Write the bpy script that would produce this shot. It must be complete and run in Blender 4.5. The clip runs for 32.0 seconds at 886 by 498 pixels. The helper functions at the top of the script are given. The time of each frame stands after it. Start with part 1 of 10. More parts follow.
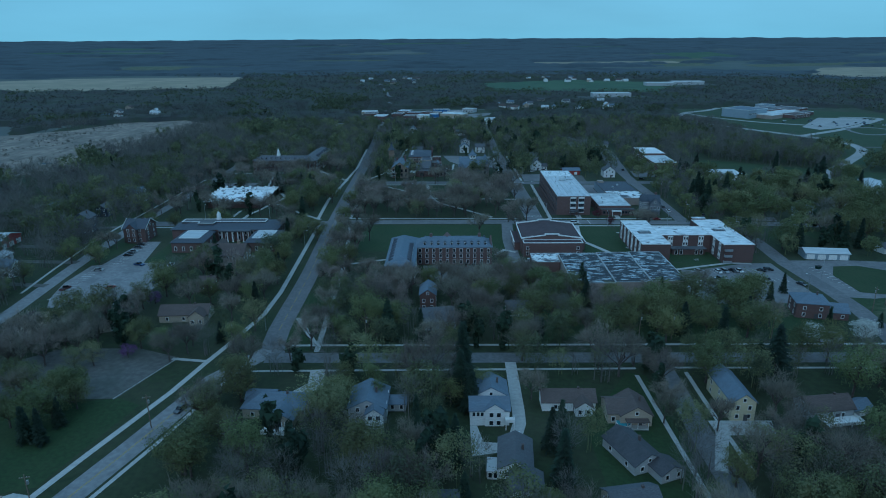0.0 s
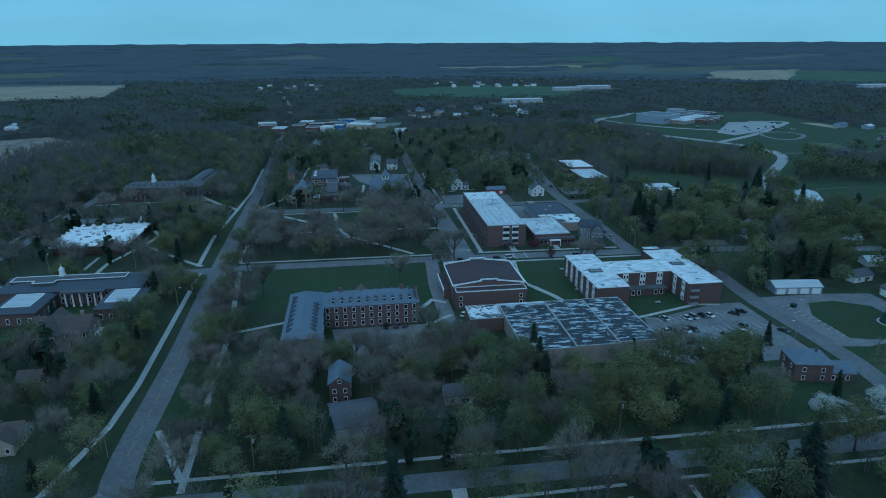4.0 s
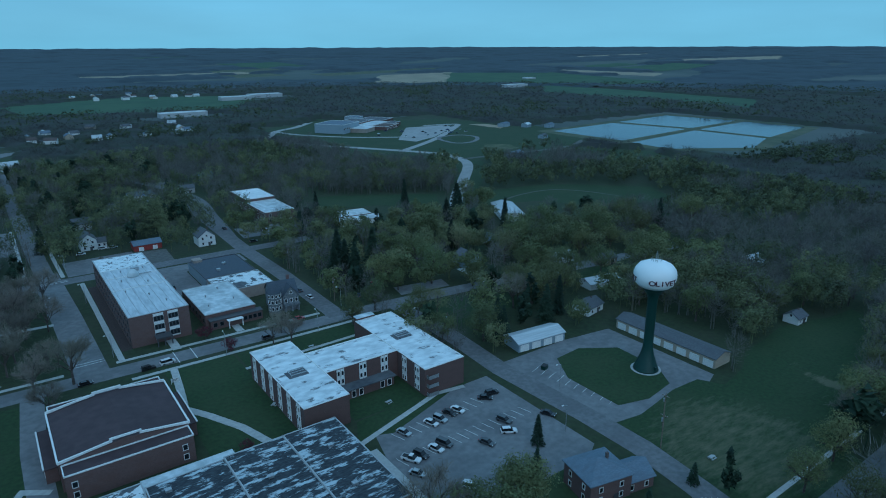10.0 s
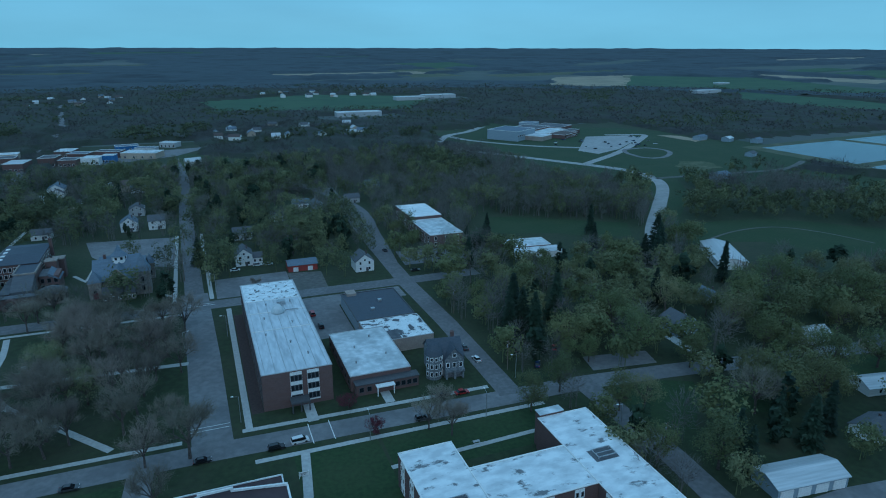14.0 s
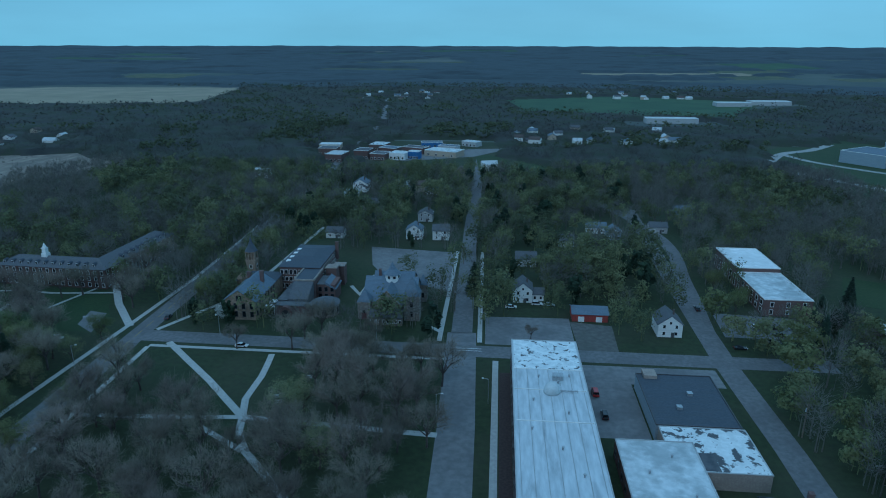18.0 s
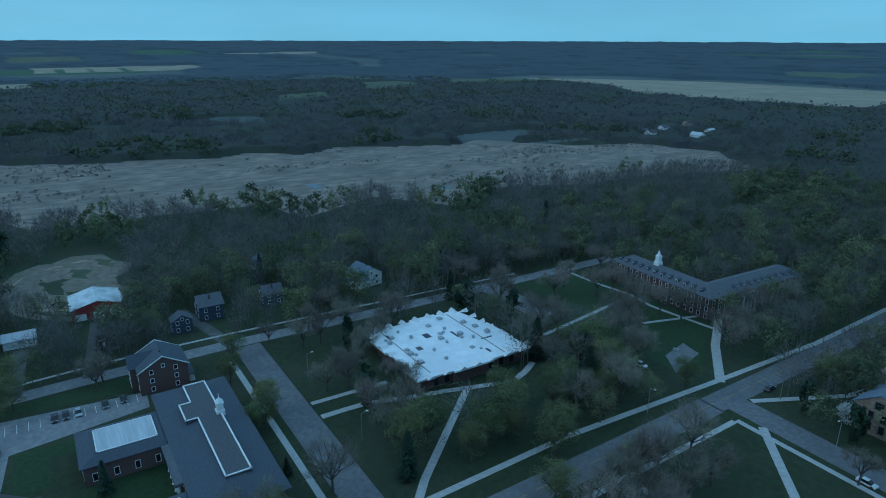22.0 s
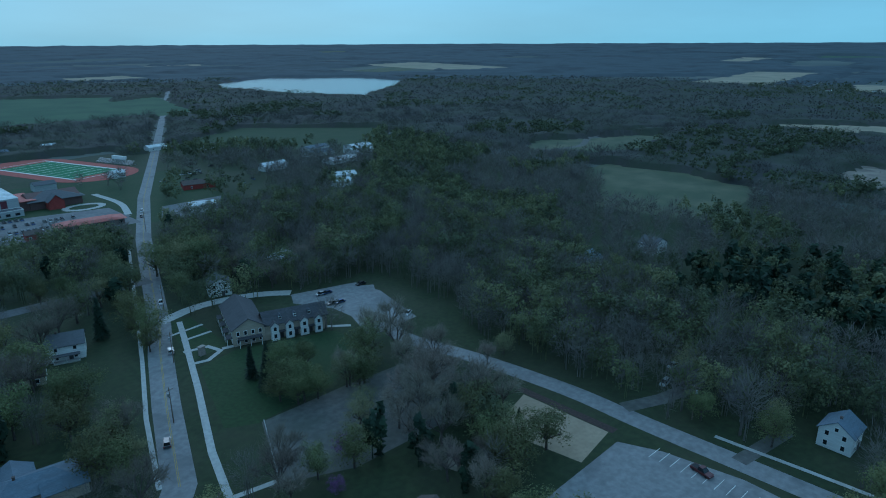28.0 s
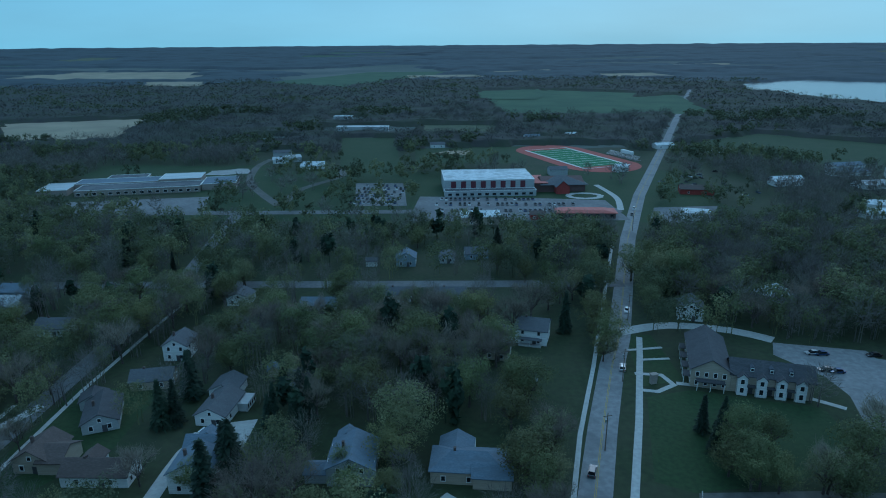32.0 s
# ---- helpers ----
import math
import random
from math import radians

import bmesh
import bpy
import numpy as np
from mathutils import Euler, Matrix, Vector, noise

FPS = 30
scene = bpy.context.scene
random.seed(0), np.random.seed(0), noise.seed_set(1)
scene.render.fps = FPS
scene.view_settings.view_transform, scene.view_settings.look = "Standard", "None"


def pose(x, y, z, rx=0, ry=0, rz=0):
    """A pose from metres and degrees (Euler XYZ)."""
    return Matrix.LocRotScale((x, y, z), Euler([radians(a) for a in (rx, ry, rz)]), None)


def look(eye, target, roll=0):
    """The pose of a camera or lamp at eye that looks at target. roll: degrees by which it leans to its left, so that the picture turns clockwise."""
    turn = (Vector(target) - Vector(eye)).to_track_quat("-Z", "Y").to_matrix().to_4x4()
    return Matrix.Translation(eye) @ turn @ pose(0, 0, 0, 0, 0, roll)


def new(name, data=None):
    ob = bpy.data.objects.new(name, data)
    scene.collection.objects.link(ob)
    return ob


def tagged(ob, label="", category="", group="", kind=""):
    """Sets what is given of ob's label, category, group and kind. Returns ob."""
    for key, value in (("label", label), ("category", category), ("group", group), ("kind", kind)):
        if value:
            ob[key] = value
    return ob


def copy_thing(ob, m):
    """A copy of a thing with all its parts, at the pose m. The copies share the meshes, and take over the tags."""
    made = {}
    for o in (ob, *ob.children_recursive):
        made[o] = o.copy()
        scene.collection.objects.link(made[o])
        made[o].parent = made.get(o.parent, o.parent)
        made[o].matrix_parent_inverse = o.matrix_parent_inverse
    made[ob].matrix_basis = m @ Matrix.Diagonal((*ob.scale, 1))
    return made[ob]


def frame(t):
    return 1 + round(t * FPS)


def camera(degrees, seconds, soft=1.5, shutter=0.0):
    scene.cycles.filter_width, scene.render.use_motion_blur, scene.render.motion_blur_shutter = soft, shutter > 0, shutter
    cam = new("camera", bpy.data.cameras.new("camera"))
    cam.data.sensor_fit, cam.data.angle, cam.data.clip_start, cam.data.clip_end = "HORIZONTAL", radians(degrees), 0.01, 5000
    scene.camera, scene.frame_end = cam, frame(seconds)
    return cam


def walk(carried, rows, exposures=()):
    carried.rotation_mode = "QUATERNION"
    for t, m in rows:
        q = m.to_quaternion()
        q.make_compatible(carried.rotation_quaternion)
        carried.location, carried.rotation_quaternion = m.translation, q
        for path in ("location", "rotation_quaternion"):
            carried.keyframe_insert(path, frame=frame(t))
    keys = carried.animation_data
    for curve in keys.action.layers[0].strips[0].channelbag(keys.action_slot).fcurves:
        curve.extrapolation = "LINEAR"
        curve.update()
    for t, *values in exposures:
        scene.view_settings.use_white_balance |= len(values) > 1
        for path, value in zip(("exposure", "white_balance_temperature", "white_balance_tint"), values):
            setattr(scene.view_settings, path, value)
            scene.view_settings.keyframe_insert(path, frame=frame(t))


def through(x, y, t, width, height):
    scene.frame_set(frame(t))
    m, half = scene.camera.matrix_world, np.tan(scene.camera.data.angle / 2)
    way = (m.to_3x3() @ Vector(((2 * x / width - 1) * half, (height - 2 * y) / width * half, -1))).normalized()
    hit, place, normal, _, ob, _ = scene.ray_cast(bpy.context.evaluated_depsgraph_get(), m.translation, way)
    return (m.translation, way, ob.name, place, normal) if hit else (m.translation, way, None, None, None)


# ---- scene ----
# ---------------------------------------------------------------- camera
cam = camera(69.2, 32.0, soft=1.0)
PATH = [
    (0.0, 0.00, -0.09, 107.66, 0.39, -18.38, -0.29),
    (0.5, 0.02, 9.30, 106.75, 0.56, -18.19, -0.37),
    (1.0, -0.29, 18.38, 106.79, 0.67, -18.13, -0.41),
    (1.5, -0.43, 26.90, 106.99, 0.81, -18.07, -0.41),
    (2.0, -1.14, 36.00, 107.26, 0.65, -18.07, -0.40),
    (2.5, -1.81, 44.61, 107.77, -1.02, -18.22, -0.40),
    (4.5, 1.05, 73.81, 106.65, -11.26, -17.86, -0.17),
    (5.0, 2.72, 82.13, 106.41, -15.55, -17.84, -0.15),
    (5.5, 4.74, 90.06, 106.78, -20.02, -17.88, -0.28),
    (6.0, 7.14, 97.20, 106.87, -24.97, -17.91, -0.32),
    (6.5, 10.23, 104.56, 106.53, -28.22, -17.87, -0.29),
    (7.0, 13.58, 111.56, 106.37, -31.39, -17.83, -0.30),
    (7.5, 17.55, 118.43, 106.06, -34.20, -17.82, -0.31),
    (8.0, 21.62, 125.32, 105.78, -34.65, -17.79, -0.33),
    (8.5, 25.68, 132.34, 105.70, -35.39, -17.80, -0.34),
    (9.0, 29.34, 139.26, 105.53, -35.68, -17.78, -0.32),
    (9.5, 33.20, 146.26, 105.27, -35.69, -17.73, -0.29),
    (10.0, 37.03, 153.37, 105.25, -35.73, -17.68, -0.20),
    (10.5, 40.51, 160.62, 105.18, -32.20, -17.64, -0.19),
    (11.0, 43.77, 168.58, 104.71, -27.33, -17.61, -0.13),
    (11.5, 46.61, 176.19, 104.34, -24.92, -17.58, -0.13),
    (12.0, 48.82, 183.73, 104.65, -24.99, -17.60, -0.09),
    (12.5, 51.45, 191.70, 104.41, -25.00, -17.60, -0.03),
    (13.0, 53.71, 199.54, 104.31, -23.87, -17.56, -0.01),
    (13.5, 55.96, 207.44, 104.32, -23.11, -17.56, 0.04),
    (14.0, 57.95, 214.44, 105.08, -21.15, -17.61, 0.11),
    (14.5, 59.64, 221.64, 105.57, -11.37, -17.67, 0.31),
    (16.5, 64.67, 252.06, 105.17, -6.64, -17.70, 0.06),
    (17.0, 64.96, 260.19, 105.11, -5.80, -17.71, 0.08),
    (17.5, 64.31, 268.46, 105.22, -0.65, -17.76, 0.11),
    (18.0, 63.03, 276.54, 105.26, 4.94, -17.78, 0.13),
    (18.5, 61.28, 284.02, 105.20, 11.45, -17.82, 0.18),
    (19.0, 58.74, 291.22, 105.10, 18.70, -17.86, 0.13),
    (19.5, 55.04, 298.65, 104.79, 25.28, -17.92, 0.07),
    (20.0, 50.65, 304.65, 104.40, 32.21, -17.92, -0.00),
    (20.5, 45.29, 309.92, 104.21, 38.57, -17.99, 0.08),
    (21.0, 39.91, 314.76, 104.27, 44.56, -18.07, 0.18),
    (21.5, 34.14, 319.08, 104.10, 51.05, -18.13, 0.12),
    (22.0, 27.75, 322.62, 103.76, 57.70, -18.17, 0.17),
    (22.5, 21.39, 325.67, 103.37, 64.14, -18.21, 0.12),
    (23.0, 14.82, 327.69, 102.95, 70.25, -18.23, 0.06),
    (23.5, 8.49, 329.13, 102.58, 76.03, -18.19, 0.04),
    (24.0, 1.85, 330.55, 101.97, 82.48, -18.16, -0.01),
    (24.5, -4.04, 331.22, 101.70, 89.61, -18.14, -0.08),
    (25.0, -10.15, 331.30, 101.20, 97.66, -18.12, -0.12),
    (25.5, -16.33, 331.21, 100.21, 105.83, -18.06, 0.08),
    (27.5, -35.11, 325.98, 99.23, 125.46, -17.89, -0.24),
    (28.0, -38.45, 323.44, 99.19, 137.97, -17.88, -0.26),
    (28.5, -41.73, 321.01, 98.68, 149.79, -17.81, -0.23),
    (29.0, -44.13, 318.56, 98.53, 152.33, -17.81, -0.32),
    (29.5, -45.67, 316.12, 98.86, 158.45, -17.81, -0.31),
    (30.0, -46.82, 313.48, 98.93, 163.10, -17.80, -0.26),
    (30.5, -48.02, 310.14, 98.72, 167.36, -17.79, -0.38),
    (31.0, -48.69, 306.95, 98.71, 172.86, -17.81, -0.45),
    (31.5, -48.59, 303.78, 98.67, 177.45, -17.76, -0.46),
    (32.0, -48.22, 300.24, 98.67, 181.20, -17.76, -0.42),
]
walk(cam, [(t, pose(x, y, z, 90 + p, 0, w) @ pose(0, 0, 0, 0, 0, r)) for t, x, y, z, w, p, r in PATH],
     exposures=[(0, 0.22, 4680, 1), (32, 0.22, 4680, 1)])

# ---------------------------------------------------------------- sky and light: dusk under thin cloud
world = bpy.data.worlds.new("sky")
scene.world = world
world.use_nodes = True
wn, wl = world.node_tree.nodes, world.node_tree.links
wn.clear()
sky = wn.new("ShaderNodeTexSky")
sky.sky_type = "NISHITA"
sky.sun_disc = False
sky.sun_elevation, sky.sun_rotation = radians(38), radians(200)
sky.air_density, sky.dust_density, sky.ozone_density = 1.0, 2.0, 2.0
bg_sky = wn.new("ShaderNodeBackground")
bg_sky.inputs["Strength"].default_value = 0.07
wl.new(sky.outputs["Color"], bg_sky.inputs["Color"])
tc = wn.new("ShaderNodeTexCoord")
sep = wn.new("ShaderNodeSeparateXYZ")
wl.new(tc.outputs["Generated"], sep.inputs[0])
ramp = wn.new("ShaderNodeValToRGB")
el = ramp.color_ramp.elements
el[0].position, el[0].color = 0.0, (0.26, 0.495, 0.535, 1)
el[1].position, el[1].color = 1.0, (0.42, 0.60, 0.70, 1)
for z, c in ((0.09, (0.185, 0.39, 0.46, 1)), (0.16, (0.22, 0.40, 0.50, 1)), (0.4, (0.30, 0.47, 0.57, 1))):
    el.new(z).color = c
wl.new(sep.outputs["Z"], ramp.inputs["Fac"])
cloud = wn.new("ShaderNodeTexNoise")
cloud.inputs["Scale"].default_value, cloud.inputs["Detail"].default_value = 2.2, 5
stretch = wn.new("ShaderNodeMapping")
stretch.inputs["Scale"].default_value = (1, 1, 5)
wl.new(tc.outputs["Generated"], stretch.inputs[0])
wl.new(stretch.outputs[0], cloud.inputs["Vector"])
cmap = wn.new("ShaderNodeMapRange")
cmap.inputs["From Min"].default_value, cmap.inputs["From Max"].default_value = 0.3, 0.7
cmap.inputs["To Min"].default_value, cmap.inputs["To Max"].default_value = 0.9, 1.12
wl.new(cloud.outputs["Fac"], cmap.inputs["Value"])
bg_cloud = wn.new("ShaderNodeBackground")
wl.new(ramp.outputs["Color"], bg_cloud.inputs["Color"])
wl.new(cmap.outputs[0], bg_cloud.inputs["Strength"])
blend = wn.new("ShaderNodeMixShader")
blend.inputs[0].default_value = 0.8
wl.new(bg_sky.outputs[0], blend.inputs[1])
wl.new(bg_cloud.outputs[0], blend.inputs[2])
wo = wn.new("ShaderNodeOutputWorld")
wl.new(blend.outputs[0], wo.inputs["Surface"])

sun = new("sun", bpy.data.lights.new("sun", "SUN"))
sun.data.energy, sun.data.angle, sun.data.color = 0.25, radians(25), (1.0, 0.96, 0.9)
sun.matrix_world = look((0, 0, 500), (120, 330, 300))

# ---------------------------------------------------------------- materials
def material(name, dark, light, scale=1.0, rough=0.85, patch=None, patch_scale=0.05, patch_amount=0.5, bump=0.0, metal=0.0,
             stretch_xyz=(1, 1, 1), spread=(0.35, 0.65), per_object=0.0, patch_edge=(0.45, 0.6)):
    """Grain between two colours, and larger patches of a third, in metres of the thing's own space."""
    m = bpy.data.materials.new(name)
    m.use_nodes = True
    n, l = m.node_tree.nodes, m.node_tree.links
    bsdf = n["Principled BSDF"]
    bsdf.inputs["Roughness"].default_value, bsdf.inputs["Metallic"].default_value = rough, metal
    tex = n.new("ShaderNodeTexCoord")
    mp = n.new("ShaderNodeMapping")
    mp.inputs["Scale"].default_value = stretch_xyz
    l.new(tex.outputs["Object"], mp.inputs[0])
    nz = n.new("ShaderNodeTexNoise")
    nz.inputs["Scale"].default_value, nz.inputs["Detail"].default_value = scale, 4
    l.new(mp.outputs[0], nz.inputs["Vector"])
    r = n.new("ShaderNodeValToRGB")
    r.color_ramp.elements[0].position, r.color_ramp.elements[1].position = spread
    r.color_ramp.elements[0].color, r.color_ramp.elements[1].color = (*dark, 1), (*light, 1)
    l.new(nz.outputs["Fac"], r.inputs["Fac"])
    colour = r.outputs["Color"]
    if patch:
        nz2 = n.new("ShaderNodeTexNoise")
        nz2.inputs["Scale"].default_value, nz2.inputs["Detail"].default_value = patch_scale, 6
        nz2.inputs["Roughness"].default_value = 0.65
        l.new(mp.outputs[0], nz2.inputs["Vector"])
        r2 = n.new("ShaderNodeMapRange")
        r2.inputs["From Min"].default_value, r2.inputs["From Max"].default_value = patch_edge
        r2.inputs["To Max"].default_value = patch_amount
        l.new(nz2.outputs["Fac"], r2.inputs["Value"])
        mix = n.new("ShaderNodeMix")
        mix.data_type = "RGBA"
        l.new(r2.outputs[0], mix.inputs["Factor"])
        l.new(colour, mix.inputs["A"])
        mix.inputs["B"].default_value = (*patch, 1)
        colour = mix.outputs["Result"]
    if per_object:
        info = n.new("ShaderNodeObjectInfo")
        hsv = n.new("ShaderNodeHueSaturation")
        rng = n.new("ShaderNodeMapRange")
        rng.inputs["To Min"].default_value, rng.inputs["To Max"].default_value = 1 - per_object, 1 + per_object
        l.new(info.outputs["Random"], rng.inputs["Value"])
        l.new(rng.outputs[0], hsv.inputs["Value"])
        hue = n.new("ShaderNodeMapRange")
        hue.inputs["To Min"].default_value, hue.inputs["To Max"].default_value = 0.5 - per_object * 0.08, 0.5 + per_object * 0.08
        mul = n.new("ShaderNodeMath")
        mul.operation = "MULTIPLY_ADD"
        mul.inputs[1].default_value, mul.inputs[2].default_value = 7.31, 0.0
        frac = n.new("ShaderNodeMath")
        frac.operation = "FRACT"
        l.new(info.outputs["Random"], mul.inputs[0])
        l.new(mul.outputs[0], frac.inputs[0])
        l.new(frac.outputs[0], hue.inputs["Value"])
        l.new(hue.outputs[0], hsv.inputs["Hue"])
        l.new(colour, hsv.inputs["Color"])
        colour = hsv.outputs["Color"]
    l.new(colour, bsdf.inputs["Base Color"])
    if bump:
        b = n.new("ShaderNodeBump")
        b.inputs["Strength"].default_value, b.inputs["Distance"].default_value = bump, 0.05
        l.new(nz.outputs["Fac"], b.inputs["Height"])
        l.new(b.outputs[0], bsdf.inputs["Normal"])
    return m


GRASS = material("grass", (0.018, 0.029, 0.009), (0.031, 0.044, 0.014), 0.5, 0.95, (0.052, 0.050, 0.030), 0.035, 0.38, 0.3)
LAWN = material("lawn", (0.016, 0.035, 0.008), (0.027, 0.051, 0.012), 0.8, 0.95, (0.042, 0.055, 0.020), 0.05, 0.35, 0.3)
WORN = material("worn_turf", (0.04, 0.062, 0.022), (0.085, 0.09, 0.04), 0.35, 0.95, (0.17, 0.155, 0.09), 0.06, 0.6, 0.3, patch_edge=(0.5, 0.62))
LAND = material("farmland", (0.050, 0.064, 0.062), (0.105, 0.112, 0.098), 0.004, 0.95, (0.060, 0.080, 0.066), 0.0016, 0.6)
FIELD_GREEN = material("winter_wheat", (0.03, 0.065, 0.028), (0.04, 0.08, 0.034), 0.02, 0.95, (0.06, 0.10, 0.04), 0.01, 0.4)
FIELD_TAN = material("stubble_field", (0.22, 0.19, 0.13), (0.29, 0.25, 0.17), 0.02, 0.95, (0.17, 0.16, 0.10), 0.008, 0.4)
MARSH = material("marsh_reeds", (0.145, 0.120, 0.100), (0.265, 0.226, 0.174), 0.10, 0.95, (0.085, 0.081, 0.068), 0.03, 0.75, 0.3, stretch_xyz=(1.5, 0.7, 1), patch_edge=(0.42, 0.68))
MEADOW = material("rough_meadow", (0.055, 0.07, 0.036), (0.105, 0.108, 0.06), 0.05, 0.95, (0.045, 0.065, 0.028), 0.02, 0.6)
ASPHALT = material("old_asphalt", (0.118, 0.118, 0.121), (0.165, 0.165, 0.168), 0.7, 0.9, (0.095, 0.095, 0.10), 0.09, 0.5)
LOT = material("cracked_parking_asphalt", (0.145, 0.145, 0.147), (0.195, 0.195, 0.197), 0.5, 0.9, (0.105, 0.105, 0.11), 0.07, 0.6)
GRAVEL = material("gravel", (0.085, 0.084, 0.078), (0.13, 0.126, 0.118), 0.5, 0.95, (0.07, 0.075, 0.06), 0.06, 0.6)
CONCRETE = material("pale_concrete", (0.33, 0.33, 0.315), (0.43, 0.43, 0.41), 0.8, 0.9, (0.36, 0.36, 0.34), 0.15, 0.5, 0.1)
POOL_WATER = material("pool_water", (0.10, 0.30, 0.36), (0.13, 0.36, 0.42), 0.8, 0.1, (0.09, 0.27, 0.33), 0.2, 0.4, 0.0)
SAND = material("sand", (0.27, 0.22, 0.15), (0.34, 0.28, 0.195), 0.8, 0.95, (0.20, 0.165, 0.115), 0.1, 0.4, 0.3)
MULCH = material("bark_mulch", (0.035, 0.024, 0.022), (0.06, 0.04, 0.035), 1.5, 0.95, None, bump=0.4)
SOIL = material("bare_soil", (0.12, 0.105, 0.08), (0.21, 0.185, 0.14), 0.3, 0.95, (0.12, 0.12, 0.08), 0.06, 0.7, 0.3)
PAINT_LINE = material("road_paint", (0.55, 0.55, 0.52), (0.75, 0.75, 0.72), 2.0, 0.8)
YELLOW_LINE = material("yellow_road_paint", (0.26, 0.20, 0.06), (0.36, 0.28, 0.09), 2.0, 0.8)
BRICK = material("red_brick", (0.105, 0.068, 0.062), (0.145, 0.095, 0.086), 3.0, 0.9, (0.115, 0.065, 0.055), 0.25, 0.5, 0.2, stretch_xyz=(1, 1, 3))
BRICK_DARK = material("dark_brick", (0.088, 0.054, 0.048), (0.125, 0.076, 0.066), 3.0, 0.9, (0.085, 0.055, 0.048), 0.25, 0.5, 0.2, stretch_xyz=(1, 1, 3))
BRICK_TAN = material("tan_block_wall", (0.26, 0.22, 0.19), (0.33, 0.29, 0.25), 2.0, 0.9, (0.20, 0.17, 0.15), 0.2, 0.5, 0.2)
STONE = material("rough_fieldstone", (0.15, 0.14, 0.13), (0.34, 0.31, 0.27), 1.6, 0.9, (0.22, 0.16, 0.12), 0.5, 0.6, 0.5)
STONE_GREY = material("blue_grey_fieldstone", (0.08, 0.095, 0.11), (0.22, 0.235, 0.25), 1.6, 0.9, (0.13, 0.13, 0.13), 0.5, 0.6, 0.5)
SANDSTONE = material("tan_sandstone", (0.20, 0.15, 0.11), (0.33, 0.26, 0.19), 1.3, 0.9, (0.15, 0.10, 0.08), 0.4, 0.5, 0.4)
ROOF_WHITE = material("white_membrane_roof", (0.46, 0.50, 0.51), (0.64, 0.67, 0.68), 0.4, 0.7, (0.27, 0.30, 0.31), 0.13, 0.65, 0.0)
ROOF_WORN = material("weathered_coated_roof", (0.50, 0.53, 0.54), (0.72, 0.75, 0.75), 0.35, 0.75, (0.06, 0.068, 0.075), 0.22, 0.85, 0.0, patch_edge=(0.57, 0.63), stretch_xyz=(0.7, 1.2, 1))
ROOF_PEEL = material("peeling_roof_coating", (0.016, 0.020, 0.026), (0.045, 0.052, 0.060), 1.4, 0.85, (0.50, 0.56, 0.59), 0.38, 0.85, 0.0, patch_edge=(0.52, 0.60), stretch_xyz=(0.6, 1.6, 1))
ROOF_METAL = material("ribbed_pale_metal_roof", (0.42, 0.44, 0.45), (0.54, 0.56, 0.57), 0.7, 0.55, (0.34, 0.36, 0.37), 0.1, 0.5, 0.0, 0.2, stretch_xyz=(0.15, 3, 1))
ROOF_RIB = material("stained_ribbed_roof", (0.42, 0.45, 0.47), (0.56, 0.59, 0.61), 0.5, 0.6, (0.20, 0.215, 0.23), 0.16, 0.75, 0.0, stretch_xyz=(1.6, 0.3, 1), patch_edge=(0.56, 0.76))
ROOF_FLAKE = material("flaking_white_roof", (0.56, 0.60, 0.61), (0.74, 0.77, 0.77), 0.6, 0.7, (0.05, 0.055, 0.062), 0.5, 0.95, 0.0, patch_edge=(0.57, 0.60))
ROOF_SCAB = material("scabbed_white_roof", (0.58, 0.61, 0.61), (0.72, 0.75, 0.75), 0.6, 0.75, (0.045, 0.05, 0.058), 0.3, 0.95, 0.0, patch_edge=(0.50, 0.54))
ROOF_DARK = material("dark_flat_roof", (0.06, 0.065, 0.075), (0.10, 0.105, 0.115), 0.5, 0.85, (0.17, 0.175, 0.18), 0.1, 0.4, 0.0)
ROOF_BLUE = material("slate_blue_shingles", (0.105, 0.135, 0.175), (0.15, 0.185, 0.23), 1.5, 0.85, (0.10, 0.115, 0.14), 0.2, 0.5, 0.2, stretch_xyz=(1, 4, 4))
SHINGLE = material("grey_shingles", (0.075, 0.08, 0.09), (0.12, 0.125, 0.135), 1.5, 0.9, (0.08, 0.08, 0.09), 0.2, 0.5, 0.2, stretch_xyz=(1, 4, 4))
SHINGLE_BROWN = material("brown_shingles", (0.075, 0.058, 0.052), (0.115, 0.09, 0.08), 1.5, 0.9, (0.07, 0.055, 0.05), 0.2, 0.5, 0.2, stretch_xyz=(1, 4, 4))
SHINGLE_DARK = material("dark_brown_grey_shingles", (0.05, 0.05, 0.056), (0.085, 0.085, 0.092), 1.5, 0.9, (0.04, 0.04, 0.045), 0.2, 0.5, 0.2, stretch_xyz=(1, 4, 4))
ROOF_MAROON = material("maroon_membrane_roof", (0.046, 0.028, 0.031), (0.062, 0.039, 0.042), 0.4, 0.8, (0.04, 0.025, 0.027), 0.06, 0.5)
SIDING_WHITE = material("white_clapboard", (0.62, 0.62, 0.60), (0.74, 0.74, 0.72), 1.0, 0.8, (0.5, 0.5, 0.48), 0.3, 0.3, 0.1, stretch_xyz=(0.3, 0.3, 6))
SIDING_YELLOW = material("pale_yellow_siding", (0.52, 0.46, 0.30), (0.60, 0.54, 0.36), 1.0, 0.8, None, stretch_xyz=(0.3, 0.3, 6))
SIDING_BLUE = material("blue_grey_siding", (0.22, 0.27, 0.31), (0.28, 0.33, 0.37), 1.0, 0.8, None, stretch_xyz=(0.3, 0.3, 6))
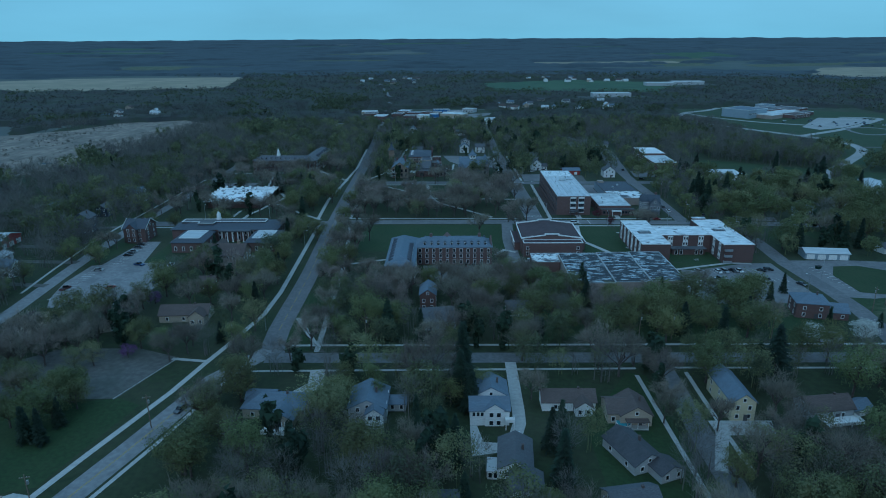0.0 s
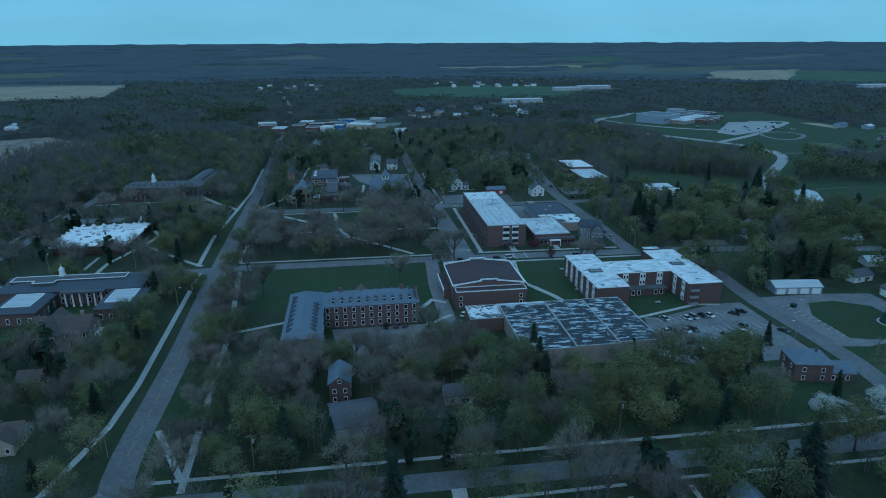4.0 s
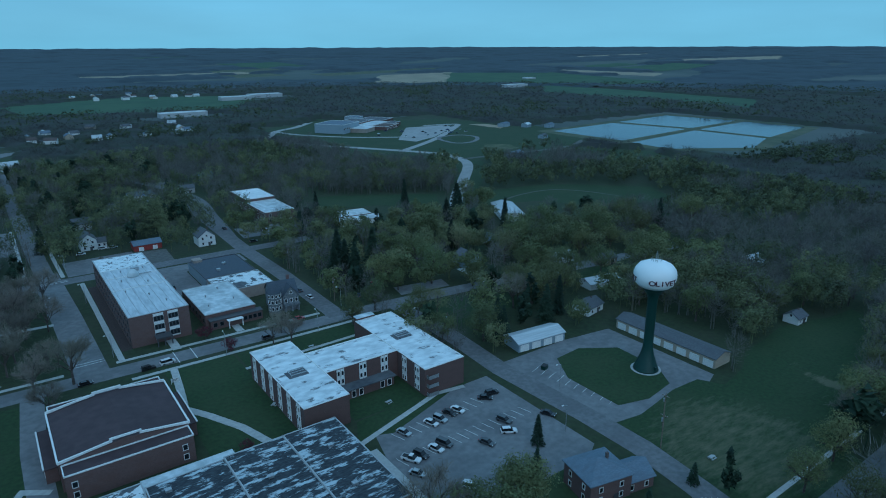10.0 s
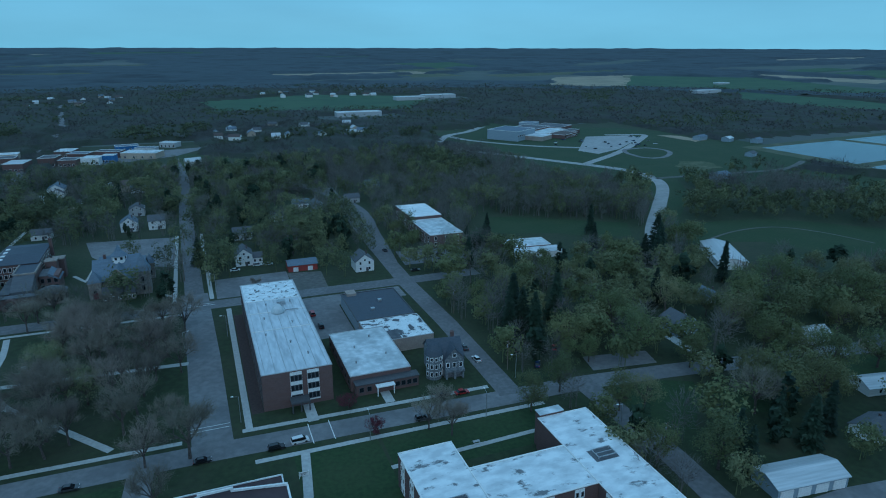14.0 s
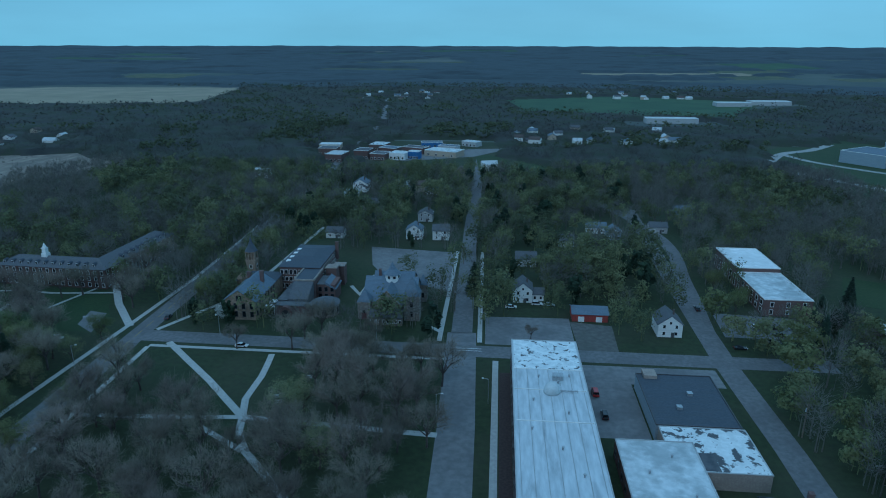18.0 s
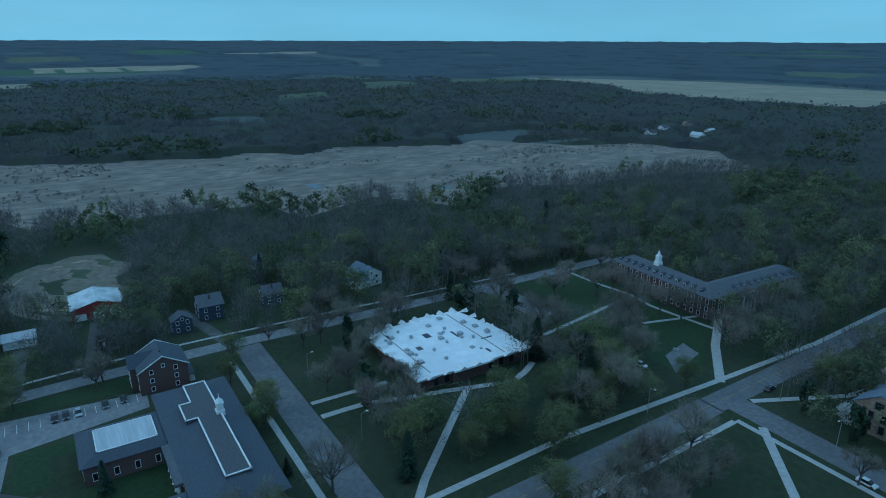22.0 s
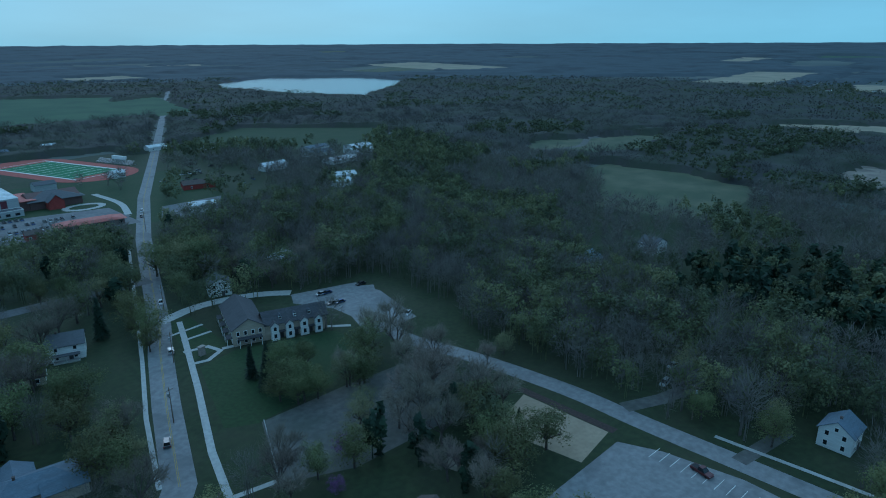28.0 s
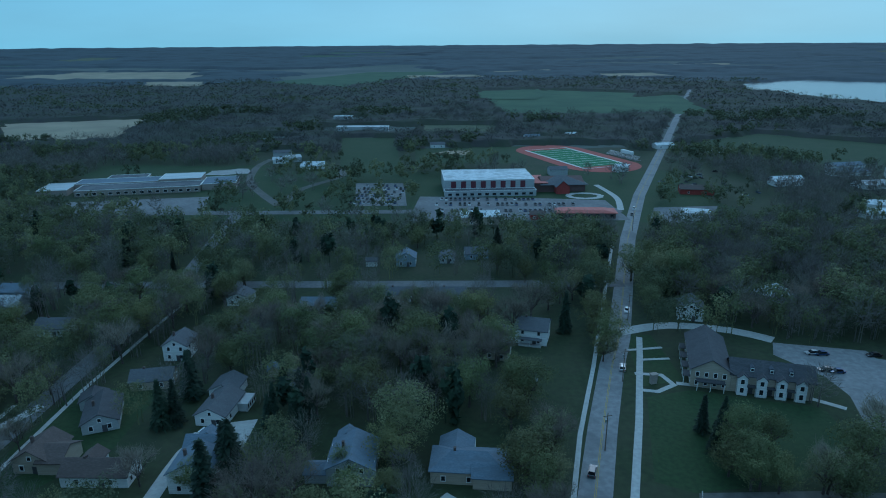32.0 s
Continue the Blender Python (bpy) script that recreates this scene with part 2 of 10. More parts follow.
SIDING_NAVY = material("dark_navy_siding", (0.035, 0.045, 0.075), (0.055, 0.068, 0.10), 1.0, 0.8, None, stretch_xyz=(0.3, 0.3, 6))
SIDING_TAN = material("tan_siding", (0.34, 0.29, 0.22), (0.42, 0.36, 0.28), 1.0, 0.8, None, stretch_xyz=(0.3, 0.3, 6))
SIDING_GREY = material("grey_siding", (0.33, 0.34, 0.34), (0.42, 0.43, 0.43), 1.0, 0.8, None, stretch_xyz=(0.3, 0.3, 6))
SIDING_RED = material("barn_red_siding", (0.20, 0.035, 0.03), (0.28, 0.05, 0.04), 1.0, 0.8, None, stretch_xyz=(3, 3, 0.3))
TRIM = material("white_trim", (0.62, 0.62, 0.60), (0.75, 0.75, 0.73), 2.0, 0.6)
TRIM_DARK = material("dark_trim", (0.05, 0.05, 0.055), (0.08, 0.08, 0.085), 2.0, 0.6)
STEEL = material("galvanised_steel", (0.35, 0.36, 0.37), (0.48, 0.49, 0.50), 2.0, 0.45, metal=0.7)
WOOD_POLE = material("weathered_pole", (0.12, 0.09, 0.07), (0.20, 0.16, 0.12), 3.0, 0.9)
TOWER_GREEN = material("dark_green_tower_paint", (0.008, 0.034, 0.027), (0.012, 0.046, 0.035), 0.6, 0.5, (0.008, 0.028, 0.022), 0.15, 0.5)
TOWER_WHITE = material("white_tank_paint", (0.80, 0.81, 0.80), (0.86, 0.87, 0.86), 0.4, 0.4, (0.66, 0.66, 0.64), 0.2, 0.3)
LETTER_RED = material("dark_red_lettering", (0.05, 0.012, 0.02), (0.07, 0.018, 0.026), 1.0, 0.6)
BLACK = material("matte_black", (0.015, 0.015, 0.016), (0.03, 0.03, 0.032), 2.0, 0.7)
BARK = material("tree_bark", (0.055, 0.045, 0.04), (0.11, 0.095, 0.085), 2.0, 0.95, bump=0.3)
TWIGS = material("bare_twigs", (0.16, 0.14, 0.115), (0.26, 0.23, 0.185), 0.4, 0.95, per_object=0.3)
LEAF_SPRING = material("spring_leaves", (0.100, 0.113, 0.046), (0.170, 0.184, 0.076), 0.3, 0.8, per_object=0.28)
LEAF_PALE = material("pale_budding_leaves", (0.150, 0.155, 0.075), (0.225, 0.228, 0.112), 0.5, 0.8, per_object=0.22)
LEAF_DARK = material("conifer_needles", (0.016, 0.034, 0.02), (0.032, 0.055, 0.03), 0.6, 0.8, per_object=0.3)
LEAF_MAROON = material("maroon_leaves", (0.07, 0.015, 0.025), (0.12, 0.03, 0.045), 0.6, 0.8)
BLOSSOM_WHITE = material("white_blossom", (0.45, 0.46, 0.42), (0.65, 0.66, 0.62), 0.6, 0.8)
BLOSSOM_PURPLE = material("purple_blossom", (0.13, 0.06, 0.16), (0.20, 0.10, 0.25), 0.6, 0.8)
TRACK_RED = material("red_running_track", (0.26, 0.06, 0.045), (0.32, 0.08, 0.06), 0.3, 0.9)
TURF_GREEN = material("striped_artificial_turf", (0.02, 0.12, 0.035), (0.03, 0.15, 0.05), 0.3, 0.9)
MAROON_PANEL = material("maroon_panels", (0.09, 0.02, 0.03), (0.12, 0.03, 0.04), 1.0, 0.7)
SHOP_BLUE = material("bright_blue_panels", (0.03, 0.10, 0.26), (0.05, 0.14, 0.33), 0.6, 0.6)
LOT_PALE = material("pale_cracked_asphalt", (0.175, 0.175, 0.177), (0.235, 0.235, 0.235), 0.6, 0.9, (0.115, 0.115, 0.12), 0.08, 0.55, 0.0, patch_edge=(0.5, 0.62))
PALE_ROAD = material("pale_worn_road", (0.27, 0.27, 0.26), (0.34, 0.34, 0.33), 0.3, 0.9, (0.23, 0.23, 0.225), 0.05, 0.5)
SLATE = material("dark_slate_roof", (0.045, 0.055, 0.072), (0.075, 0.086, 0.108), 1.2, 0.8, (0.06, 0.065, 0.075), 0.15, 0.5, 0.2, stretch_xyz=(1, 4, 4))
AWNING_RED = material("faded_red_roof", (0.36, 0.11, 0.09), (0.46, 0.16, 0.13), 0.4, 0.8)


def plain(name, colour, rough=0.4, metal=0.0, coat=0.0):
    m = bpy.data.materials.new(name)
    m.use_nodes = True
    b = m.node_tree.nodes["Principled BSDF"]
    b.inputs["Base Color"].default_value = (*colour, 1)
    b.inputs["Roughness"].default_value, b.inputs["Metallic"].default_value = rough, metal
    b.inputs["Coat Weight"].default_value = coat
    return m


PANE = plain("dark_window_glass", (0.015, 0.02, 0.025), 0.08)
WATER = plain("calm_water", (0.02, 0.035, 0.045), 0.16)
WATER.node_tree.nodes["Principled BSDF"].inputs["Specular IOR Level"].default_value = 0.32
GLASS = plain("car_glass", (0.01, 0.012, 0.015), 0.08)
RUBBER = plain("tyre_rubber", (0.02, 0.02, 0.02), 0.8)
LAMP_RED = plain("tail_lamp_red", (0.3, 0.01, 0.01), 0.3)
LAMP_CLEAR = plain("headlamp_clear", (0.6, 0.6, 0.6), 0.15)

# ---------------------------------------------------------------- building blocks
def mesh_of(name, bm, mat, smooth=False):
    me = bpy.data.meshes.new(name)
    bm.normal_update()
    bm.to_mesh(me)
    bm.free()
    me.materials.append(mat)
    if smooth:
        me.polygons.foreach_set("use_smooth", [True] * len(me.polygons))
    return me


def part(name, bm, mat, parent, label="", smooth=False):
    me = bm if isinstance(bm, bpy.types.Mesh) else mesh_of(name, bm, mat, smooth)
    ob = new(name, me)
    ob.parent = parent
    if label:
        tagged(ob, label)
    return ob


def thing(name, x, y, rot, label, category, group="", z=0.0, kind=""):
    ob = new(name)
    ob.matrix_basis = pose(x, y, z, 0, 0, rot)
    ob.empty_display_size = 0.5
    return tagged(ob, label, category, group, kind)


def structure(name, bm, mat, label, category="ground"):
    return tagged(new(name, mesh_of(name, bm, mat)), label, category, kind="structure")


def box(bm, x0, x1, y0, y1, z0, z1):
    v = [bm.verts.new(p) for p in ((x0, y0, z0), (x1, y0, z0), (x1, y1, z0), (x0, y1, z0), (x0, y0, z1), (x1, y0, z1), (x1, y1, z1), (x0, y1, z1))]
    for f in ((3, 2, 1, 0), (4, 5, 6, 7), (0, 1, 5, 4), (1, 2, 6, 5), (2, 3, 7, 6), (3, 0, 4, 7)):
        bm.faces.new([v[i] for i in f])
    return bm


def boxes(*rows):
    bm = bmesh.new()
    for r in rows:
        box(bm, *r)
    return bm


def prism(points, z0, z1):
    """An upright prism on a polygon given counter-clockwise."""
    bm = bmesh.new()
    a = [bm.verts.new((x, y, z0)) for x, y in points]
    b = [bm.verts.new((x, y, z1)) for x, y in points]
    bm.faces.new(b)
    bm.faces.new(a[::-1])
    n = len(points)
    for i in range(n):
        bm.faces.new((a[i], a[(i + 1) % n], b[(i + 1) % n], b[i]))
    return bm


def rect(x0, x1, y0, y1):
    return [(x0, y0), (x1, y0), (x1, y1), (x0, y1)]


def solid(points, faces):
    bm = bmesh.new()
    v = [bm.verts.new(p) for p in points]
    for f in faces:
        bm.faces.new([v[i] for i in f])
    return bm


def gable_walls(w, d, h, rise, along="x"):
    """A house's body with its gables, centred, ridge along x or y."""
    a, b = w / 2, d / 2
    if along == "x":
        top = [(-a, 0, h + rise), (a, 0, h + rise)]
        sides = [(0, 1, 5, 4), (1, 2, 6, 9, 5), (2, 3, 7, 6), (3, 0, 4, 8, 7)]
        roof = [(4, 5, 9, 8), (6, 7, 8, 9)]
    else:
        top = [(0, -b, h + rise), (0, b, h + rise)]
        sides = [(0, 1, 5, 8, 4), (1, 2, 6, 5), (2, 3, 7, 9, 6), (3, 0, 4, 7)]
        roof = [(4, 8, 9, 7), (5, 6, 9, 8)]
    pts = [(-a, -b, 0), (a, -b, 0), (a, b, 0), (-a, b, 0), (-a, -b, h), (a, -b, h), (a, b, h), (-a, b, h), *top]
    return solid(pts, [(3, 2, 1, 0), *sides, *roof])


def slab_roof(w, d, h, rise, along="x", eave=0.5, thick=0.22):
    """Two roof slabs that meet on a ridge, with eaves; h is the wall's height."""
    bm = bmesh.new()
    a, b = (w / 2 + eave, d / 2) if along == "x" else (d / 2 + eave, w / 2)
    drop = rise / b * eave
    for s in (1, -1):
        p = []
        for dz in (0.03, thick):
            for u, v, z in ((-a, 0, h + rise), (a, 0, h + rise), (a, s * (b + eave), h - drop), (-a, s * (b + eave), h - drop)):
                p.append(bm.verts.new((u, v, z + dz) if along == "x" else (v, u, z + dz)))
        flip = (s > 0) == (along == "x")
        for f in ((0, 3, 2, 1), (4, 5, 6, 7), (0, 1, 5, 4), (1, 2, 6, 5), (2, 3, 7, 6), (3, 0, 4, 7)):
            bm.faces.new([p[i] for i in (f[::-1] if flip else f)])
    return bm


def hip_roof(w, d, h, rise, eave=0.6, flat=0.0):
    """A hipped roof; flat: the share of it that is level on top."""
    a, b = w / 2 + eave, d / 2 + eave
    if flat:
        ia, ib = a * flat, b * flat
    else:
        ia, ib = max(a - b, 0.05), 0.05
        if b > a:
            ia, ib = 0.05, max(b - a, 0.05)
    pts = [(-a, -b, h), (a, -b, h), (a, b, h), (-a, b, h), (-a, -b, h + 0.2), (a, -b, h + 0.2), (a, b, h + 0.2), (-a, b, h + 0.2),
           (-ia, -ib, h + rise), (ia, -ib, h + rise), (ia, ib, h + rise), (-ia, ib, h + rise)]
    return solid(pts, [(3, 2, 1, 0), (0, 1, 5, 4), (1, 2, 6, 5), (2, 3, 7, 6), (3, 0, 4, 7),
                       (4, 5, 9, 8), (5, 6, 10, 9), (6, 7, 11, 10), (7, 4, 8, 11), (8, 9, 10, 11)])


def lathe(profile, n=24):
    bm = bmesh.new()
    rings = [[bm.verts.new((r * math.cos(2 * math.pi * k / n), r * math.sin(2 * math.pi * k / n), z)) for k in range(n)] for r, z in profile]
    for a, b in zip(rings, rings[1:]):
        for k in range(n):
            bm.faces.new((a[k], a[(k + 1) % n], b[(k + 1) % n], b[k]))
    bm.faces.new(rings[0][::-1])
    bm.faces.new(rings[-1])
    return bm


def beam(bm, p, q, r0, r1=None, n=5):
    """A tapered round bar from p to q."""
    p, q = Vector(p), Vector(q)
    r1 = r0 if r1 is None else r1
    d = (q - p).normalized()
    u = d.orthogonal().normalized()
    w = d.cross(u)
    a = [bm.verts.new(p + r0 * (math.cos(6.2832 * k / n) * u + math.sin(6.2832 * k / n) * w)) for k in range(n)]
    b = [bm.verts.new(q + r1 * (math.cos(6.2832 * k / n) * u + math.sin(6.2832 * k / n) * w)) for k in range(n)]
    for k in range(n):
        bm.faces.new((a[k], a[(k + 1) % n], b[(k + 1) % n], b[k]))
    bm.faces.new(a[::-1])
    bm.faces.new(b)
    return bm


SHARED = {}


def shared(key, make, mat):
    if key not in SHARED:
        SHARED[key] = mesh_of(key[0], make(), mat)
    return SHARED[key]


def window_bm(w, h):
    """A frame with sill and head, facing -y; origin at the bottom centre."""
    t, a = 0.15, w / 2
    outer = [(-a - t, -t), (a + t, -t), (a + t, h + t), (-a - t, h + t)]
    inner = [(-a, 0), (a, 0), (a, h), (-a, h)]
    bm = bmesh.new()
    o, i, ob, ib = ([bm.verts.new((x, y, z)) for x, z in ring] for ring, y in ((outer, -0.12), (inner, -0.12), (outer, 0), (inner, -0.02)))
    for k in range(4):
        j = (k + 1) % 4
        bm.faces.new((o[k], o[j], i[j], i[k]))
        bm.faces.new((ob[k], ob[j], o[j], o[k]))
        bm.faces.new((i[k], i[j], ib[j], ib[k]))
    return bm


def window(parent, x, y, z, rot, w=1.0, h=1.6, frame_mat=None):
    frame_mat = frame_mat or TRIM
    ob = new("window", shared(("window_frame", w, h, frame_mat.name), lambda: window_bm(w, h), frame_mat))
    ob.parent = parent
    ob.matrix_basis = pose(x, y, z, 0, 0, rot)
    pane = new("pane", shared(("pane", w, h), lambda: boxes((-w / 2, w / 2, -0.045, -0.01, 0, h)), PANE))
    pane.parent = ob
    return ob


def wall_windows(parent, p, q, rows, n, w=1.0, h=1.6, frame_mat=None, margin=None, skip=()):
    """Evenly spaced windows along the wall from p to q, whose outside lies to the right of that way; rows: sill heights."""
    length = math.hypot(q[0] - p[0], q[1] - p[1])
    ux, uy = (q[0] - p[0]) / length, (q[1] - p[1]) / length
    rot = math.degrees(math.atan2(uy, ux))
    margin = length / n / 2 if margin is None else margin
    for k in range(n):
        if k in skip:
            continue
        s = margin + (length - 2 * margin) * (k / (n - 1) if n > 1 else 0.5)
        for z in rows:
            window(parent, p[0] + ux * s + uy * 0.003, p[1] + uy * s - ux * 0.003, z, rot, w, h, frame_mat)


def door(parent, x, y, rot, w=1.0, h=2.1, mat=None, name="door"):
    mat = mat or TRIM_DARK
    ob = new(name, shared((name, w, h, mat.name), lambda: boxes((-w / 2, w / 2, -0.08, 0.0, 0, h), (-w / 2 - 0.12, -w / 2, -0.1, 0, 0, h + 0.12), (w / 2, w / 2 + 0.12, -0.1, 0, 0, h + 0.12)), mat))
    ob.parent = parent
    ob.matrix_basis = pose(x, y, 0, 0, 0, rot)
    return ob


def parapet(points, z, width=0.3, height=0.35):
    """A coping that runs round a polygon's edge."""
    bm = bmesh.new()
    n = len(points)
    for i in range(n):
        p, q = Vector(points[i]), Vector(points[(i + 1) % n])
        d = (q - p).normalized()
        o = Vector((d.y, -d.x))
        a, b = p - d * 0.12 + o * 0.1, q + d * 0.12 + o * 0.1
        c, e = b - o * width, a - o * width
        v = [bm.verts.new((*s, zz)) for zz in (z, z + height) for s in (a, b, c, e)]
        for f in ((3, 2, 1, 0), (4, 5, 6, 7), (0, 1, 5, 4), (1, 2, 6, 5), (2, 3, 7, 6), (3, 0, 4, 7)):
            bm.faces.new([v[k] for k in f])
    return bm


def flat_block(parent, points, h, wall_mat, roof_mat, coping_mat=None, z0=0.0, name="wall", coping=0.35):
    """Walls on a polygon, a roof surface and its coping."""
    part(name, prism(points, z0, h), wall_mat, parent)
    inner = prism(points, h + 0.004, h + 0.06)
    part("roof", inner, roof_mat, parent)
    if coping_mat:
        part("coping", parapet(points, h, height=coping), coping_mat, parent)


def ribbon(points, width, z, lift=0.02):
    """A strip along a line of points."""
    bm = bmesh.new()
    pts = [Vector(p) for p in points]
    left, right = [], []
    for i, p in enumerate(pts):
        d0 = (p - pts[i - 1]).normalized() if i else (pts[1] - p).normalized()
        d1 = (pts[i + 1] - p).normalized() if i < len(pts) - 1 else d0
        d = (d0 + d1).normalized()
        k = width / 2 / max(d.dot(d0), 0.5)
        nrm = Vector((-d.y, d.x)) * k
        left.append(p + nrm)
        right.append(p - nrm)
    for a in range(len(pts) - 1):
        v = [bm.verts.new((*s, zz)) for zz in (z, z + lift) for s in (right[a], right[a + 1], left[a + 1], left[a])]
        for f in ((4, 5, 6, 7), (0, 1, 5, 4), (2, 3, 7, 6)):
            bm.faces.new([v[k] for k in f])
    return bm


def smooth_line(points, step=6.0):
    """A Catmull-Rom line through the points."""
    p = [Vector(q) for q in points]
    p = [2 * p[0] - p[1], *p, 2 * p[-1] - p[-2]]
    out = []
    for i in range(1, len(p) - 2):
        n = max(1, int((p[i + 1] - p[i]).length / step))
        for k in range(n):
            t = k / n
            out.append(0.5 * (2 * p[i] + (p[i + 1] - p[i - 1]) * t + (2 * p[i - 1] - 5 * p[i] + 4 * p[i + 1] - p[i + 2]) * t * t
                              + (3 * p[i] - p[i - 1] - 3 * p[i + 1] + p[i + 2]) * t ** 3))
    out.append(p[-2])
    return [tuple(q) for q in out]


def turf_wear(name, centre, full, none, scale, turn, edge, squeeze=(1.0, 1.0)):
    """Mown turf that wears through to straw round a centre, in streaks."""
    m = LAWN.copy()
    m.name = name
    n, l = m.node_tree.nodes, m.node_tree.links
    b = n["Principled BSDF"]
    base = b.inputs["Base Color"].links[0].from_socket
    tex = n.new("ShaderNodeTexCoord")
    sub = n.new("ShaderNodeVectorMath")
    sub.operation = "SUBTRACT"
    sub.inputs[1].default_value = (*centre, 0)
    l.new(tex.outputs["Object"], sub.inputs[0])
    shape = n.new("ShaderNodeMapping")
    shape.inputs["Scale"].default_value = (1 / squeeze[1], 1 / squeeze[0], 1)
    l.new(sub.outputs[0], shape.inputs[0])
    far = n.new("ShaderNodeVectorMath")
    far.operation = "LENGTH"
    l.new(shape.outputs[0], far.inputs[0])
    fall = n.new("ShaderNodeMapRange")
    fall.inputs["From Min"].default_value, fall.inputs["From Max"].default_value = full, none
    fall.inputs["To Min"].default_value, fall.inputs["To Max"].default_value = 0.16, -0.22
    l.new(far.outputs["Value"], fall.inputs["Value"])
    mp = n.new("ShaderNodeMapping")
    mp.inputs["Rotation"].default_value = (0, 0, radians(turn))
    mp.inputs["Scale"].default_value = (1, 3.5, 1)
    l.new(tex.outputs["Object"], mp.inputs[0])
    nz = n.new("ShaderNodeTexNoise")
    nz.inputs["Scale"].default_value, nz.inputs["Detail"].default_value, nz.inputs["Roughness"].default_value = scale, 7, 0.7
    l.new(mp.outputs[0], nz.inputs["Vector"])
    add = n.new("ShaderNodeMath")
    l.new(nz.outputs["Fac"], add.inputs[0])
    l.new(fall.outputs[0], add.inputs[1])
    cut = n.new("ShaderNodeMapRange")
    cut.inputs["From Min"].default_value, cut.inputs["From Max"].default_value = edge
    cut.inputs["To Max"].default_value = 0.75
    l.new(add.outputs[0], cut.inputs["Value"])
    mix = n.new("ShaderNodeMix")
    mix.data_type = "RGBA"
    l.new(cut.outputs[0], mix.inputs["Factor"])
    l.new(base, mix.inputs["A"])
    mix.inputs["B"].default_value = (0.125, 0.118, 0.07, 1)
    l.new(mix.outputs["Result"], b.inputs["Base Color"])
    return m


LAYERS = []  # small patches of ground and how high each lies
OPEN = []    # places without trees: (x0, x1, y0, y1)
LINES = []   # roads and paths without trees: (points, half width)


def near_line(x, y):
    for pts, half in LINES:
        for a, b in zip(pts, pts[1:]):
            dx, dy = b[0] - a[0], b[1] - a[1]
            s = min(1, max(0, ((x - a[0]) * dx + (y - a[1]) * dy) / (dx * dx + dy * dy + 1e-9)))
            if (x - a[0] - s * dx) ** 2 + (y - a[1] - s * dy) ** 2 < half * half:
                return True
    return False


def road(name, points, width, z, mat, label, curved=False, category="road", clear=None):
    pts = smooth_line(points) if curved else points
    LINES.append((points, width / 2 + 1.5 if clear is None else clear))
    return structure(name, ribbon(pts, width, z), mat, label, category)


def patch(name, points, z, mat, label, category="ground", clear=True, lift=0.02):
    if clear:
        xs, ys = [p[0] for p in points], [p[1] for p in points]
        OPEN.append((points, min(xs), max(xs), min(ys), max(ys)))
    if z < 0.03:
        xs, ys = [p[0] for p in points], [p[1] for p in points]
        b = (min(xs), max(xs), min(ys), max(ys))
        level = 1 + max([k for k, o in LAYERS if o[0] < b[1] and b[0] < o[1] and o[2] < b[3] and b[2] < o[3]], default=-1)
        LAYERS.append((level, b))
        z, lift = -0.01, 0.024 + 0.0042 * level
    area = sum(a[0] * b[1] - b[0] * a[1] for a, b in zip(points, points[1:] + points[:1]))
    return structure(name, prism(points if area > 0 else points[::-1], z, z + lift), mat, label, category)


def inside(points, x, y):
    hit = False
    for (ax, ay), (bx, by) in zip(points, points[1:] + points[:1]):
        if (ay > y) != (by > y) and x < (bx - ax) * (y - ay) / (by - ay) + ax:
            hit = not hit
    return hit


def rough_edge(points, amount, step=25.0, seed=0):
    """The outline with extra corners that wander, for natural edges."""
    rng = random.Random(seed)
    out = []
    for a, b in zip(points, points[1:] + points[:1]):
        n = max(1, int(math.hypot(b[0] - a[0], b[1] - a[1]) / step))
        for k in range(n):
            out.append((a[0] + (b[0] - a[0]) * k / n + rng.uniform(-amount, amount), a[1] + (b[1] - a[1]) * k / n + rng.uniform(-amount, amount)))
    return out


# ---------------------------------------------------------------- the land
def land():
    """One sheet to the horizon, level near the town and rising to low hills far off."""
    radii = [0, 120, 260, 420, 650, 950, 1350, 1900, 2500, 3100, 3700, 4300, 4750, 4990]
    n = 96
    bm = bmesh.new()
    cx, cy = 0, 180
    rings = []
    for r in radii:
        z = 0.0 if r < 2000 else 82 * ((r - 1900) / 3090) ** 1.3
        ring = []
        for k in range(n):
            a = 2 * math.pi * k / n
            wob = (noise.noise((math.cos(a) * 3, math.sin(a) * 3, r / 900)) * 0.012 * z) if z else 0
            ring.append(bm.verts.new((cx + r * math.cos(a), cy + r * math.sin(a), z + wob)) if r or k == 0 else ring[0])
        rings.append(ring)
    for k in range(n):
        bm.faces.new((rings[0][0], rings[1][k], rings[1][(k + 1) % n]))
    for a, b in zip(rings[1:], rings[2:]):
        for k in range(n):
            bm.faces.new((a[k], b[k], b[(k + 1) % n], a[(k + 1) % n]))
    return structure("ground", bm, LAND, "dark green and brown open farmland reaching the horizon")


land()
patch("town_grass", rough_edge(rect(-480, 640, -330, 1000), 8, 40, 3), 0.004, GRASS, "rough spring grass under the town trees", clear=False, lift=0.01)

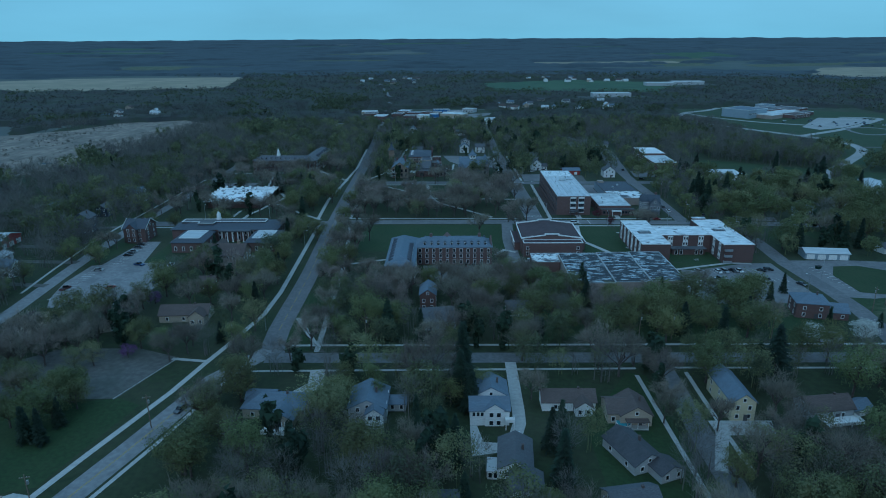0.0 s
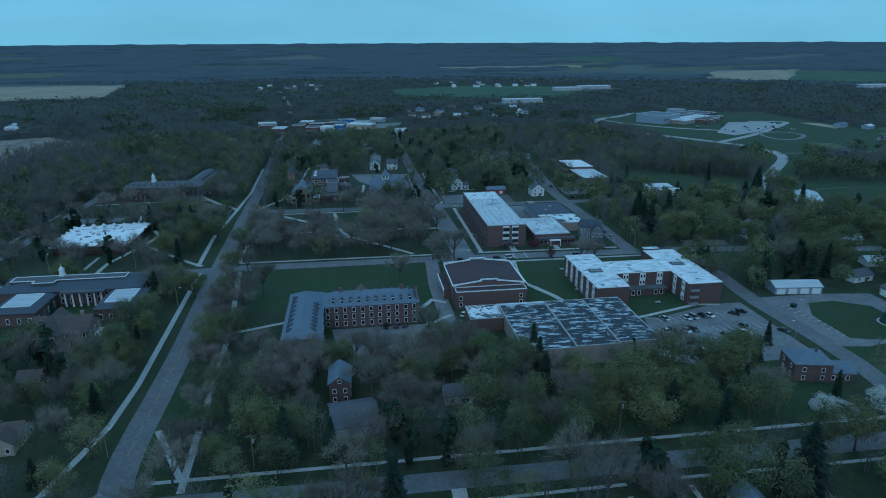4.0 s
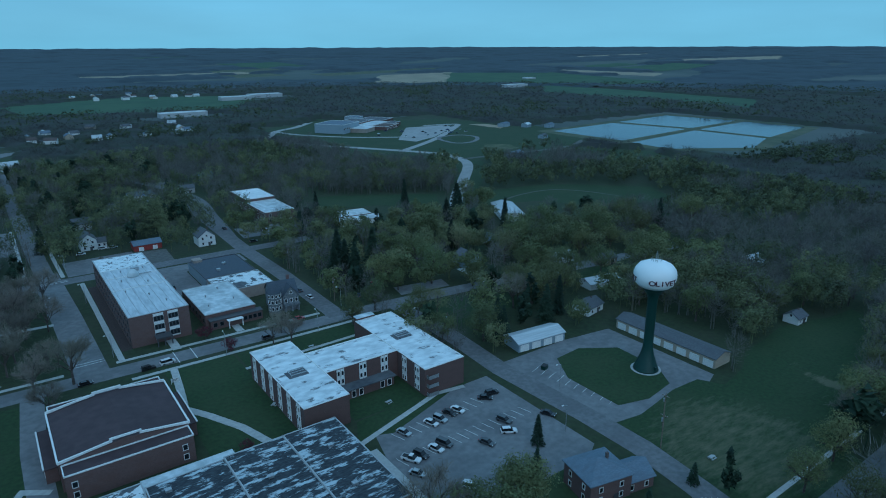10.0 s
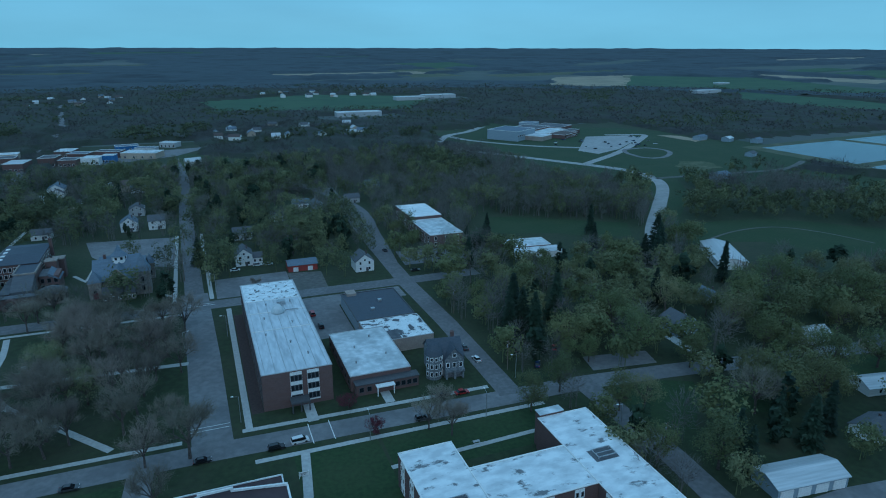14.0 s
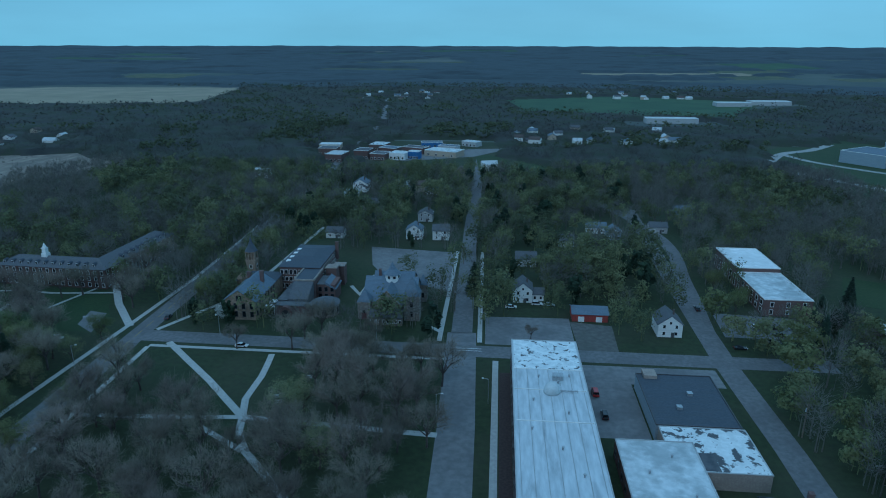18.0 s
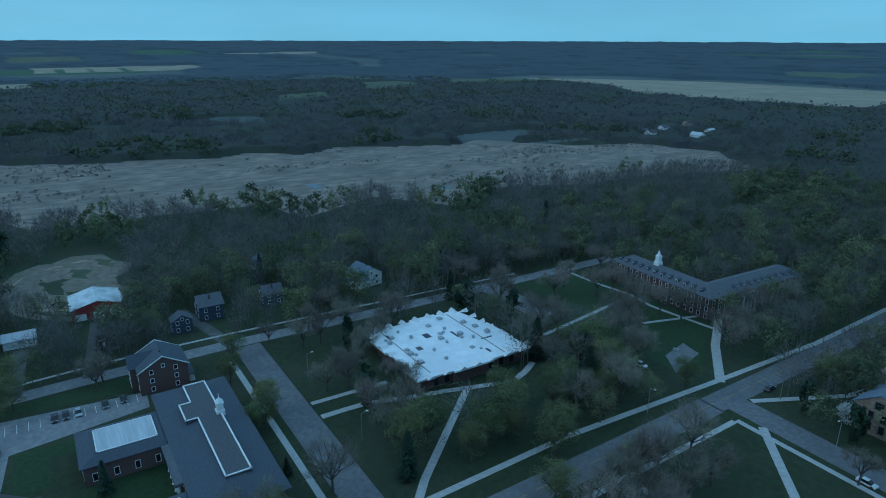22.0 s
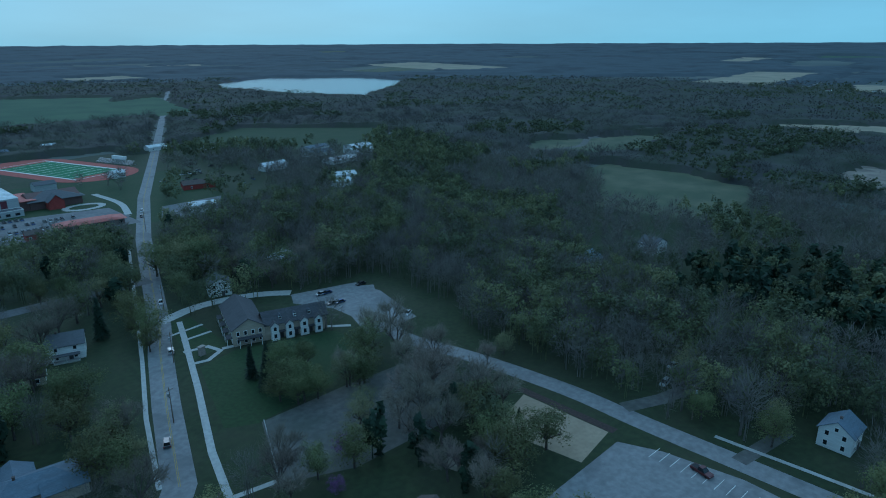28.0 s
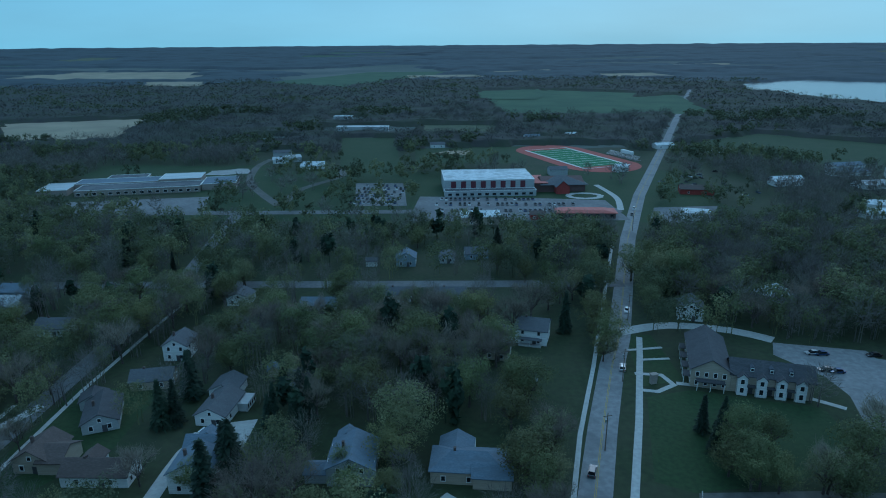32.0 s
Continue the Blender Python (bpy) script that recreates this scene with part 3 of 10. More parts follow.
# far fields, marsh and water
patch("marsh", rough_edge([(-640, 150), (-500, 225), (-400, 335), (-350, 470), (-310, 670), (-290, 830), (-330, 870), (-420, 860), (-530, 720), (-570, 490), (-600, 350), (-680, 220)], 22, 40, 1), 0.05, MARSH, "tan reed marsh with darker scrub patches")
patch("sand_pit", rough_edge([(-252, 316), (-262, 304), (-290, 300), (-322, 308), (-326, 330), (-318, 346), (-290, 349), (-262, 345), (-248, 336)], 5, 9, 2), 0.04, SOIL, "bare disturbed soil with a looping dirt track")
for k, (x, y, w, d) in enumerate(((-284, 318, 13, 5), (-296, 330, 9, 4), (-268, 330, 8, 6), (-308, 341, 8, 3), (-276, 344, 6, 2))):
    patch("pit_turf_%d" % (k + 1), rough_edge([(x - w, y - d), (x + w * 0.7, y - d * 0.7), (x + w, y + d * 0.6), (x - w * 0.4, y + d)], 2.5, 3, 60 + k), 0.05 + 0.004 * k, (GRASS, MEADOW, GRASS, MEADOW, GRASS)[k], "scrubby turf inside the dirt track", clear=False)
for k, (x, y, w, d) in enumerate(((-415, 490, 9, 4), (-362, 570, 6, 3))):
    patch("marsh_pool_%d" % (k + 1), rough_edge([(x - w, y - d), (x + w, y - d * 0.6), (x + w * 0.8, y + d), (x - w * 0.7, y + d * 0.8)], 2, 4, 40 + k), 0.09, WATER, "small still pool in the reeds", "water", clear=False)
patch("meadow_west", rough_edge([(-500, 20), (-510, 150), (-400, 170), (-380, 100), (-440, 40)], 10, 30, 4), 0.05, MEADOW, "rough olive meadow among the woods")
patch("meadow_southwest", rough_edge([(-570, -120), (-720, -40), (-560, 0), (-490, -70)], 10, 30, 5), 0.05, MEADOW, "pale rough meadow beside a lane")
patch("meadow_far", rough_edge([(-900, 0), (-960, 140), (-860, 150), (-820, 20)], 10, 40, 6), 0.08, FIELD_TAN, "pale stubble field beyond the woods")
patch("stubble_north_west", [(-1500, 1500), (-1300, 1780), (-560, 1850), (-470, 1400), (-850, 1330), (-1050, 1450)], 0.3, FIELD_TAN, "wide tan stubble field")
patch("stubble_west", [(-1780, -180), (-1800, 340), (-1590, 330), (-1500, -100)], 0.3, FIELD_TAN, "pale tan stubble field far off")
patch("field_green_north", [(70, 1560), (300, 1680), (560, 1560), (400, 1260), (100, 1320)], 0.3, FIELD_GREEN, "level green wheat field")
patch("meadow_school", rough_edge([(212, 546), (226, 580), (306, 535), (289, 505)], 3, 20, 7), 0.03, LAWN, "mown green meadow behind the trees")
patch("meadow_lane", rough_edge([(306, 486), (326, 524), (398, 508), (452, 456), (422, 398), (384, 418), (352, 470)], 3, 20, 9), 0.03, LAWN, "mown green meadow beside the school drive")
patch("field_south_a", [(80, -410), (18, -410), (-6, -195), (42, -195)], 0.05, LAWN, "striped mown sports field")
patch("field_south_b", [(-88, -1069), (-249, -1140), (-419, -1043), (-297, -622), (-123, -630)], 0.2, FIELD_GREEN, "green field beside the highway")
patch("field_south_c", [(561, -557), (382, -616), (324, -394), (437, -376)], 0.1, FIELD_TAN, "brown ploughed field")
patch("field_south_d", [(-270, -350), (-385, -430), (-520, -310), (-400, -200), (-290, -280)], 0.06, LAWN, "green lawn round low buildings")
patch("field_south_f", [(-4, -522), (-100, -518), (-95, -425), (-9, -428)], 0.06, MEADOW, "pale rough meadow")
patch("field_dark_south", [(-420, -640), (-300, -640), (-330, -900), (-480, -1000)], 0.15, FIELD_GREEN, "green field along the highway")
patch("field_downtown", [(39, 926), (73, 890), (120, 841), (98, 769), (47, 825)], 0.04, LAWN, "mown green behind the shops")
patch("lake", rough_edge([(-738, -1338), (-980, -1478), (-1161, -1331), (-1177, -1109), (-933, -842), (-763, -709), (-690, -909), (-665, -1100)], 12, 60, 8), 0.2, WATER, "calm grey-blue lake", "water")

# treatment lagoons with their banks
patch("lagoon_bank", [(612, 750), (760, 768), (920, 784), (938, 640), (930, 552), (800, 522), (690, 496), (608, 556)], 0.1, MEADOW, "grassy banks round the lagoons")
for k, pts in enumerate(([(773, 753), (900, 766), (920, 662), (794, 650)], [(630, 738), (757, 750), (780, 648), (632, 630)],
                         [(790, 636), (918, 648), (920, 566), (792, 544)], [(776, 633), (778, 541), (700, 512), (622, 562), (628, 614)])):
    patch("lagoon_%d" % (k + 1), pts, 0.16, WATER, "still pale lagoon water within straight banks", "water")

# ---------------------------------------------------------------- roads, lots and paths
road("main_street_north", [(-62, 203), (-65, 225), (-65.5, 285), (-68.5, 366), (-71, 480)], 8.5, 0.020, ASPHALT, "worn grey two-lane main street", True, "road", 7.5)
road("main_street_far", [(-71, 479.5), (-74, 616), (-85, 875), (-100, 1180)], 8, 0.020, ASPHALT, "worn grey street under overhanging trees", True, "road", 3.6)
road("highway_south", [(-64, 208), (-77, 188), (-87.6, 150), (-98, 115.5), (-105.4, 94), (-139, -26), (-172, -126), (-268, -377), (-592, -1238)], 7.8, 0.024, LOT_PALE, "grey two-lane highway with a yellow centre line", False, "road", 9.0)
road("cross_street", [(-64, 202.6), (330, 202)], 7.4, 0.028, ASPHALT, "grey residential cross street")
road("house_street", [(73.5, 200), (71.8, 151), (71.5, 40), (83, -52), (86, -86)], 7, 0.032, ASPHALT, "narrow grey residential street")
road("quad_east_street", [(54, 372), (53, 436), (51, 500)], 11, 0.036, LOT, "wide worn campus street")
road("quad_east_street_far", [(51, 499.5), (48, 640), (46, 890)], 8, 0.036, ASPHALT, "grey street under trees", False, "road", 4.0)
road("quad_south_street", [(-69, 376), (31, 376), (77, 375), (140, 373), (164, 372.5), (189, 370), (206, 368), (245, 362), (285, 357), (335, 352)], 8.5, 0.040, LOT, "worn campus cross street", True)
road("quad_north_street", [(-70, 487), (48, 485), (145, 484), (180, 484)], 9, 0.044, ASPHALT, "grey street along the quad")
road("annex_street", [(143, 374), (144, 433), (143, 481), (145, 560), (150, 700)], 8, 0.048, ASPHALT, "grey side street", False, "road", 4.5)
road("west_street", [(-183, 560), (-185, 432), (-187, 371), (-186, 330), (-184.5, 300), (-182.4, 270), (-180.6, 246), (-179.5, 222), (-173.5, 188), (-167.5, 168), (-166, 158), (-170, 145), (-178, 125), (-186, 110)], 6.8, 0.052, LOT_PALE, "pale grey residential street with a bend", True)
road("chapel_street", [(-183, 373.8), (-140, 373.8), (-69, 374)], 9.2, 0.056, ASPHALT, "grey street beside the white-roofed building")
road("tower_street", [(168, 376), (169, 330), (167, 300), (169, 264), (169, 244), (166.5, 225), (163, 205)], 8, 0.060, ASPHALT, "patched grey street")
road("south_cross_street", [(-120, 41), (83, 43), (220, 46)], 8, 0.064, ASPHALT, "grey residential street")
road("school_street", [(-150, -86), (220, -78)], 9, 0.068, ASPHALT, "grey street in front of the sports hall")
road("lane_far_east", [(285, 480), (307, 512), (350, 560), (393, 609), (410, 641), (412, 677), (393, 718), (316, 846), (312, 885), (345, 944), (384, 972), (424, 1015)], 9.5, 0.082, PALE_ROAD, "pale winding school drive", True)
road("school_ring", [(393, 718), (470, 770), (554, 844), (575, 872), (531, 885)], 8, 0.086, PALE_ROAD, "pale drive round the school", True)
road("school_front", [(345, 940), (358, 897), (400, 840), (450, 805), (480, 790)], 7, 0.09, PALE_ROAD, "pale drive before the school", True)
road("school_field_lane", [(412, 641), (440, 640), (472, 638), (547, 636), (600, 660)], 6, 0.082, GRAVEL, "pale gravel lane between the fields", True)
road("far_loop", [(470, 758), (482, 778), (512, 781), (520, 760), (509, 740), (485, 724), (469, 730), (470, 758)], 5, 0.094, LOT, "pale oval path on the grass", True)
road("field_edge_north", [(489, 604), (519, 583), (522, 555), (520, 528), (535, 474)], 3, 0.082, MULCH, "dark fence line round the practice field", True)
road("field_edge_lane", [(324, 486), (352, 494), (381, 493), (398, 475), (407, 447)], 1.5, 0.1, GRAVEL, "worn edge of the mown field", True)
patch("practice_field", rough_edge([(425, 630), (490, 622), (560, 625), (600, 560), (545, 470), (525, 520), (500, 590), (430, 612)], 3, 20, 61), 0.06, LAWN, "mown practice field")
patch("drive_verge", rough_edge([(412, 612), (392, 580), (325, 510), (310, 520), (375, 600), (396, 650), (402, 690), (430, 690), (430, 640)], 2, 20, 62), 0.06, LAWN, "mown verge along the school drive")
road("shop_drive", [(143, 500), (150, 560), (155, 640), (120, 760)], 7, 0.020, ASPHALT, "narrow street past the brick block", True)
road("far_highway", [(-1537, -215), (-2389, -329)], 22, 0.3, LOT, "far pale highway")
road("far_street_north", [(-100, 1180), (-150, 1500), (-190, 1900)], 8, 0.2, LOT, "far pale road")
road("school_loop", [(66, -100), (82, -126), (104, -166), (113, -195), (120, -240), (118, -275)], 6, 0.05, GRAVEL, "pale looping drive", True)
road("school_loop_inner", [(64, -109), (62, -148), (43, -190), (44, -215), (59, -231), (80, -232)], 6, 0.054, GRAVEL, "pale looping drive between trees", True)
road("pit_track", [(-252, 322), (-262, 308), (-280, 303), (-300, 306), (-312, 318), (-316, 334)], 2.6, 0.066, SAND, "pale looping dirt track", True)
road("circular_drive", [(-135 + 11 * math.cos(a * 0.5236), -125 + 8 * math.sin(a * 0.5236)) for a in range(13)], 4, 0.09, CONCRETE, "pale circular drive round a green", True)
road("sports_path", [(-150, -86), (-155, -120), (-150, -160)], 4, 0.09, CONCRETE, "pale path to the stadium", True)
road("garden_ring", [(141 + 6 * math.cos(a * 0.5236), 219.5 + 5 * math.sin(a * 0.5236)) for a in range(13)], 2.6, 0.09, LOT_PALE, "pale ring drive round a garden bed", True)
road("meadow_lane", [(-470, -90), (-560, -60), (-640, -90), (-760, -60)], 7, 0.08, GRAVEL, "pale lane through the woods", True)

# lines on the highway and main street
def dashes(name, pts, offset, width, mat, label, z, dash=0.0, gap=0.0):
    bm = bmesh.new()
    for a, b in zip(pts, pts[1:]):
        a, b = Vector(a), Vector(b)
        d = (b - a).normalized()
        o = Vector((-d.y, d.x)) * offset
        s, length = 0.0, (b - a).length
        while s < length:
            e = min(length, s + (dash or length))
            p, q, w = a + d * s + o, a + d * e + o, Vector((-d.y, d.x)) * width / 2
            v = [bm.verts.new((*c, zz)) for zz in (z, z + 0.006) for c in (p - w, q - w, q + w, p + w)]
            for f in ((4, 5, 6, 7), (0, 1, 5, 4), (2, 3, 7, 6)):
                bm.faces.new([v[i] for i in f])
            s = e + gap if dash else length
    return structure(name, bm, mat, label, "marking")


HIGHWAY = [(-77, 188), (-87.6, 150), (-98, 115.5), (-105.4, 94), (-139, -26), (-172, -126), (-268, -377)]
dashes("centre_line_1", HIGHWAY, 0.18, 0.16, YELLOW_LINE, "solid yellow centre line", 0.046)
dashes("centre_line_2", HIGHWAY, -0.18, 0.16, YELLOW_LINE, "solid yellow centre line", 0.046)
NORTH = [(-65, 225), (-65.5, 285), (-68.5, 366), (-71, 476), (-74, 616)]
dashes("centre_line_3", NORTH, 0.0, 0.2, YELLOW_LINE, "worn yellow centre line", 0.042, 6, 3)
for k, y in enumerate((388, 486)):
    dashes("crosswalk_%d" % (k + 1), [(48, y), (59, y)], 0.9, 0.25, PAINT_LINE, "white crosswalk line", 0.078)
    dashes("crosswalk_%d" % (k + 3), [(48, y), (59, y)], -0.9, 0.25, PAINT_LINE, "white crosswalk line", 0.078)
for k, x in enumerate((80, 86)):
    dashes("crosswalk_%d" % (k + 5), [(x, 370), (x, 380)], 0.0, 0.25, PAINT_LINE, "white crosswalk line", 0.078)

# parking lots and paved yards
patch("lot_campus", [(104, 258), (113, 292), (118, 290), (147, 300), (160, 300), (160, 253), (148, 246), (120, 246)], 0.012, LOT, "grey parking lot beside the flat-roofed gym", "pavement")
patch("yard_tower", [(166, 304), (200, 304), (222, 301), (222, 256), (205, 250), (172, 250), (166, 262)], 0.014, LOT, "pale asphalt yard round the water tower green", "pavement")
patch("tower_green", [(181, 283), (188, 295), (200, 296), (212, 288), (211, 270), (205, 261), (192, 259), (181, 262)], 0.045, LAWN, "green island round the tower's foot", "ground")
patch("lot_west", [(-131, 276), (-136.5, 248.5), (-168, 247), (-172.8, 257), (-177, 276), (-176.5, 299), (-172, 300), (-168.3, 338.6), (-158.5, 338), (-152.6, 303), (-137, 301.5), (-138.5, 288), (-136.8, 277.5)], 0.012, LOT_PALE, "cracked grey parking lot with dark patches", "pavement")
patch("lot_gravel", [(-104, 176), (-95, 203), (-112, 210), (-140, 210), (-164, 190), (-160, 176), (-132, 175)], 0.012, GRAVEL, "grey gravel lot with a line of edging stones", "pavement")
patch("sand_court", [(-168, 215), (-170, 243), (-154, 246), (-149, 221)], 0.02, SAND, "tan sand volleyball court", "ground")
patch("sand_border", [(-171, 212), (-173, 244), (-170.3, 244), (-168.3, 212)], 0.03, MULCH, "reddish bark strip along the sand", "ground")
patch("lot_sci", [(60, 491), (60, 516), (93, 517), (93, 491)], 0.012, LOT, "grey parking lot behind the long hall", "pavement")
patch("yard_annex", [(91, 435), (91, 478), (138, 478), (138, 466), (108, 466), (108, 435)], 0.012, LOT, "patched asphalt yard between the halls", "pavement")
patch("lot_church", [(-4, 604), (42, 598), (42, 543), (12, 556), (2, 575)], 0.012, LOT, "grey parking lot behind the church", "pavement")
patch("yard_vacant", [(93, 514), (109, 511), (108, 488), (94, 489)], 0.012, GRAVEL, "gravel yard beside the red shed", "pavement")
patch("lot_brick_block", [(150, 505), (186, 505), (190, 524), (152, 528)], 0.012, LOT, "small parking lot", "pavement")
patch("lot_apartment", [(-157, 98), (-185, 104), (-185, 112), (-187, 119), (-181, 150), (-173, 151), (-166, 153), (-158, 150), (-163, 133), (-162, 122), (-153, 107)], 0.014, LOT_PALE, "grey parking lot behind the apartments", "pavement")
patch("lot_sports", [(26, -168), (-10, -167), (-17, -98), (16, -98)], 0.05, LOT, "crowded parking lot", "pavement")
patch("lot_shop_south", [(-159, -56), (-194, -56), (-213, -96), (-172, -92)], 0.05, LOT, "grey forecourt", "pavement")
patch("lot_school", [(215, -108), (120, -125), (108, -82), (188, -79)], 0.05, LOT, "grey school parking lot", "pavement")
patch("lot_sports_front", [(-24, -124), (-20, -62), (-150, -62), (-146, -112), (-105, -118)], 0.05, LOT, "grey paved forecourt with parked cars", "pavement")
patch("lot_far_school", [(345, 935), (450, 1050), (575, 880), (470, 800), (410, 720), (385, 722), (320, 825)], 0.06, LAWN, "green grounds round the far school", clear=True)
patch("lot_far_school_paved", [(500, 880), (560, 872), (552, 846), (480, 785), (440, 765), (432, 790)], 0.078, PALE_ROAD, "pale paved school lot", "pavement", clear=False)
patch("field_worn", rough_edge([(470, 655), (505, 662), (510, 690), (488, 700), (466, 680)], 3, 9, 63), 0.09, WORN, "worn sandy patch in the field", clear=False)
patch("field_far_school", [(489, 763), (603, 739), (565, 643), (440, 701)], 0.06, LAWN, "mown school field")
patch("patio", [(76.4, 163.3), (94.9, 163.3), (93, 156), (76.4, 156)], 0.05, CONCRETE, "pale concrete slab by the yellow house", "pavement")

# lawns
patch("school_fields", rough_edge([(316, 640), (640, 600), (655, 860), (560, 960), (470, 1052), (335, 965)], 6, 30, 81), 0.03, LAWN, "wide mown fields round the far school", clear=False)
patch("sports_grounds", rough_edge([(-215, -215), (135, -215), (135, -60), (-215, -60)], 5, 30, 71), 0.010, LAWN, "mown grounds round the sports hall", clear=False)
patch("lawn_quad", [(-60, 384), (47, 384), (46, 478), (-64, 478)], 0.010, GRASS, "mown campus quad", clear=False)
patch("lawn_hall", [(-58, 320), (36, 320), (34, 369), (-60, 369)], 0.012, LAWN, "green lawn between hall and street", clear=True)
patch("lawn_dorm", [(72, 300), (97, 300), (97, 366), (74, 368)], 0.012, LAWN, "green lawn beside the dormitory", clear=True)
patch("lawn_dorm_east", rough_edge([(173, 342), (174, 366), (186, 365), (203, 361), (196, 348), (184, 338)], 1, 6, 31), 0.016, LAWN, "green lawn inside the bend of the street", clear=True)
road("blue_house_drive", [(218, 391), (217.5, 368)], 4, 0.05, CONCRETE, "short pale concrete drive")
patch("lot_bend", [(176, 378), (200, 375), (202, 384), (178, 388)], 0.03, LOT, "small asphalt lot beside the street", "pavement", clear=True)
patch("lawn_residence", rough_edge([(-179, 494), (-178, 524), (-146, 528), (-108, 530), (-87, 498), (-88, 487), (-140, 490)], 1, 8, 32), 0.016, LAWN, "open green lawn before the residence hall", clear=True)
patch("lot_residence", [(-99.5, 494), (-102.5, 507), (-94.3, 505), (-89.5, 487)], 0.03, LOT, "small pale parking patch on the lawn", "pavement", clear=True)
patch("lawn_court", [(112, 302), (136, 302), (136, 318), (112, 318)], 0.014, LAWN, "green court of the dormitory", clear=True)
patch("lawn_court_front", [(106, 289), (113, 292), (118, 290), (146, 299.5), (152, 300), (152, 303), (112, 301)], 0.018, LAWN, "green strip along the parking lot", clear=True)
patch("lawn_back", [(98, 348), (150, 348), (150, 366), (98, 366)], 0.012, LAWN, "green lawn behind the dormitory", clear=True)
patch("field_tower", rough_edge([(172, 245), (225, 250), (260, 262), (318, 256), (312, 240), (260, 226), (215, 214), (172, 210)], 2, 12, 11), 0.014, LAWN, "large mown field with worn patches", clear=True)
patch("field_tower_worn", rough_edge([(171, 256), (214, 257), (222, 243), (218, 214), (208, 198), (184, 198), (170, 214), (170, 232)], 2, 10, 12), 0.020, turf_wear("straw_streaked_turf", (192, 230), 18, 33, 0.15, 35, (0.52, 0.82)), "mown turf with straw-coloured streaks of wear", clear=False)
patch("field_tower_bare", rough_edge([(236, 240), (254, 246), (260, 230), (252, 212), (238, 214)], 2, 8, 13), 0.022, turf_wear("bare_streaked_turf", (247.5, 228), 1, 13, 0.12, 12, (0.36, 0.5), (1.0, 0.3)), "bare sandy streak in the mown turf", clear=False)
patch("lawn_strip_south", [(20, 216), (150, 216), (150, 250), (60, 250), (20, 238)], 0.012, LAWN, "green strip behind the gym", clear=False)
patch("lawn_lot_west", [(-152, 304), (-152, 337), (-146, 337), (-146, 312), (-133, 312), (-133, 304)], 0.012, LAWN, "green lawn in front of the columned hall", clear=True)
patch("lawn_mac_court", [(-128, 318), (-106, 318), (-106, 338), (-128, 338)], 0.014, LAWN, "green court between the wings", clear=True)
patch("lawn_street_west", [(-180, 300), (-174, 300), (-172, 336), (-181, 336)], 0.012, LAWN, "grass strip along the street", clear=True)
patch("lawn_highway", [(-95, 172), (-103, 176), (-128, 172), (-150, 160), (-152, 140), (-118, 130), (-104, 134)], 0.012, LAWN, "green lawn beside the highway", clear=True)
patch("lawn_apartment", [(-108, 92), (-117, 92), (-118, 124), (-104, 128)], 0.012, LAWN, "green lawn in front of the apartments", clear=True)
patch("lawn_west_field", [(-60, 208), (-50, 208), (-52, 262), (-62, 262)], 0.012, LAWN, "green verge", clear=True)
patch("lawn_drive", [(40, 130), (66, 130), (66, 190), (60, 192), (40, 160)], 0.010, LAWN, "house lawns", clear=False)

# paths
P = 0.06
def path(name, pts, width=1.8, curved=False, z=P):
    return road(name, pts, width, z, CONCRETE, "pale concrete footpath", curved, "path", width / 2 + 0.8)


path("sidewalk_1", [(-112.5, 94), (-108.6, 109), (-98.4, 146), (-88.2, 180), (-83.8, 200), (-80.5, 213), (-74.8, 240), (-73.8, 264), (-77, 372)], 2.0)
path("sidewalk_2", [(-47, 207), (-49, 250), (-51, 301), (-58, 370)], 2.0, z=0.064)
path("sidewalk_3", [(-58, 212), (330, 213)], 1.4, z=0.068)
path("sidewalk_4", [(-68, 193), (64, 194.5)], 1.2, z=0.072)
path("sidewalk_5", [(77, 195), (320, 194)], 1.2, z=0.072)
path("sidewalk_6", [(64, 382), (64, 478)], 2.0, z=0.088)
path("sidewalk_7", [(62, 383), (138, 381)], 1.8, z=0.076)
path("sidewalk_8", [(64, 367), (150, 366)], 1.8, z=0.080)
path("sidewalk_9", [(-80, 382), (-82, 432), (-79, 494), (-77, 548), (-80, 640)], 2.0, z=0.084)
path("sidewalk_10", [(-60, 384), (-61, 434), (-62, 478)], 1.8, z=0.092)
path("sidewalk_11", [(-60, 384), (46, 383)], 1.8, z=0.062)
path("sidewalk_12", [(-62, 479), (46, 478)], 1.8, z=0.066)
path("sidewalk_13", [(-189, 263), (-193, 300), (-196, 345), (-195, 400), (-191, 500)], 1.3, True)
path("sidewalk_14", [(-174, 366), (-82, 366)], 1.8, z=0.07)
path("sidewalk_16", [(43, 492), (43, 600)], 1.8, z=0.07)
path("sidewalk_17", [(58, 492), (56, 600)], 1.8, z=0.07)
path("sidewalk_18", [(-73, 186), (-81, 153), (-92, 116), (-103, 76), (-128, -14)], 1.3, z=0.07)
path("sidewalk_19", [(63, 190), (64, 131), (61, 60)], 1.4, z=0.07)
path("sidewalk_20", [(80, 192), (79.2, 160), (79, 140)], 1.4, z=0.07)
path("quad_path_1", [(-10, 436), (-29, 456), (-56, 482)], 2.4, z=0.096)
path("quad_path_2", [(-10, 436), (-13, 446), (-13, 460), (-15, 476)], 2.2, True, z=0.1)
path("quad_path_3", [(-10, 436), (19, 434), (48, 432)], 2.4, z=0.104)
path("quad_path_4", [(-10, 436), (-8, 428), (-3, 420), (13, 403), (28, 386)], 2.2, z=0.108)
path("quad_path_5", [(-10, 436), (-35, 434), (-60, 433)], 2.0, z=0.112)
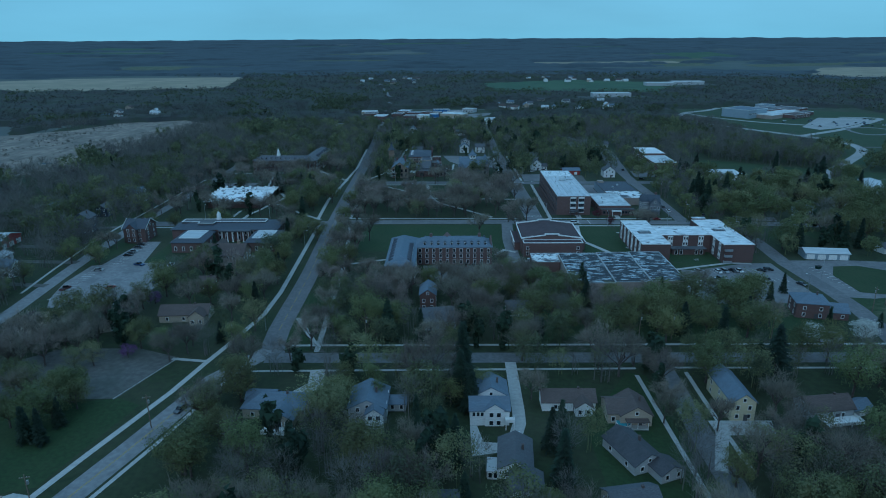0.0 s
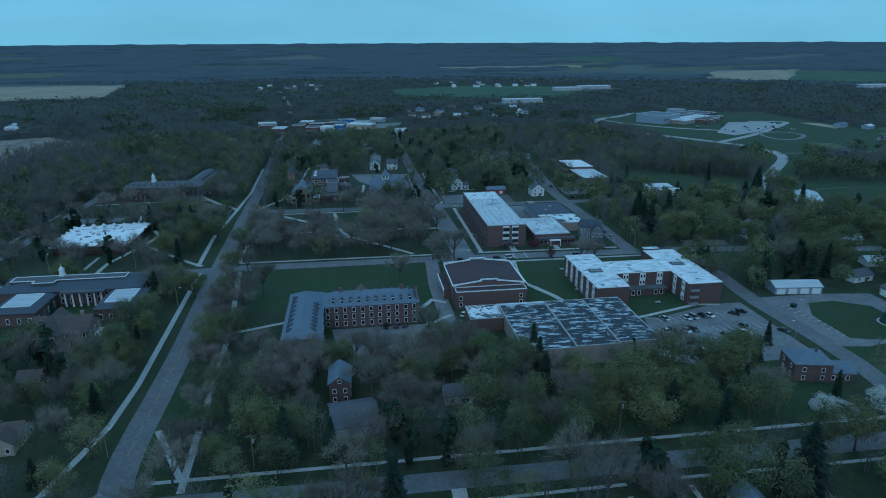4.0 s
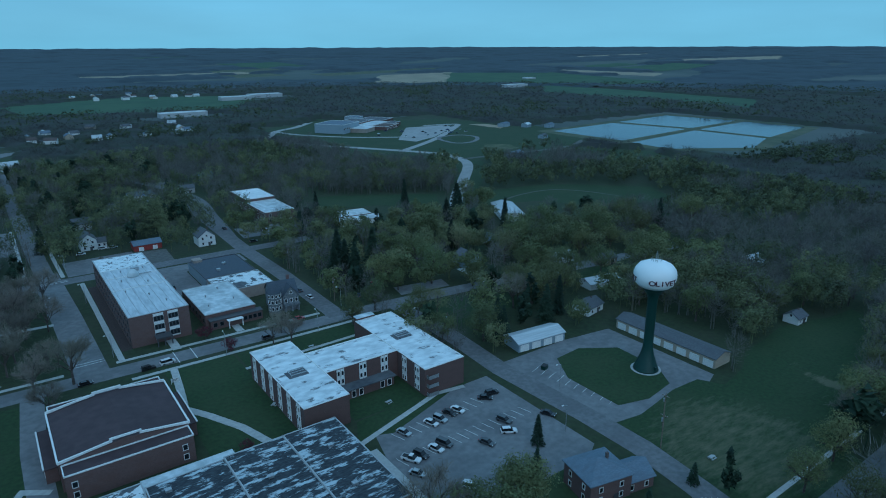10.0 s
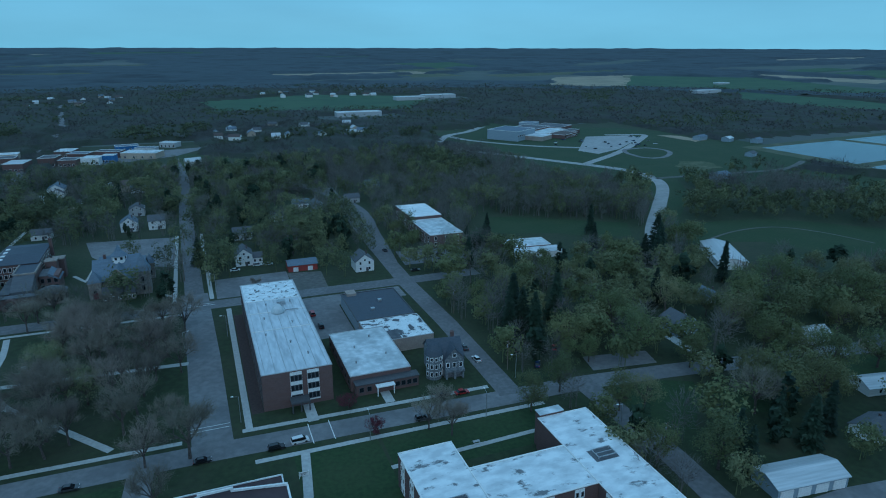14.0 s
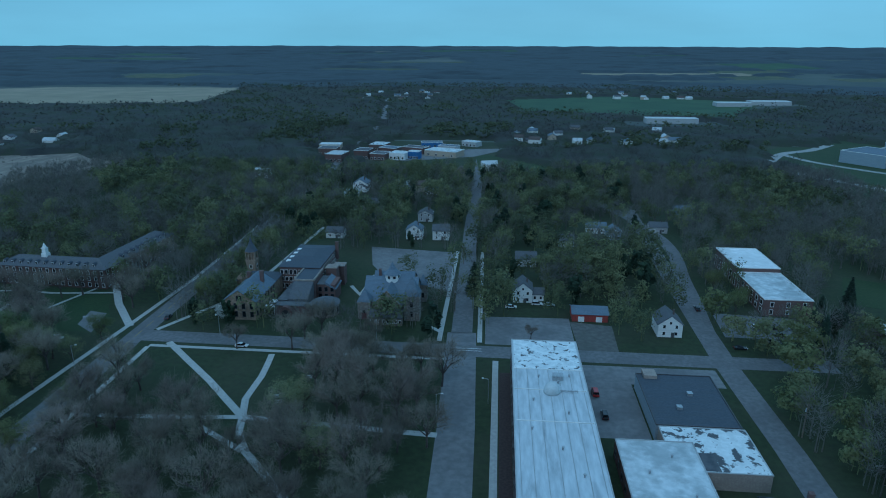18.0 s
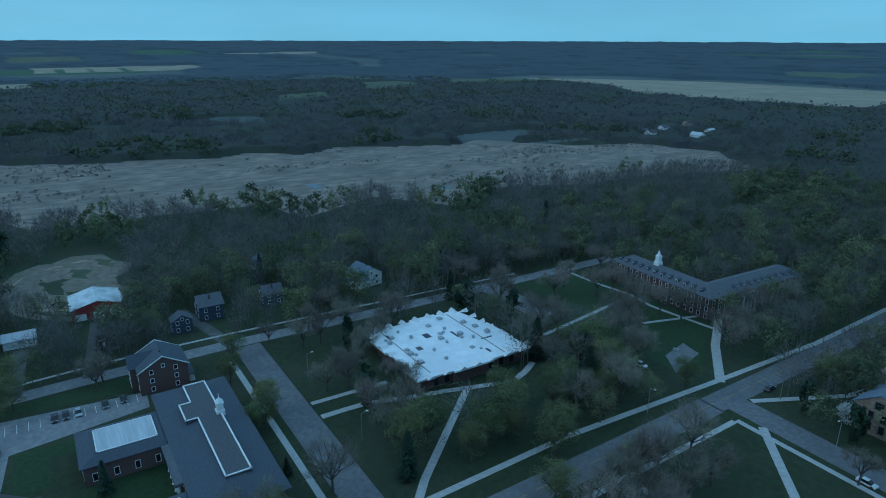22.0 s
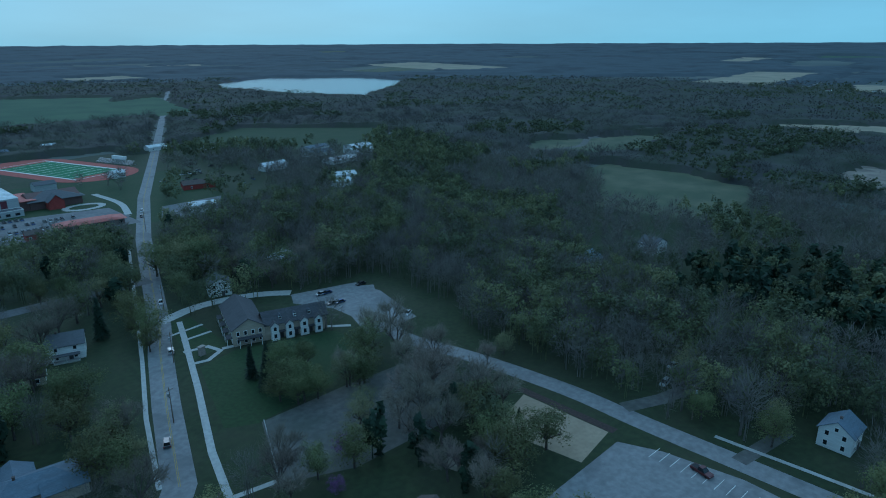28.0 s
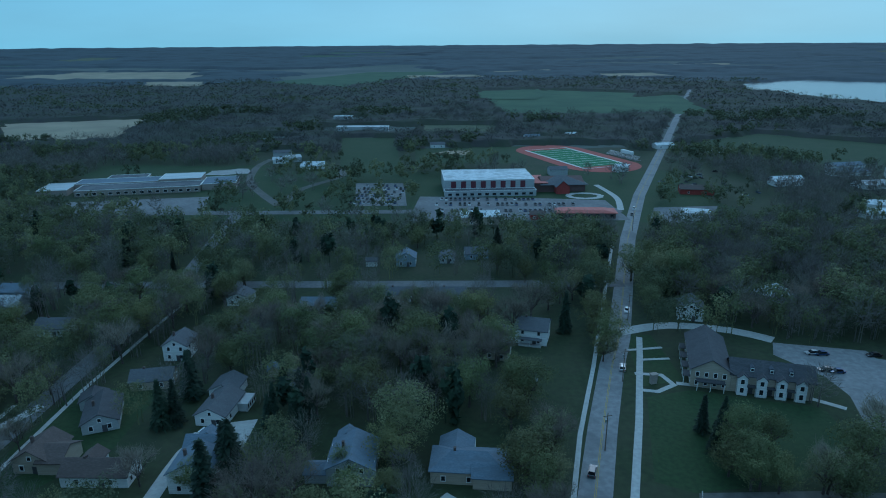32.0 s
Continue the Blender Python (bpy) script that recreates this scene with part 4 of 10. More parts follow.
path("quad_path_6", [(-4, 420), (-20, 430)], 1.8, z=0.116)
path("library_path_1", [(-118, 424), (-87, 390), (-78, 382)], 2.2, z=0.098)
path("library_path_2", [(-126.5, 379), (-126.2, 393), (-122.5, 405), (-120, 416), (-117, 426), (-114, 440), (-120, 452)], 2.2, True, z=0.102)
path("library_path_3", [(-134.8, 379), (-134.2, 404)], 1.8, z=0.094)
path("hall_path_1", [(36, 318), (30, 322), (25, 314)], 2.0, True, z=0.09)
path("hall_path_2", [(36, 305), (24, 296)], 2.0, z=0.094)
road("hall_drive", [(36, 372), (34, 340), (34, 300), (36, 280)], 6.5, 0.05, LOT, "worn asphalt drive beside the hall")
patch("lot_hall", [(-12, 298), (22, 298), (31, 296), (31, 272), (22, 272), (7, 267), (-10, 284)], 0.012, LOT, "patched asphalt yard behind the dormered hall", "pavement")
path("hall_path_3", [(-50, 300), (-28, 308)], 1.8, z=0.1)
path("aud_path", [(72, 340), (78, 330), (84, 318), (88, 305)], 2.6, z=0.094)
path("aud_path_2", [(77, 366), (75, 350), (72, 330)], 2.4, z=0.098)
path("dorm_path", [(106, 290), (140, 300.5), (150, 299)], 1.8, z=0.09)
path("dorm_path_2", [(97, 352), (150, 354)], 1.6, z=0.09)
path("annex_walk", [(106, 383), (106, 393)], 3.0, z=0.09)
path("sci_walk", [(82, 381), (82, 391)], 3.2, z=0.094)
path("church_walk", [(43, 500), (36, 506)], 1.8, z=0.09)
path("admin_path_1", [(-66, 492), (-52, 520), (-45, 560), (-40, 640)], 2.0, z=0.09)
path("admin_path_2", [(-2, 545), (4, 535), (6, 560)], 1.8, True, z=0.094)
path("residence_path_1", [(-78, 494), (-95, 515), (-112, 541)], 3.0, z=0.098)
path("residence_path_2", [(-161, 523.5), (-143.5, 526), (-131.6, 524), (-103, 527)], 1.6, True, z=0.09)
path("residence_path_3", [(-143.5, 526), (-137.3, 490), (-132, 456)], 1.8, z=0.094)
path("residence_path_4", [(-178, 523), (-161, 523.5)], 1.4, z=0.102)
path("residence_path_5", [(-121.7, 508), (-112, 541)], 1.5, z=0.106)
path("apartment_path_1", [(-115, 126), (-150, 134), (-158, 140)], 1.8, z=0.09)
path("apartment_path_2", [(-106, 104), (-118, 102)], 1.3, z=0.09)
path("apartment_path_3", [(-107, 111), (-118, 110)], 1.3, z=0.09)
path("apartment_path_4", [(-104, 120), (-112, 121), (-114, 127), (-108, 131), (-103, 130)], 1.6, True, z=0.09)
path("lot_path", [(-84, 200), (-97, 202)], 1.6, z=0.09)
path("corner_path", [(-48, 212), (-60, 236)], 1.8, z=0.09)
road("apartment_drive", [(-106, 90), (-125, 84), (-146, 88), (-158, 96)], 5.5, 0.05, CONCRETE, "pale concrete drive", True)
patch("forecourt", [(6.5, 146.5), (17.5, 149), (20, 154), (17, 157), (14, 152.5), (10, 153), (8.5, 161), (6.5, 161)], 0.05, CONCRETE, "pale concrete forecourt of the white house", "pavement")
road("house_drive_1", [(21.8, 199), (21.5, 178), (21, 162), (18.5, 153.5)], 3.8, 0.05, CONCRETE, "pale concrete house drive", True)
road("house_drive_2", [(-183.5, 239), (-196, 244), (-206, 246)], 5, 0.056, GRAVEL, "pale gravel drive")
road("house_drive_3", [(-183, 272), (-205, 275)], 4, 0.056, GRAVEL, "pale gravel drive")
road("shed_drive", [(-186, 304), (-221, 306)], 4.5, 0.056, GRAVEL, "pale gravel drive")
road("barn_drive", [(-187, 325), (-233, 331)], 5, 0.056, GRAVEL, "pale gravel drive")
road("house_drive_4", [(-188, 369), (-228, 360)], 4.5, 0.056, GRAVEL, "pale gravel drive")
road("dirt_track", [(-240, 325), (-252, 310), (-270, 303), (-300, 308), (-316, 322), (-300, 336)], 4, 0.07, SOIL, "pale looping dirt track", True)
road("house_drive_5", [(-44, 194), (-43, 184), (-48, 178)], 5, 0.05, CONCRETE, "pale concrete forecourt drive", True)
road("library_drive", [(-183, 480), (-158, 481), (-146, 481)], 11, 0.074, LOT, "pale asphalt drive with parked cars")
patch("mulch_bed", [(65.4, 391), (68.9, 391), (68.9, 470), (65.4, 470)], 0.012, MULCH, "dark mulch bed beside the long hall", clear=True)
road("patio_drive", [(71, 140), (78, 157)], 3.5, 0.056, CONCRETE, "short concrete drive")

# ---------------------------------------------------------------- campus buildings
def roof_unit(parent, x, y, z, w=1.6, d=1.2, h=1.0):
    ob = part("rooftop_unit", shared(("rooftop_unit", w, d, h), lambda: boxes((-w / 2, w / 2, -d / 2, d / 2, 0, h), (-w / 2 - 0.08, w / 2 + 0.08, -d / 2 - 0.08, d / 2 + 0.08, h, h + 0.1)), STEEL), STEEL, parent)
    ob.matrix_basis = pose(x, y, z)
    return ob


def vent(parent, x, y, z, r=0.25, h=0.7):
    ob = part("roof_vent", shared(("roof_vent", r, h), lambda: lathe([(r, 0), (r, h), (r * 1.5, h), (r * 1.5, h + 0.2), (0.02, h + 0.35)], 10), STEEL), STEEL, parent)
    ob.matrix_basis = pose(x, y, z)
    return ob


def long_hall():
    b = thing("long_hall", 79.5, 431, 0, "long three-storey brick hall with a pale ribbed flat roof", "building")
    w, d, h = 10.5, 39.8, 12.0
    flat_block(b, rect(-w, w, -d, d), h, BRICK, ROOF_RIB, SIDING_GREY, coping=0.2)
    part("roof_membrane", boxes((-w + 0.6, w - 0.6, 20, d - 0.6, h + 0.07, h + 0.12)), ROOF_FLAKE, b, "white flaking membrane at the far end")
    for y0, y1 in ((-39.2, -8.2), (-7.8, 19.8)):
        for k in range(7):
            part("roof_rib", shared(("roof_rib", y0), lambda: boxes((-0.05, 0.05, y0, y1, 0, 0.14)), SIDING_GREY), SIDING_GREY, b).matrix_basis = pose(-9.3 + k * 3.1, 0, h + 0.06)
    for y in (-8, 8, 20):
        part("roof_seam", boxes((-w + 0.4, w - 0.4, y - 0.12, y + 0.12, h + 0.07, h + 0.24)), TRIM, b)
    dome = part("roof_dome", lathe([(2.3, 0), (2.3, 0.6), (2.0, 1.7), (1.3, 2.6), (0.5, 3.1), (0.05, 3.2)], 20), ROOF_WHITE, b, "white roof dome", True)
    dome.matrix_basis = pose(0.3, 7, h + 0.06)
    part("hatch_rail", boxes((3, 7.5, 6.8, 7.2, h + 0.5, h + 0.8), (3, 3.15, 6.9, 7.1, h, h + 0.5), (7.3, 7.5, 6.9, 7.1, h, h + 0.5)), STEEL, b)
    for x, y in ((2.5, 12), (-5, 2), (4, -4), (-3, 15), (6, 16), (1, -20), (-6, -12), (5, -30), (-4, 30), (3, 33), (6, 26)):
        vent(b, x, y, h + 0.06)
    roof_unit(b, 2.5, 14.5, h + 0.06, 3, 2.2, 1.4)
    for x in (-0.5, 4.6):
        part("window_bay", boxes((x - 1.8, x + 1.8, -d - 0.25, -d - 0.004, 1.5, h - 0.4)), TRIM, b, "white panel bay with stacked windows")
        for z in (2.2, 5.5, 8.8):
            for k in (-1.15, 0, 1.15):
                window(b, x + k, -d - 0.254, z, 0, 0.85, 1.7, TRIM_DARK)
    part("porch_canopy", boxes((-2.8, 2.8, -d - 4.2, -d - 0.26, 3.0, 3.5), (-2.7, -2.3, -d - 4.1, -d - 3.7, 0, 3.0), (2.3, 2.7, -d - 4.1, -d - 3.7, 0, 3.0), (-0.2, 0.2, -d - 4.1, -d - 3.7, 0, 3.0)), TRIM_DARK, b, "dark arched entrance canopy")
    wall_windows(b, (-w, d), (-w, -d), (2.0, 5.4, 8.8), 16, 1.6, 1.8, TRIM_DARK)
    wall_windows(b, (w, -d), (w, d), (2.0, 5.4, 8.8), 14, 1.6, 1.8, TRIM_DARK)
    return b


def annex():
    b = thing("brick_annex", 106, 411, 0, "one-storey brick annex with patched white flat roofs", "building")
    flat_block(b, rect(-10, 10, -17.5, 16), 5.2, BRICK, ROOF_WHITE, SIDING_GREY, coping=0.25)
    part("front_wing", boxes((-9, 11.5, -21, -17.6, 0, 3.6)), BRICK, b)
    part("front_roof", boxes((-9.3, 11.8, -21.3, -17.6, 3.6, 3.9)), TRIM_DARK, b)
    part("entrance_canopy", boxes((-3, 3, -23.5, -21.32, 3.0, 3.3), (-2.8, -2.5, -23.3, -23.0, 0, 3), (2.5, 2.8, -23.3, -23.0, 0, 3)), TRIM, b)
    wall_windows(b, (3.5, -21), (11.2, -21), (1.2,), 4, 1.3, 1.5, TRIM_DARK)
    wall_windows(b, (-8.6, -21), (-3.6, -21), (1.2,), 2, 1.3, 1.5, TRIM_DARK)
    wall_windows(b, (-10, 16), (-10, -17.5), (1.6,), 7, 1.6, 1.6, TRIM_DARK)
    for x, y in ((-4, 2), (3, 9), (5, -6), (-6, -9)):
        vent(b, x, y, 5.25)
    w = thing("peeling_roof_wing", 120, 427, 0, "low block wing with peeling white roof coating", "building")
    flat_block(w, rect(-11, 12, -12, 7.5), 5.0, BRICK_TAN, ROOF_SCAB, SIDING_GREY, coping=0.2)
    part("roof_well", boxes((-6, 0, -11.5, -4, 5.07, 5.12)), ROOF_DARK, w)
    g = thing("dark_roof_block", 120, 450, 0, "low block building with a dark flat roof", "building")
    flat_block(g, rect(-11.5, 11.5, -15, 14), 5.0, SIDING_BLUE, SLATE, TRIM_DARK)
    part("stair_head", boxes((-9.5, -5.5, 11, 15.5, 0, 6.2)), BRICK_TAN, g)
    for x, y in ((2, 2), (-3, -6)):
        roof_unit(g, x, y, 5.07, 1.4, 1.4, 0.8)


def stone_mansion():
    b = thing("stone_mansion", 129, 398, -8, "grey fieldstone mansion with a round corner tower", "building")
    part("wall", gable_walls(11, 11, 7, 4.2, "x"), STONE_GREY, b)
    part("roof", slab_roof(11, 11, 7, 4.2, "x", 0.4), SLATE, b)
    part("front_gable", solid([(-1, -7, 0), (5.5, -7, 0), (5.5, 0, 0), (-1, 0, 0), (-1, -7, 6.6), (5.5, -7, 6.6), (5.5, 0, 6.6), (-1, 0, 6.6), (2.25, -7, 10.4), (2.25, 0, 10.4)],
                              [(3, 2, 1, 0), (0, 1, 5, 8, 4), (1, 2, 6, 5), (2, 3, 7, 9, 6), (3, 0, 4, 7), (4, 8, 9, 7), (5, 6, 9, 8)]), STONE_GREY, b)
    part("gable_roof", solid([(-1.4, -7.4, 6.4), (2.25, -7.4, 10.7), (5.9, -7.4, 6.4), (-1.4, 0, 6.4), (2.25, 0, 10.7), (5.9, 0, 6.4)], [(0, 1, 4, 3), (1, 2, 5, 4)]), SLATE, b)
    t = part("round_tower", lathe([(2.7, 0), (2.7, 8.6), (2.9, 8.7)], 20), STONE_GREY, b)
    t.matrix_basis = pose(-4.2, -5.2, 0)
    c = part("tower_roof", lathe([(3.2, 8.7), (2.6, 10.2), (1.2, 12.2), (0.1, 13.2), (0.05, 14.2)], 20), SLATE, b, "dark conical slate roof")
    c.matrix_basis = pose(-4.2, -5.2, 0)
    for k in range(5):
        a = radians(-150 + k * 32)
        for z in (1.4, 4.2, 6.9):
            window(b, -4.2 + 2.72 * math.cos(a), -5.2 + 2.72 * math.sin(a), z, math.degrees(a) + 90, 0.8, 1.4 if z < 6 else 1.1)
    wall_windows(b, (-1, -7), (5.5, -7), (3.8,), 3, 0.9, 1.5)
    window(b, 2.25, -7.003, 7.4, 0, 1.0, 1.1)
    part("porch_arches", boxes((-0.8, -0.2, -8.4, -7.02, 0, 2.6), (1.9, 2.6, -8.4, -7.02, 0, 2.6), (4.7, 5.3, -8.4, -7.02, 0, 2.6), (-1, 5.5, -8.5, -7.02, 2.6, 3.5)), STONE_GREY, b)
    wall_windows(b, (5.5, -5.5), (5.5, 5.5), (1.2, 4.4), 3, 0.9, 1.6)
    part("chimney", boxes((3, 4.2, 1.5, 2.7, 8, 12.5)), BRICK, b)


def dormitory():
    b = thing("dormitory", 124, 324, 0, "brick dormitory with weathered white roofs round a court", "building")
    h = 9.3
    W, E, L = rect(-27.5, -13.5, -22, 20.5), rect(12.3, 27.3, -23, 22), rect(-13.5, 12.3, -6.5, 9)
    flat_block(b, W, h, BRICK_DARK, ROOF_WORN, TRIM, coping=0.25)
    flat_block(b, E, h, BRICK_DARK, ROOF_WORN, TRIM, coping=0.25)
    flat_block(b, L, h - 0.05, BRICK_DARK, ROOF_WORN, None)
    part("coping", boxes((-13.4, 12.2, -6.6, -6.15, h - 0.05, h + 0.2)), TRIM, b)
    part("coping", boxes((-13.4, 12.2, 8.65, 9.1, h - 0.05, h + 0.2)), TRIM, b)
    part("stair_head", boxes((13, 20, 22, 24.5, 0, 10.2)), BRICK_DARK, b)
    part("stair_head_roof", boxes((12.8, 20.2, 21.8, 24.7, 10.2, 10.4)), ROOF_WHITE, b)

    def bays(p, q, n, margin):
        length = math.hypot(q[0] - p[0], q[1] - p[1])
        ux, uy = (q[0] - p[0]) / length, (q[1] - p[1]) / length
        rot = math.degrees(math.atan2(uy, ux))
        for k in range(n):
            s = margin + (length - 2 * margin) * k / (n - 1)
            x, y = p[0] + ux * s, p[1] + uy * s
            bay = part("window_bay", shared(("window_bay_dorm",), lambda: boxes((-1.3, -0.05, -0.12, -0.003, 0.6, h - 0.3), (0.05, 1.3, -0.12, -0.003, 0.6, h - 0.3)), TRIM), TRIM, b)
            bay.matrix_basis = pose(x, y, 0, 0, 0, rot)
            for z in (1.0, 4.0, 6.9):
                for o in (-0.68, 0.68):
                    window(b, x + ux * o + uy * 0.124, y + uy * o - ux * 0.124, z, rot, 0.75, 1.4)
    bays((-27.5, 20.5), (-27.5, -22), 6, 4)
    bays((12.3, -6.5), (12.3, -23), 2, 4.5)
    bays((-13.5, -6.5), (12.3, -6.5), 3, 5)
    bays((27.3, -23), (27.3, 22), 6, 4)
    bays((-13.5, -22), (-13.5, -6.5), 2, 4)
    part("lounge", boxes((-8, 8.5, -10.5, -6.52, 0, 3.0)), BRICK_DARK, b)
    part("lounge_roof", boxes((-8.6, 9.1, -11.1, -6.52, 3.0, 3.35)), ROOF_DARK, b)
    wall_windows(b, (-7.5, -10.5), (8, -10.5), (0.4,), 6, 1.2, 2.1, TRIM, skip=(2, 3))
    for k, z in enumerate((0.2, 3.2, 6.2)):
        part("balcony", boxes((12.8, 16.5, -24.4, -23.02, z, z + 0.2), (12.8, 16.5, -24.4, -24.3, z + 0.2, z + 1.2), (12.8, 12.9, -24.3, -23.02, z + 0.2, z + 1.2)), STEEL, b, "blue-grey stair balcony")
    for x, y in ((-20.5, -1.5), (19.8, 2.5)):
        part("roof_frame", boxes((x - 2.6, x + 2.6, y - 1.7, y - 1.5, h + 0.6, h + 0.8), (x - 2.6, x + 2.6, y + 1.5, y + 1.7, h + 0.6, h + 0.8), (x - 2.6, x - 2.4, y - 1.5, y + 1.5, h + 0.6, h + 0.8),
                                (x + 2.4, x + 2.6, y - 1.5, y + 1.5, h + 0.6, h + 0.8), (x - 2.5, x - 2.3, y - 1.6, y - 1.4, h, h + 0.6), (x + 2.3, x + 2.5, y + 1.4, y + 1.6, h, h + 0.6), (x - 2.3, x + 2.3, y - 0.1, y + 0.1, h + 0.6, h + 0.7)), STEEL, b, "steel frame left on the roof")
        part("roof_scar", boxes((x - 3.5, x + 3, y - 2.4, y + 2.2, h + 0.062, h + 0.075)), ROOF_DARK, b)


def auditorium():
    b = thing("auditorium", 54, 330, 0, "brick auditorium with a broad maroon roof and white copings", "building")
    part("wall", solid([(-15.5, -14, 0), (15.5, -14, 0), (15.5, 14.2, 0), (-15.5, 14.2, 0), (-15.5, -14, 8), (15.5, -14, 8), (15.5, 14.2, 8), (-15.5, 14.2, 8), (0, -14, 9.8), (0, 14.2, 9.8)],
                       [(3, 2, 1, 0), (0, 1, 5, 8, 4), (1, 2, 6, 5), (2, 3, 7, 9, 6), (3, 0, 4, 7), (4, 8, 9, 7), (5, 6, 9, 8)]), BRICK, b)
    part("roof", solid([(-15.4, -13.9, 8.06), (0, -13.9, 9.86), (15.4, -13.9, 8.06), (-15.4, 14.1, 8.06), (0, 14.1, 9.86), (15.4, 14.1, 8.06)], [(0, 1, 4, 3), (1, 2, 5, 4)]), ROOF_MAROON, b)
    for y in (-14.1, 13.8):
        part("gable_coping", solid([(-15.7, y, 8.0), (-9, y, 9.0), (-3.2, y, 9.7), (-3.2, y, 10.3), (3.2, y, 10.3), (3.2, y, 9.7), (9, y, 9.0), (15.7, y, 8.0), (15.7, y, 8.7), (9, y, 9.5), (3.8, y, 10.2), (3.8, y, 10.8), (-3.8, y, 10.8), (-3.8, y, 10.2), (-9, y, 9.5), (-15.7, y, 8.7),
                                   ] + [(x, y + 0.45, z) for x, z in ((-15.7, 8.0), (-9, 9.0), (-3.2, 9.7), (-3.2, 10.3), (3.2, 10.3), (3.2, 9.7), (9, 9.0), (15.7, 8.0), (15.7, 8.7), (9, 9.5), (3.8, 10.2), (3.8, 10.8), (-3.8, 10.8), (-3.8, 10.2), (-9, 9.5), (-15.7, 8.7))],
                                  [tuple(range(16))[::-1], tuple(range(16, 32))] + [(i, (i + 1) % 16, 16 + (i + 1) % 16, 16 + i) for i in range(16)]), TRIM, b, "white stepped gable coping")
    for s in (-1, 1):
        part("side_coping", boxes((min(s * 15.8, s * 15.35), max(s * 15.8, s * 15.35), -13.6, 13.7, 8.0, 8.4)), TRIM, b)
    flat_block(b, rect(-15, 15, 14.3, 19), 7.4, BRICK, ROOF_MAROON, TRIM)
    flat_block(b, rect(-15, 15, -19.5, -14.15), 7.4, BRICK, ROOF_MAROON, TRIM)
    for x in (-13, 12.6):
        for z in (1.2, 4.0):
            window(b, x, -19.53, z, 0, 1.1, 1.5)
    for s in (-1, 1):
        part("side_wing", boxes((s * 15.6 if s > 0 else -18.5, 18.5 if s > 0 else -15.6, -8, 12, 0, 4.0)), BRICK, b)
        part("side_roof", boxes((s * 15.6 if s > 0 else -18.8, 18.8 if s > 0 else -15.6, -8.3, 12.3, 4.0, 4.3)), ROOF_MAROON, b)
        part("side_coping", boxes((18.5 if s > 0 else -18.9, 18.9 if s > 0 else -18.5, -8.3, 12.3, 4.3, 4.6)), TRIM, b)
    wall_windows(b, (-18.5, 12), (-18.5, -8), (1.4,), 5, 1.2, 1.8)
    wall_windows(b, (18.5, -8), (18.5, 12), (1.4,), 5, 1.2, 1.8)


def old_gym():
    b = thing("old_gym", 74, 276, 0, "sprawling tan block gym with peeling flat roofs", "building")
    flat_block(b, [(-20, -19), (-1.5, -19), (-1.5, 20.5), (-20, 20.5)], 6.6, BRICK_TAN, ROOF_PEEL, SIDING_GREY, coping=0.2)
    flat_block(b, [(-1.5, -19), (14, -19), (14, 20.8), (-1.5, 20.8)], 7.0, BRICK_TAN, ROOF_PEEL, SIDING_GREY, coping=0.2)
    flat_block(b, [(14, -18.5), (29, -18.5), (29, 20.5), (14, 20.5)], 7.3, BRICK_TAN, ROOF_PEEL, SIDING_GREY, coping=0.2)
    flat_block(b, [(-33, 12), (-20.2, 12), (-20.2, 25), (-33, 25)], 5.2, BRICK, ROOF_SCAB, SIDING_GREY, coping=0.2)
    part("link", boxes((-20, 2, 20.9, 26, 0, 4.8)), BRICK, b)
    part("link_roof", boxes((-20.2, 2.2, 20.9, 26.2, 4.8, 5.0)), ROOF_WHITE, b)
    part("loading_slab", boxes((29.2, 36, -22, 10, 0, 0.25)), CONCRETE, b, "pale sloping concrete slab")
    part("loading_door", boxes((9.5, 12.5, -19.1, -19.0, 3.0, 5.2)), TRIM_DARK, b)
    for x, y in ((-12, 5), (-6, -4), (5, 6), (20, -8), (22, 9), (-16, 15)):
        roof_unit(b, x, y, 7.36, 1.3, 1.0, 0.6)


def dormer(parent, x, y, z, rot, w=1.3, h=1.3):
    def make():
        return solid([(-w / 2, -0.9, 0), (w / 2, -0.9, 0), (w / 2, 1.2, 0), (-w / 2, 1.2, 0), (-w / 2, -0.9, h), (w / 2, -0.9, h), (w / 2, 1.2, h), (-w / 2, 1.2, h), (0, -0.9, h + 0.6), (0, 1.2, h + 0.6)],
                     [(3, 2, 1, 0), (0, 1, 5, 8, 4), (1, 2, 6, 5), (2, 3, 7, 9, 6), (3, 0, 4, 7), (4, 8, 9, 7), (5, 6, 9, 8)])
    ob = part("dormer", shared(("dormer", w, h), make, SLATE), SLATE, parent, "slate-clad dormer with white window")
    part("dormer_frame", shared(("dormer_frame", w, h), lambda: boxes((-w / 2 + 0.1, w / 2 - 0.1, -0.94, -0.89, 0.05, h)), TRIM), TRIM, ob)
    ob.matrix_basis = pose(x, y, z, 0, 0, rot)
    g = part("dormer_pane", shared(("dormer_pane", w, h), lambda: boxes((-w / 2 + 0.2, w / 2 - 0.2, -0.97, -0.93, 0.25, h - 0.25)), PANE), PANE, ob)
    return g


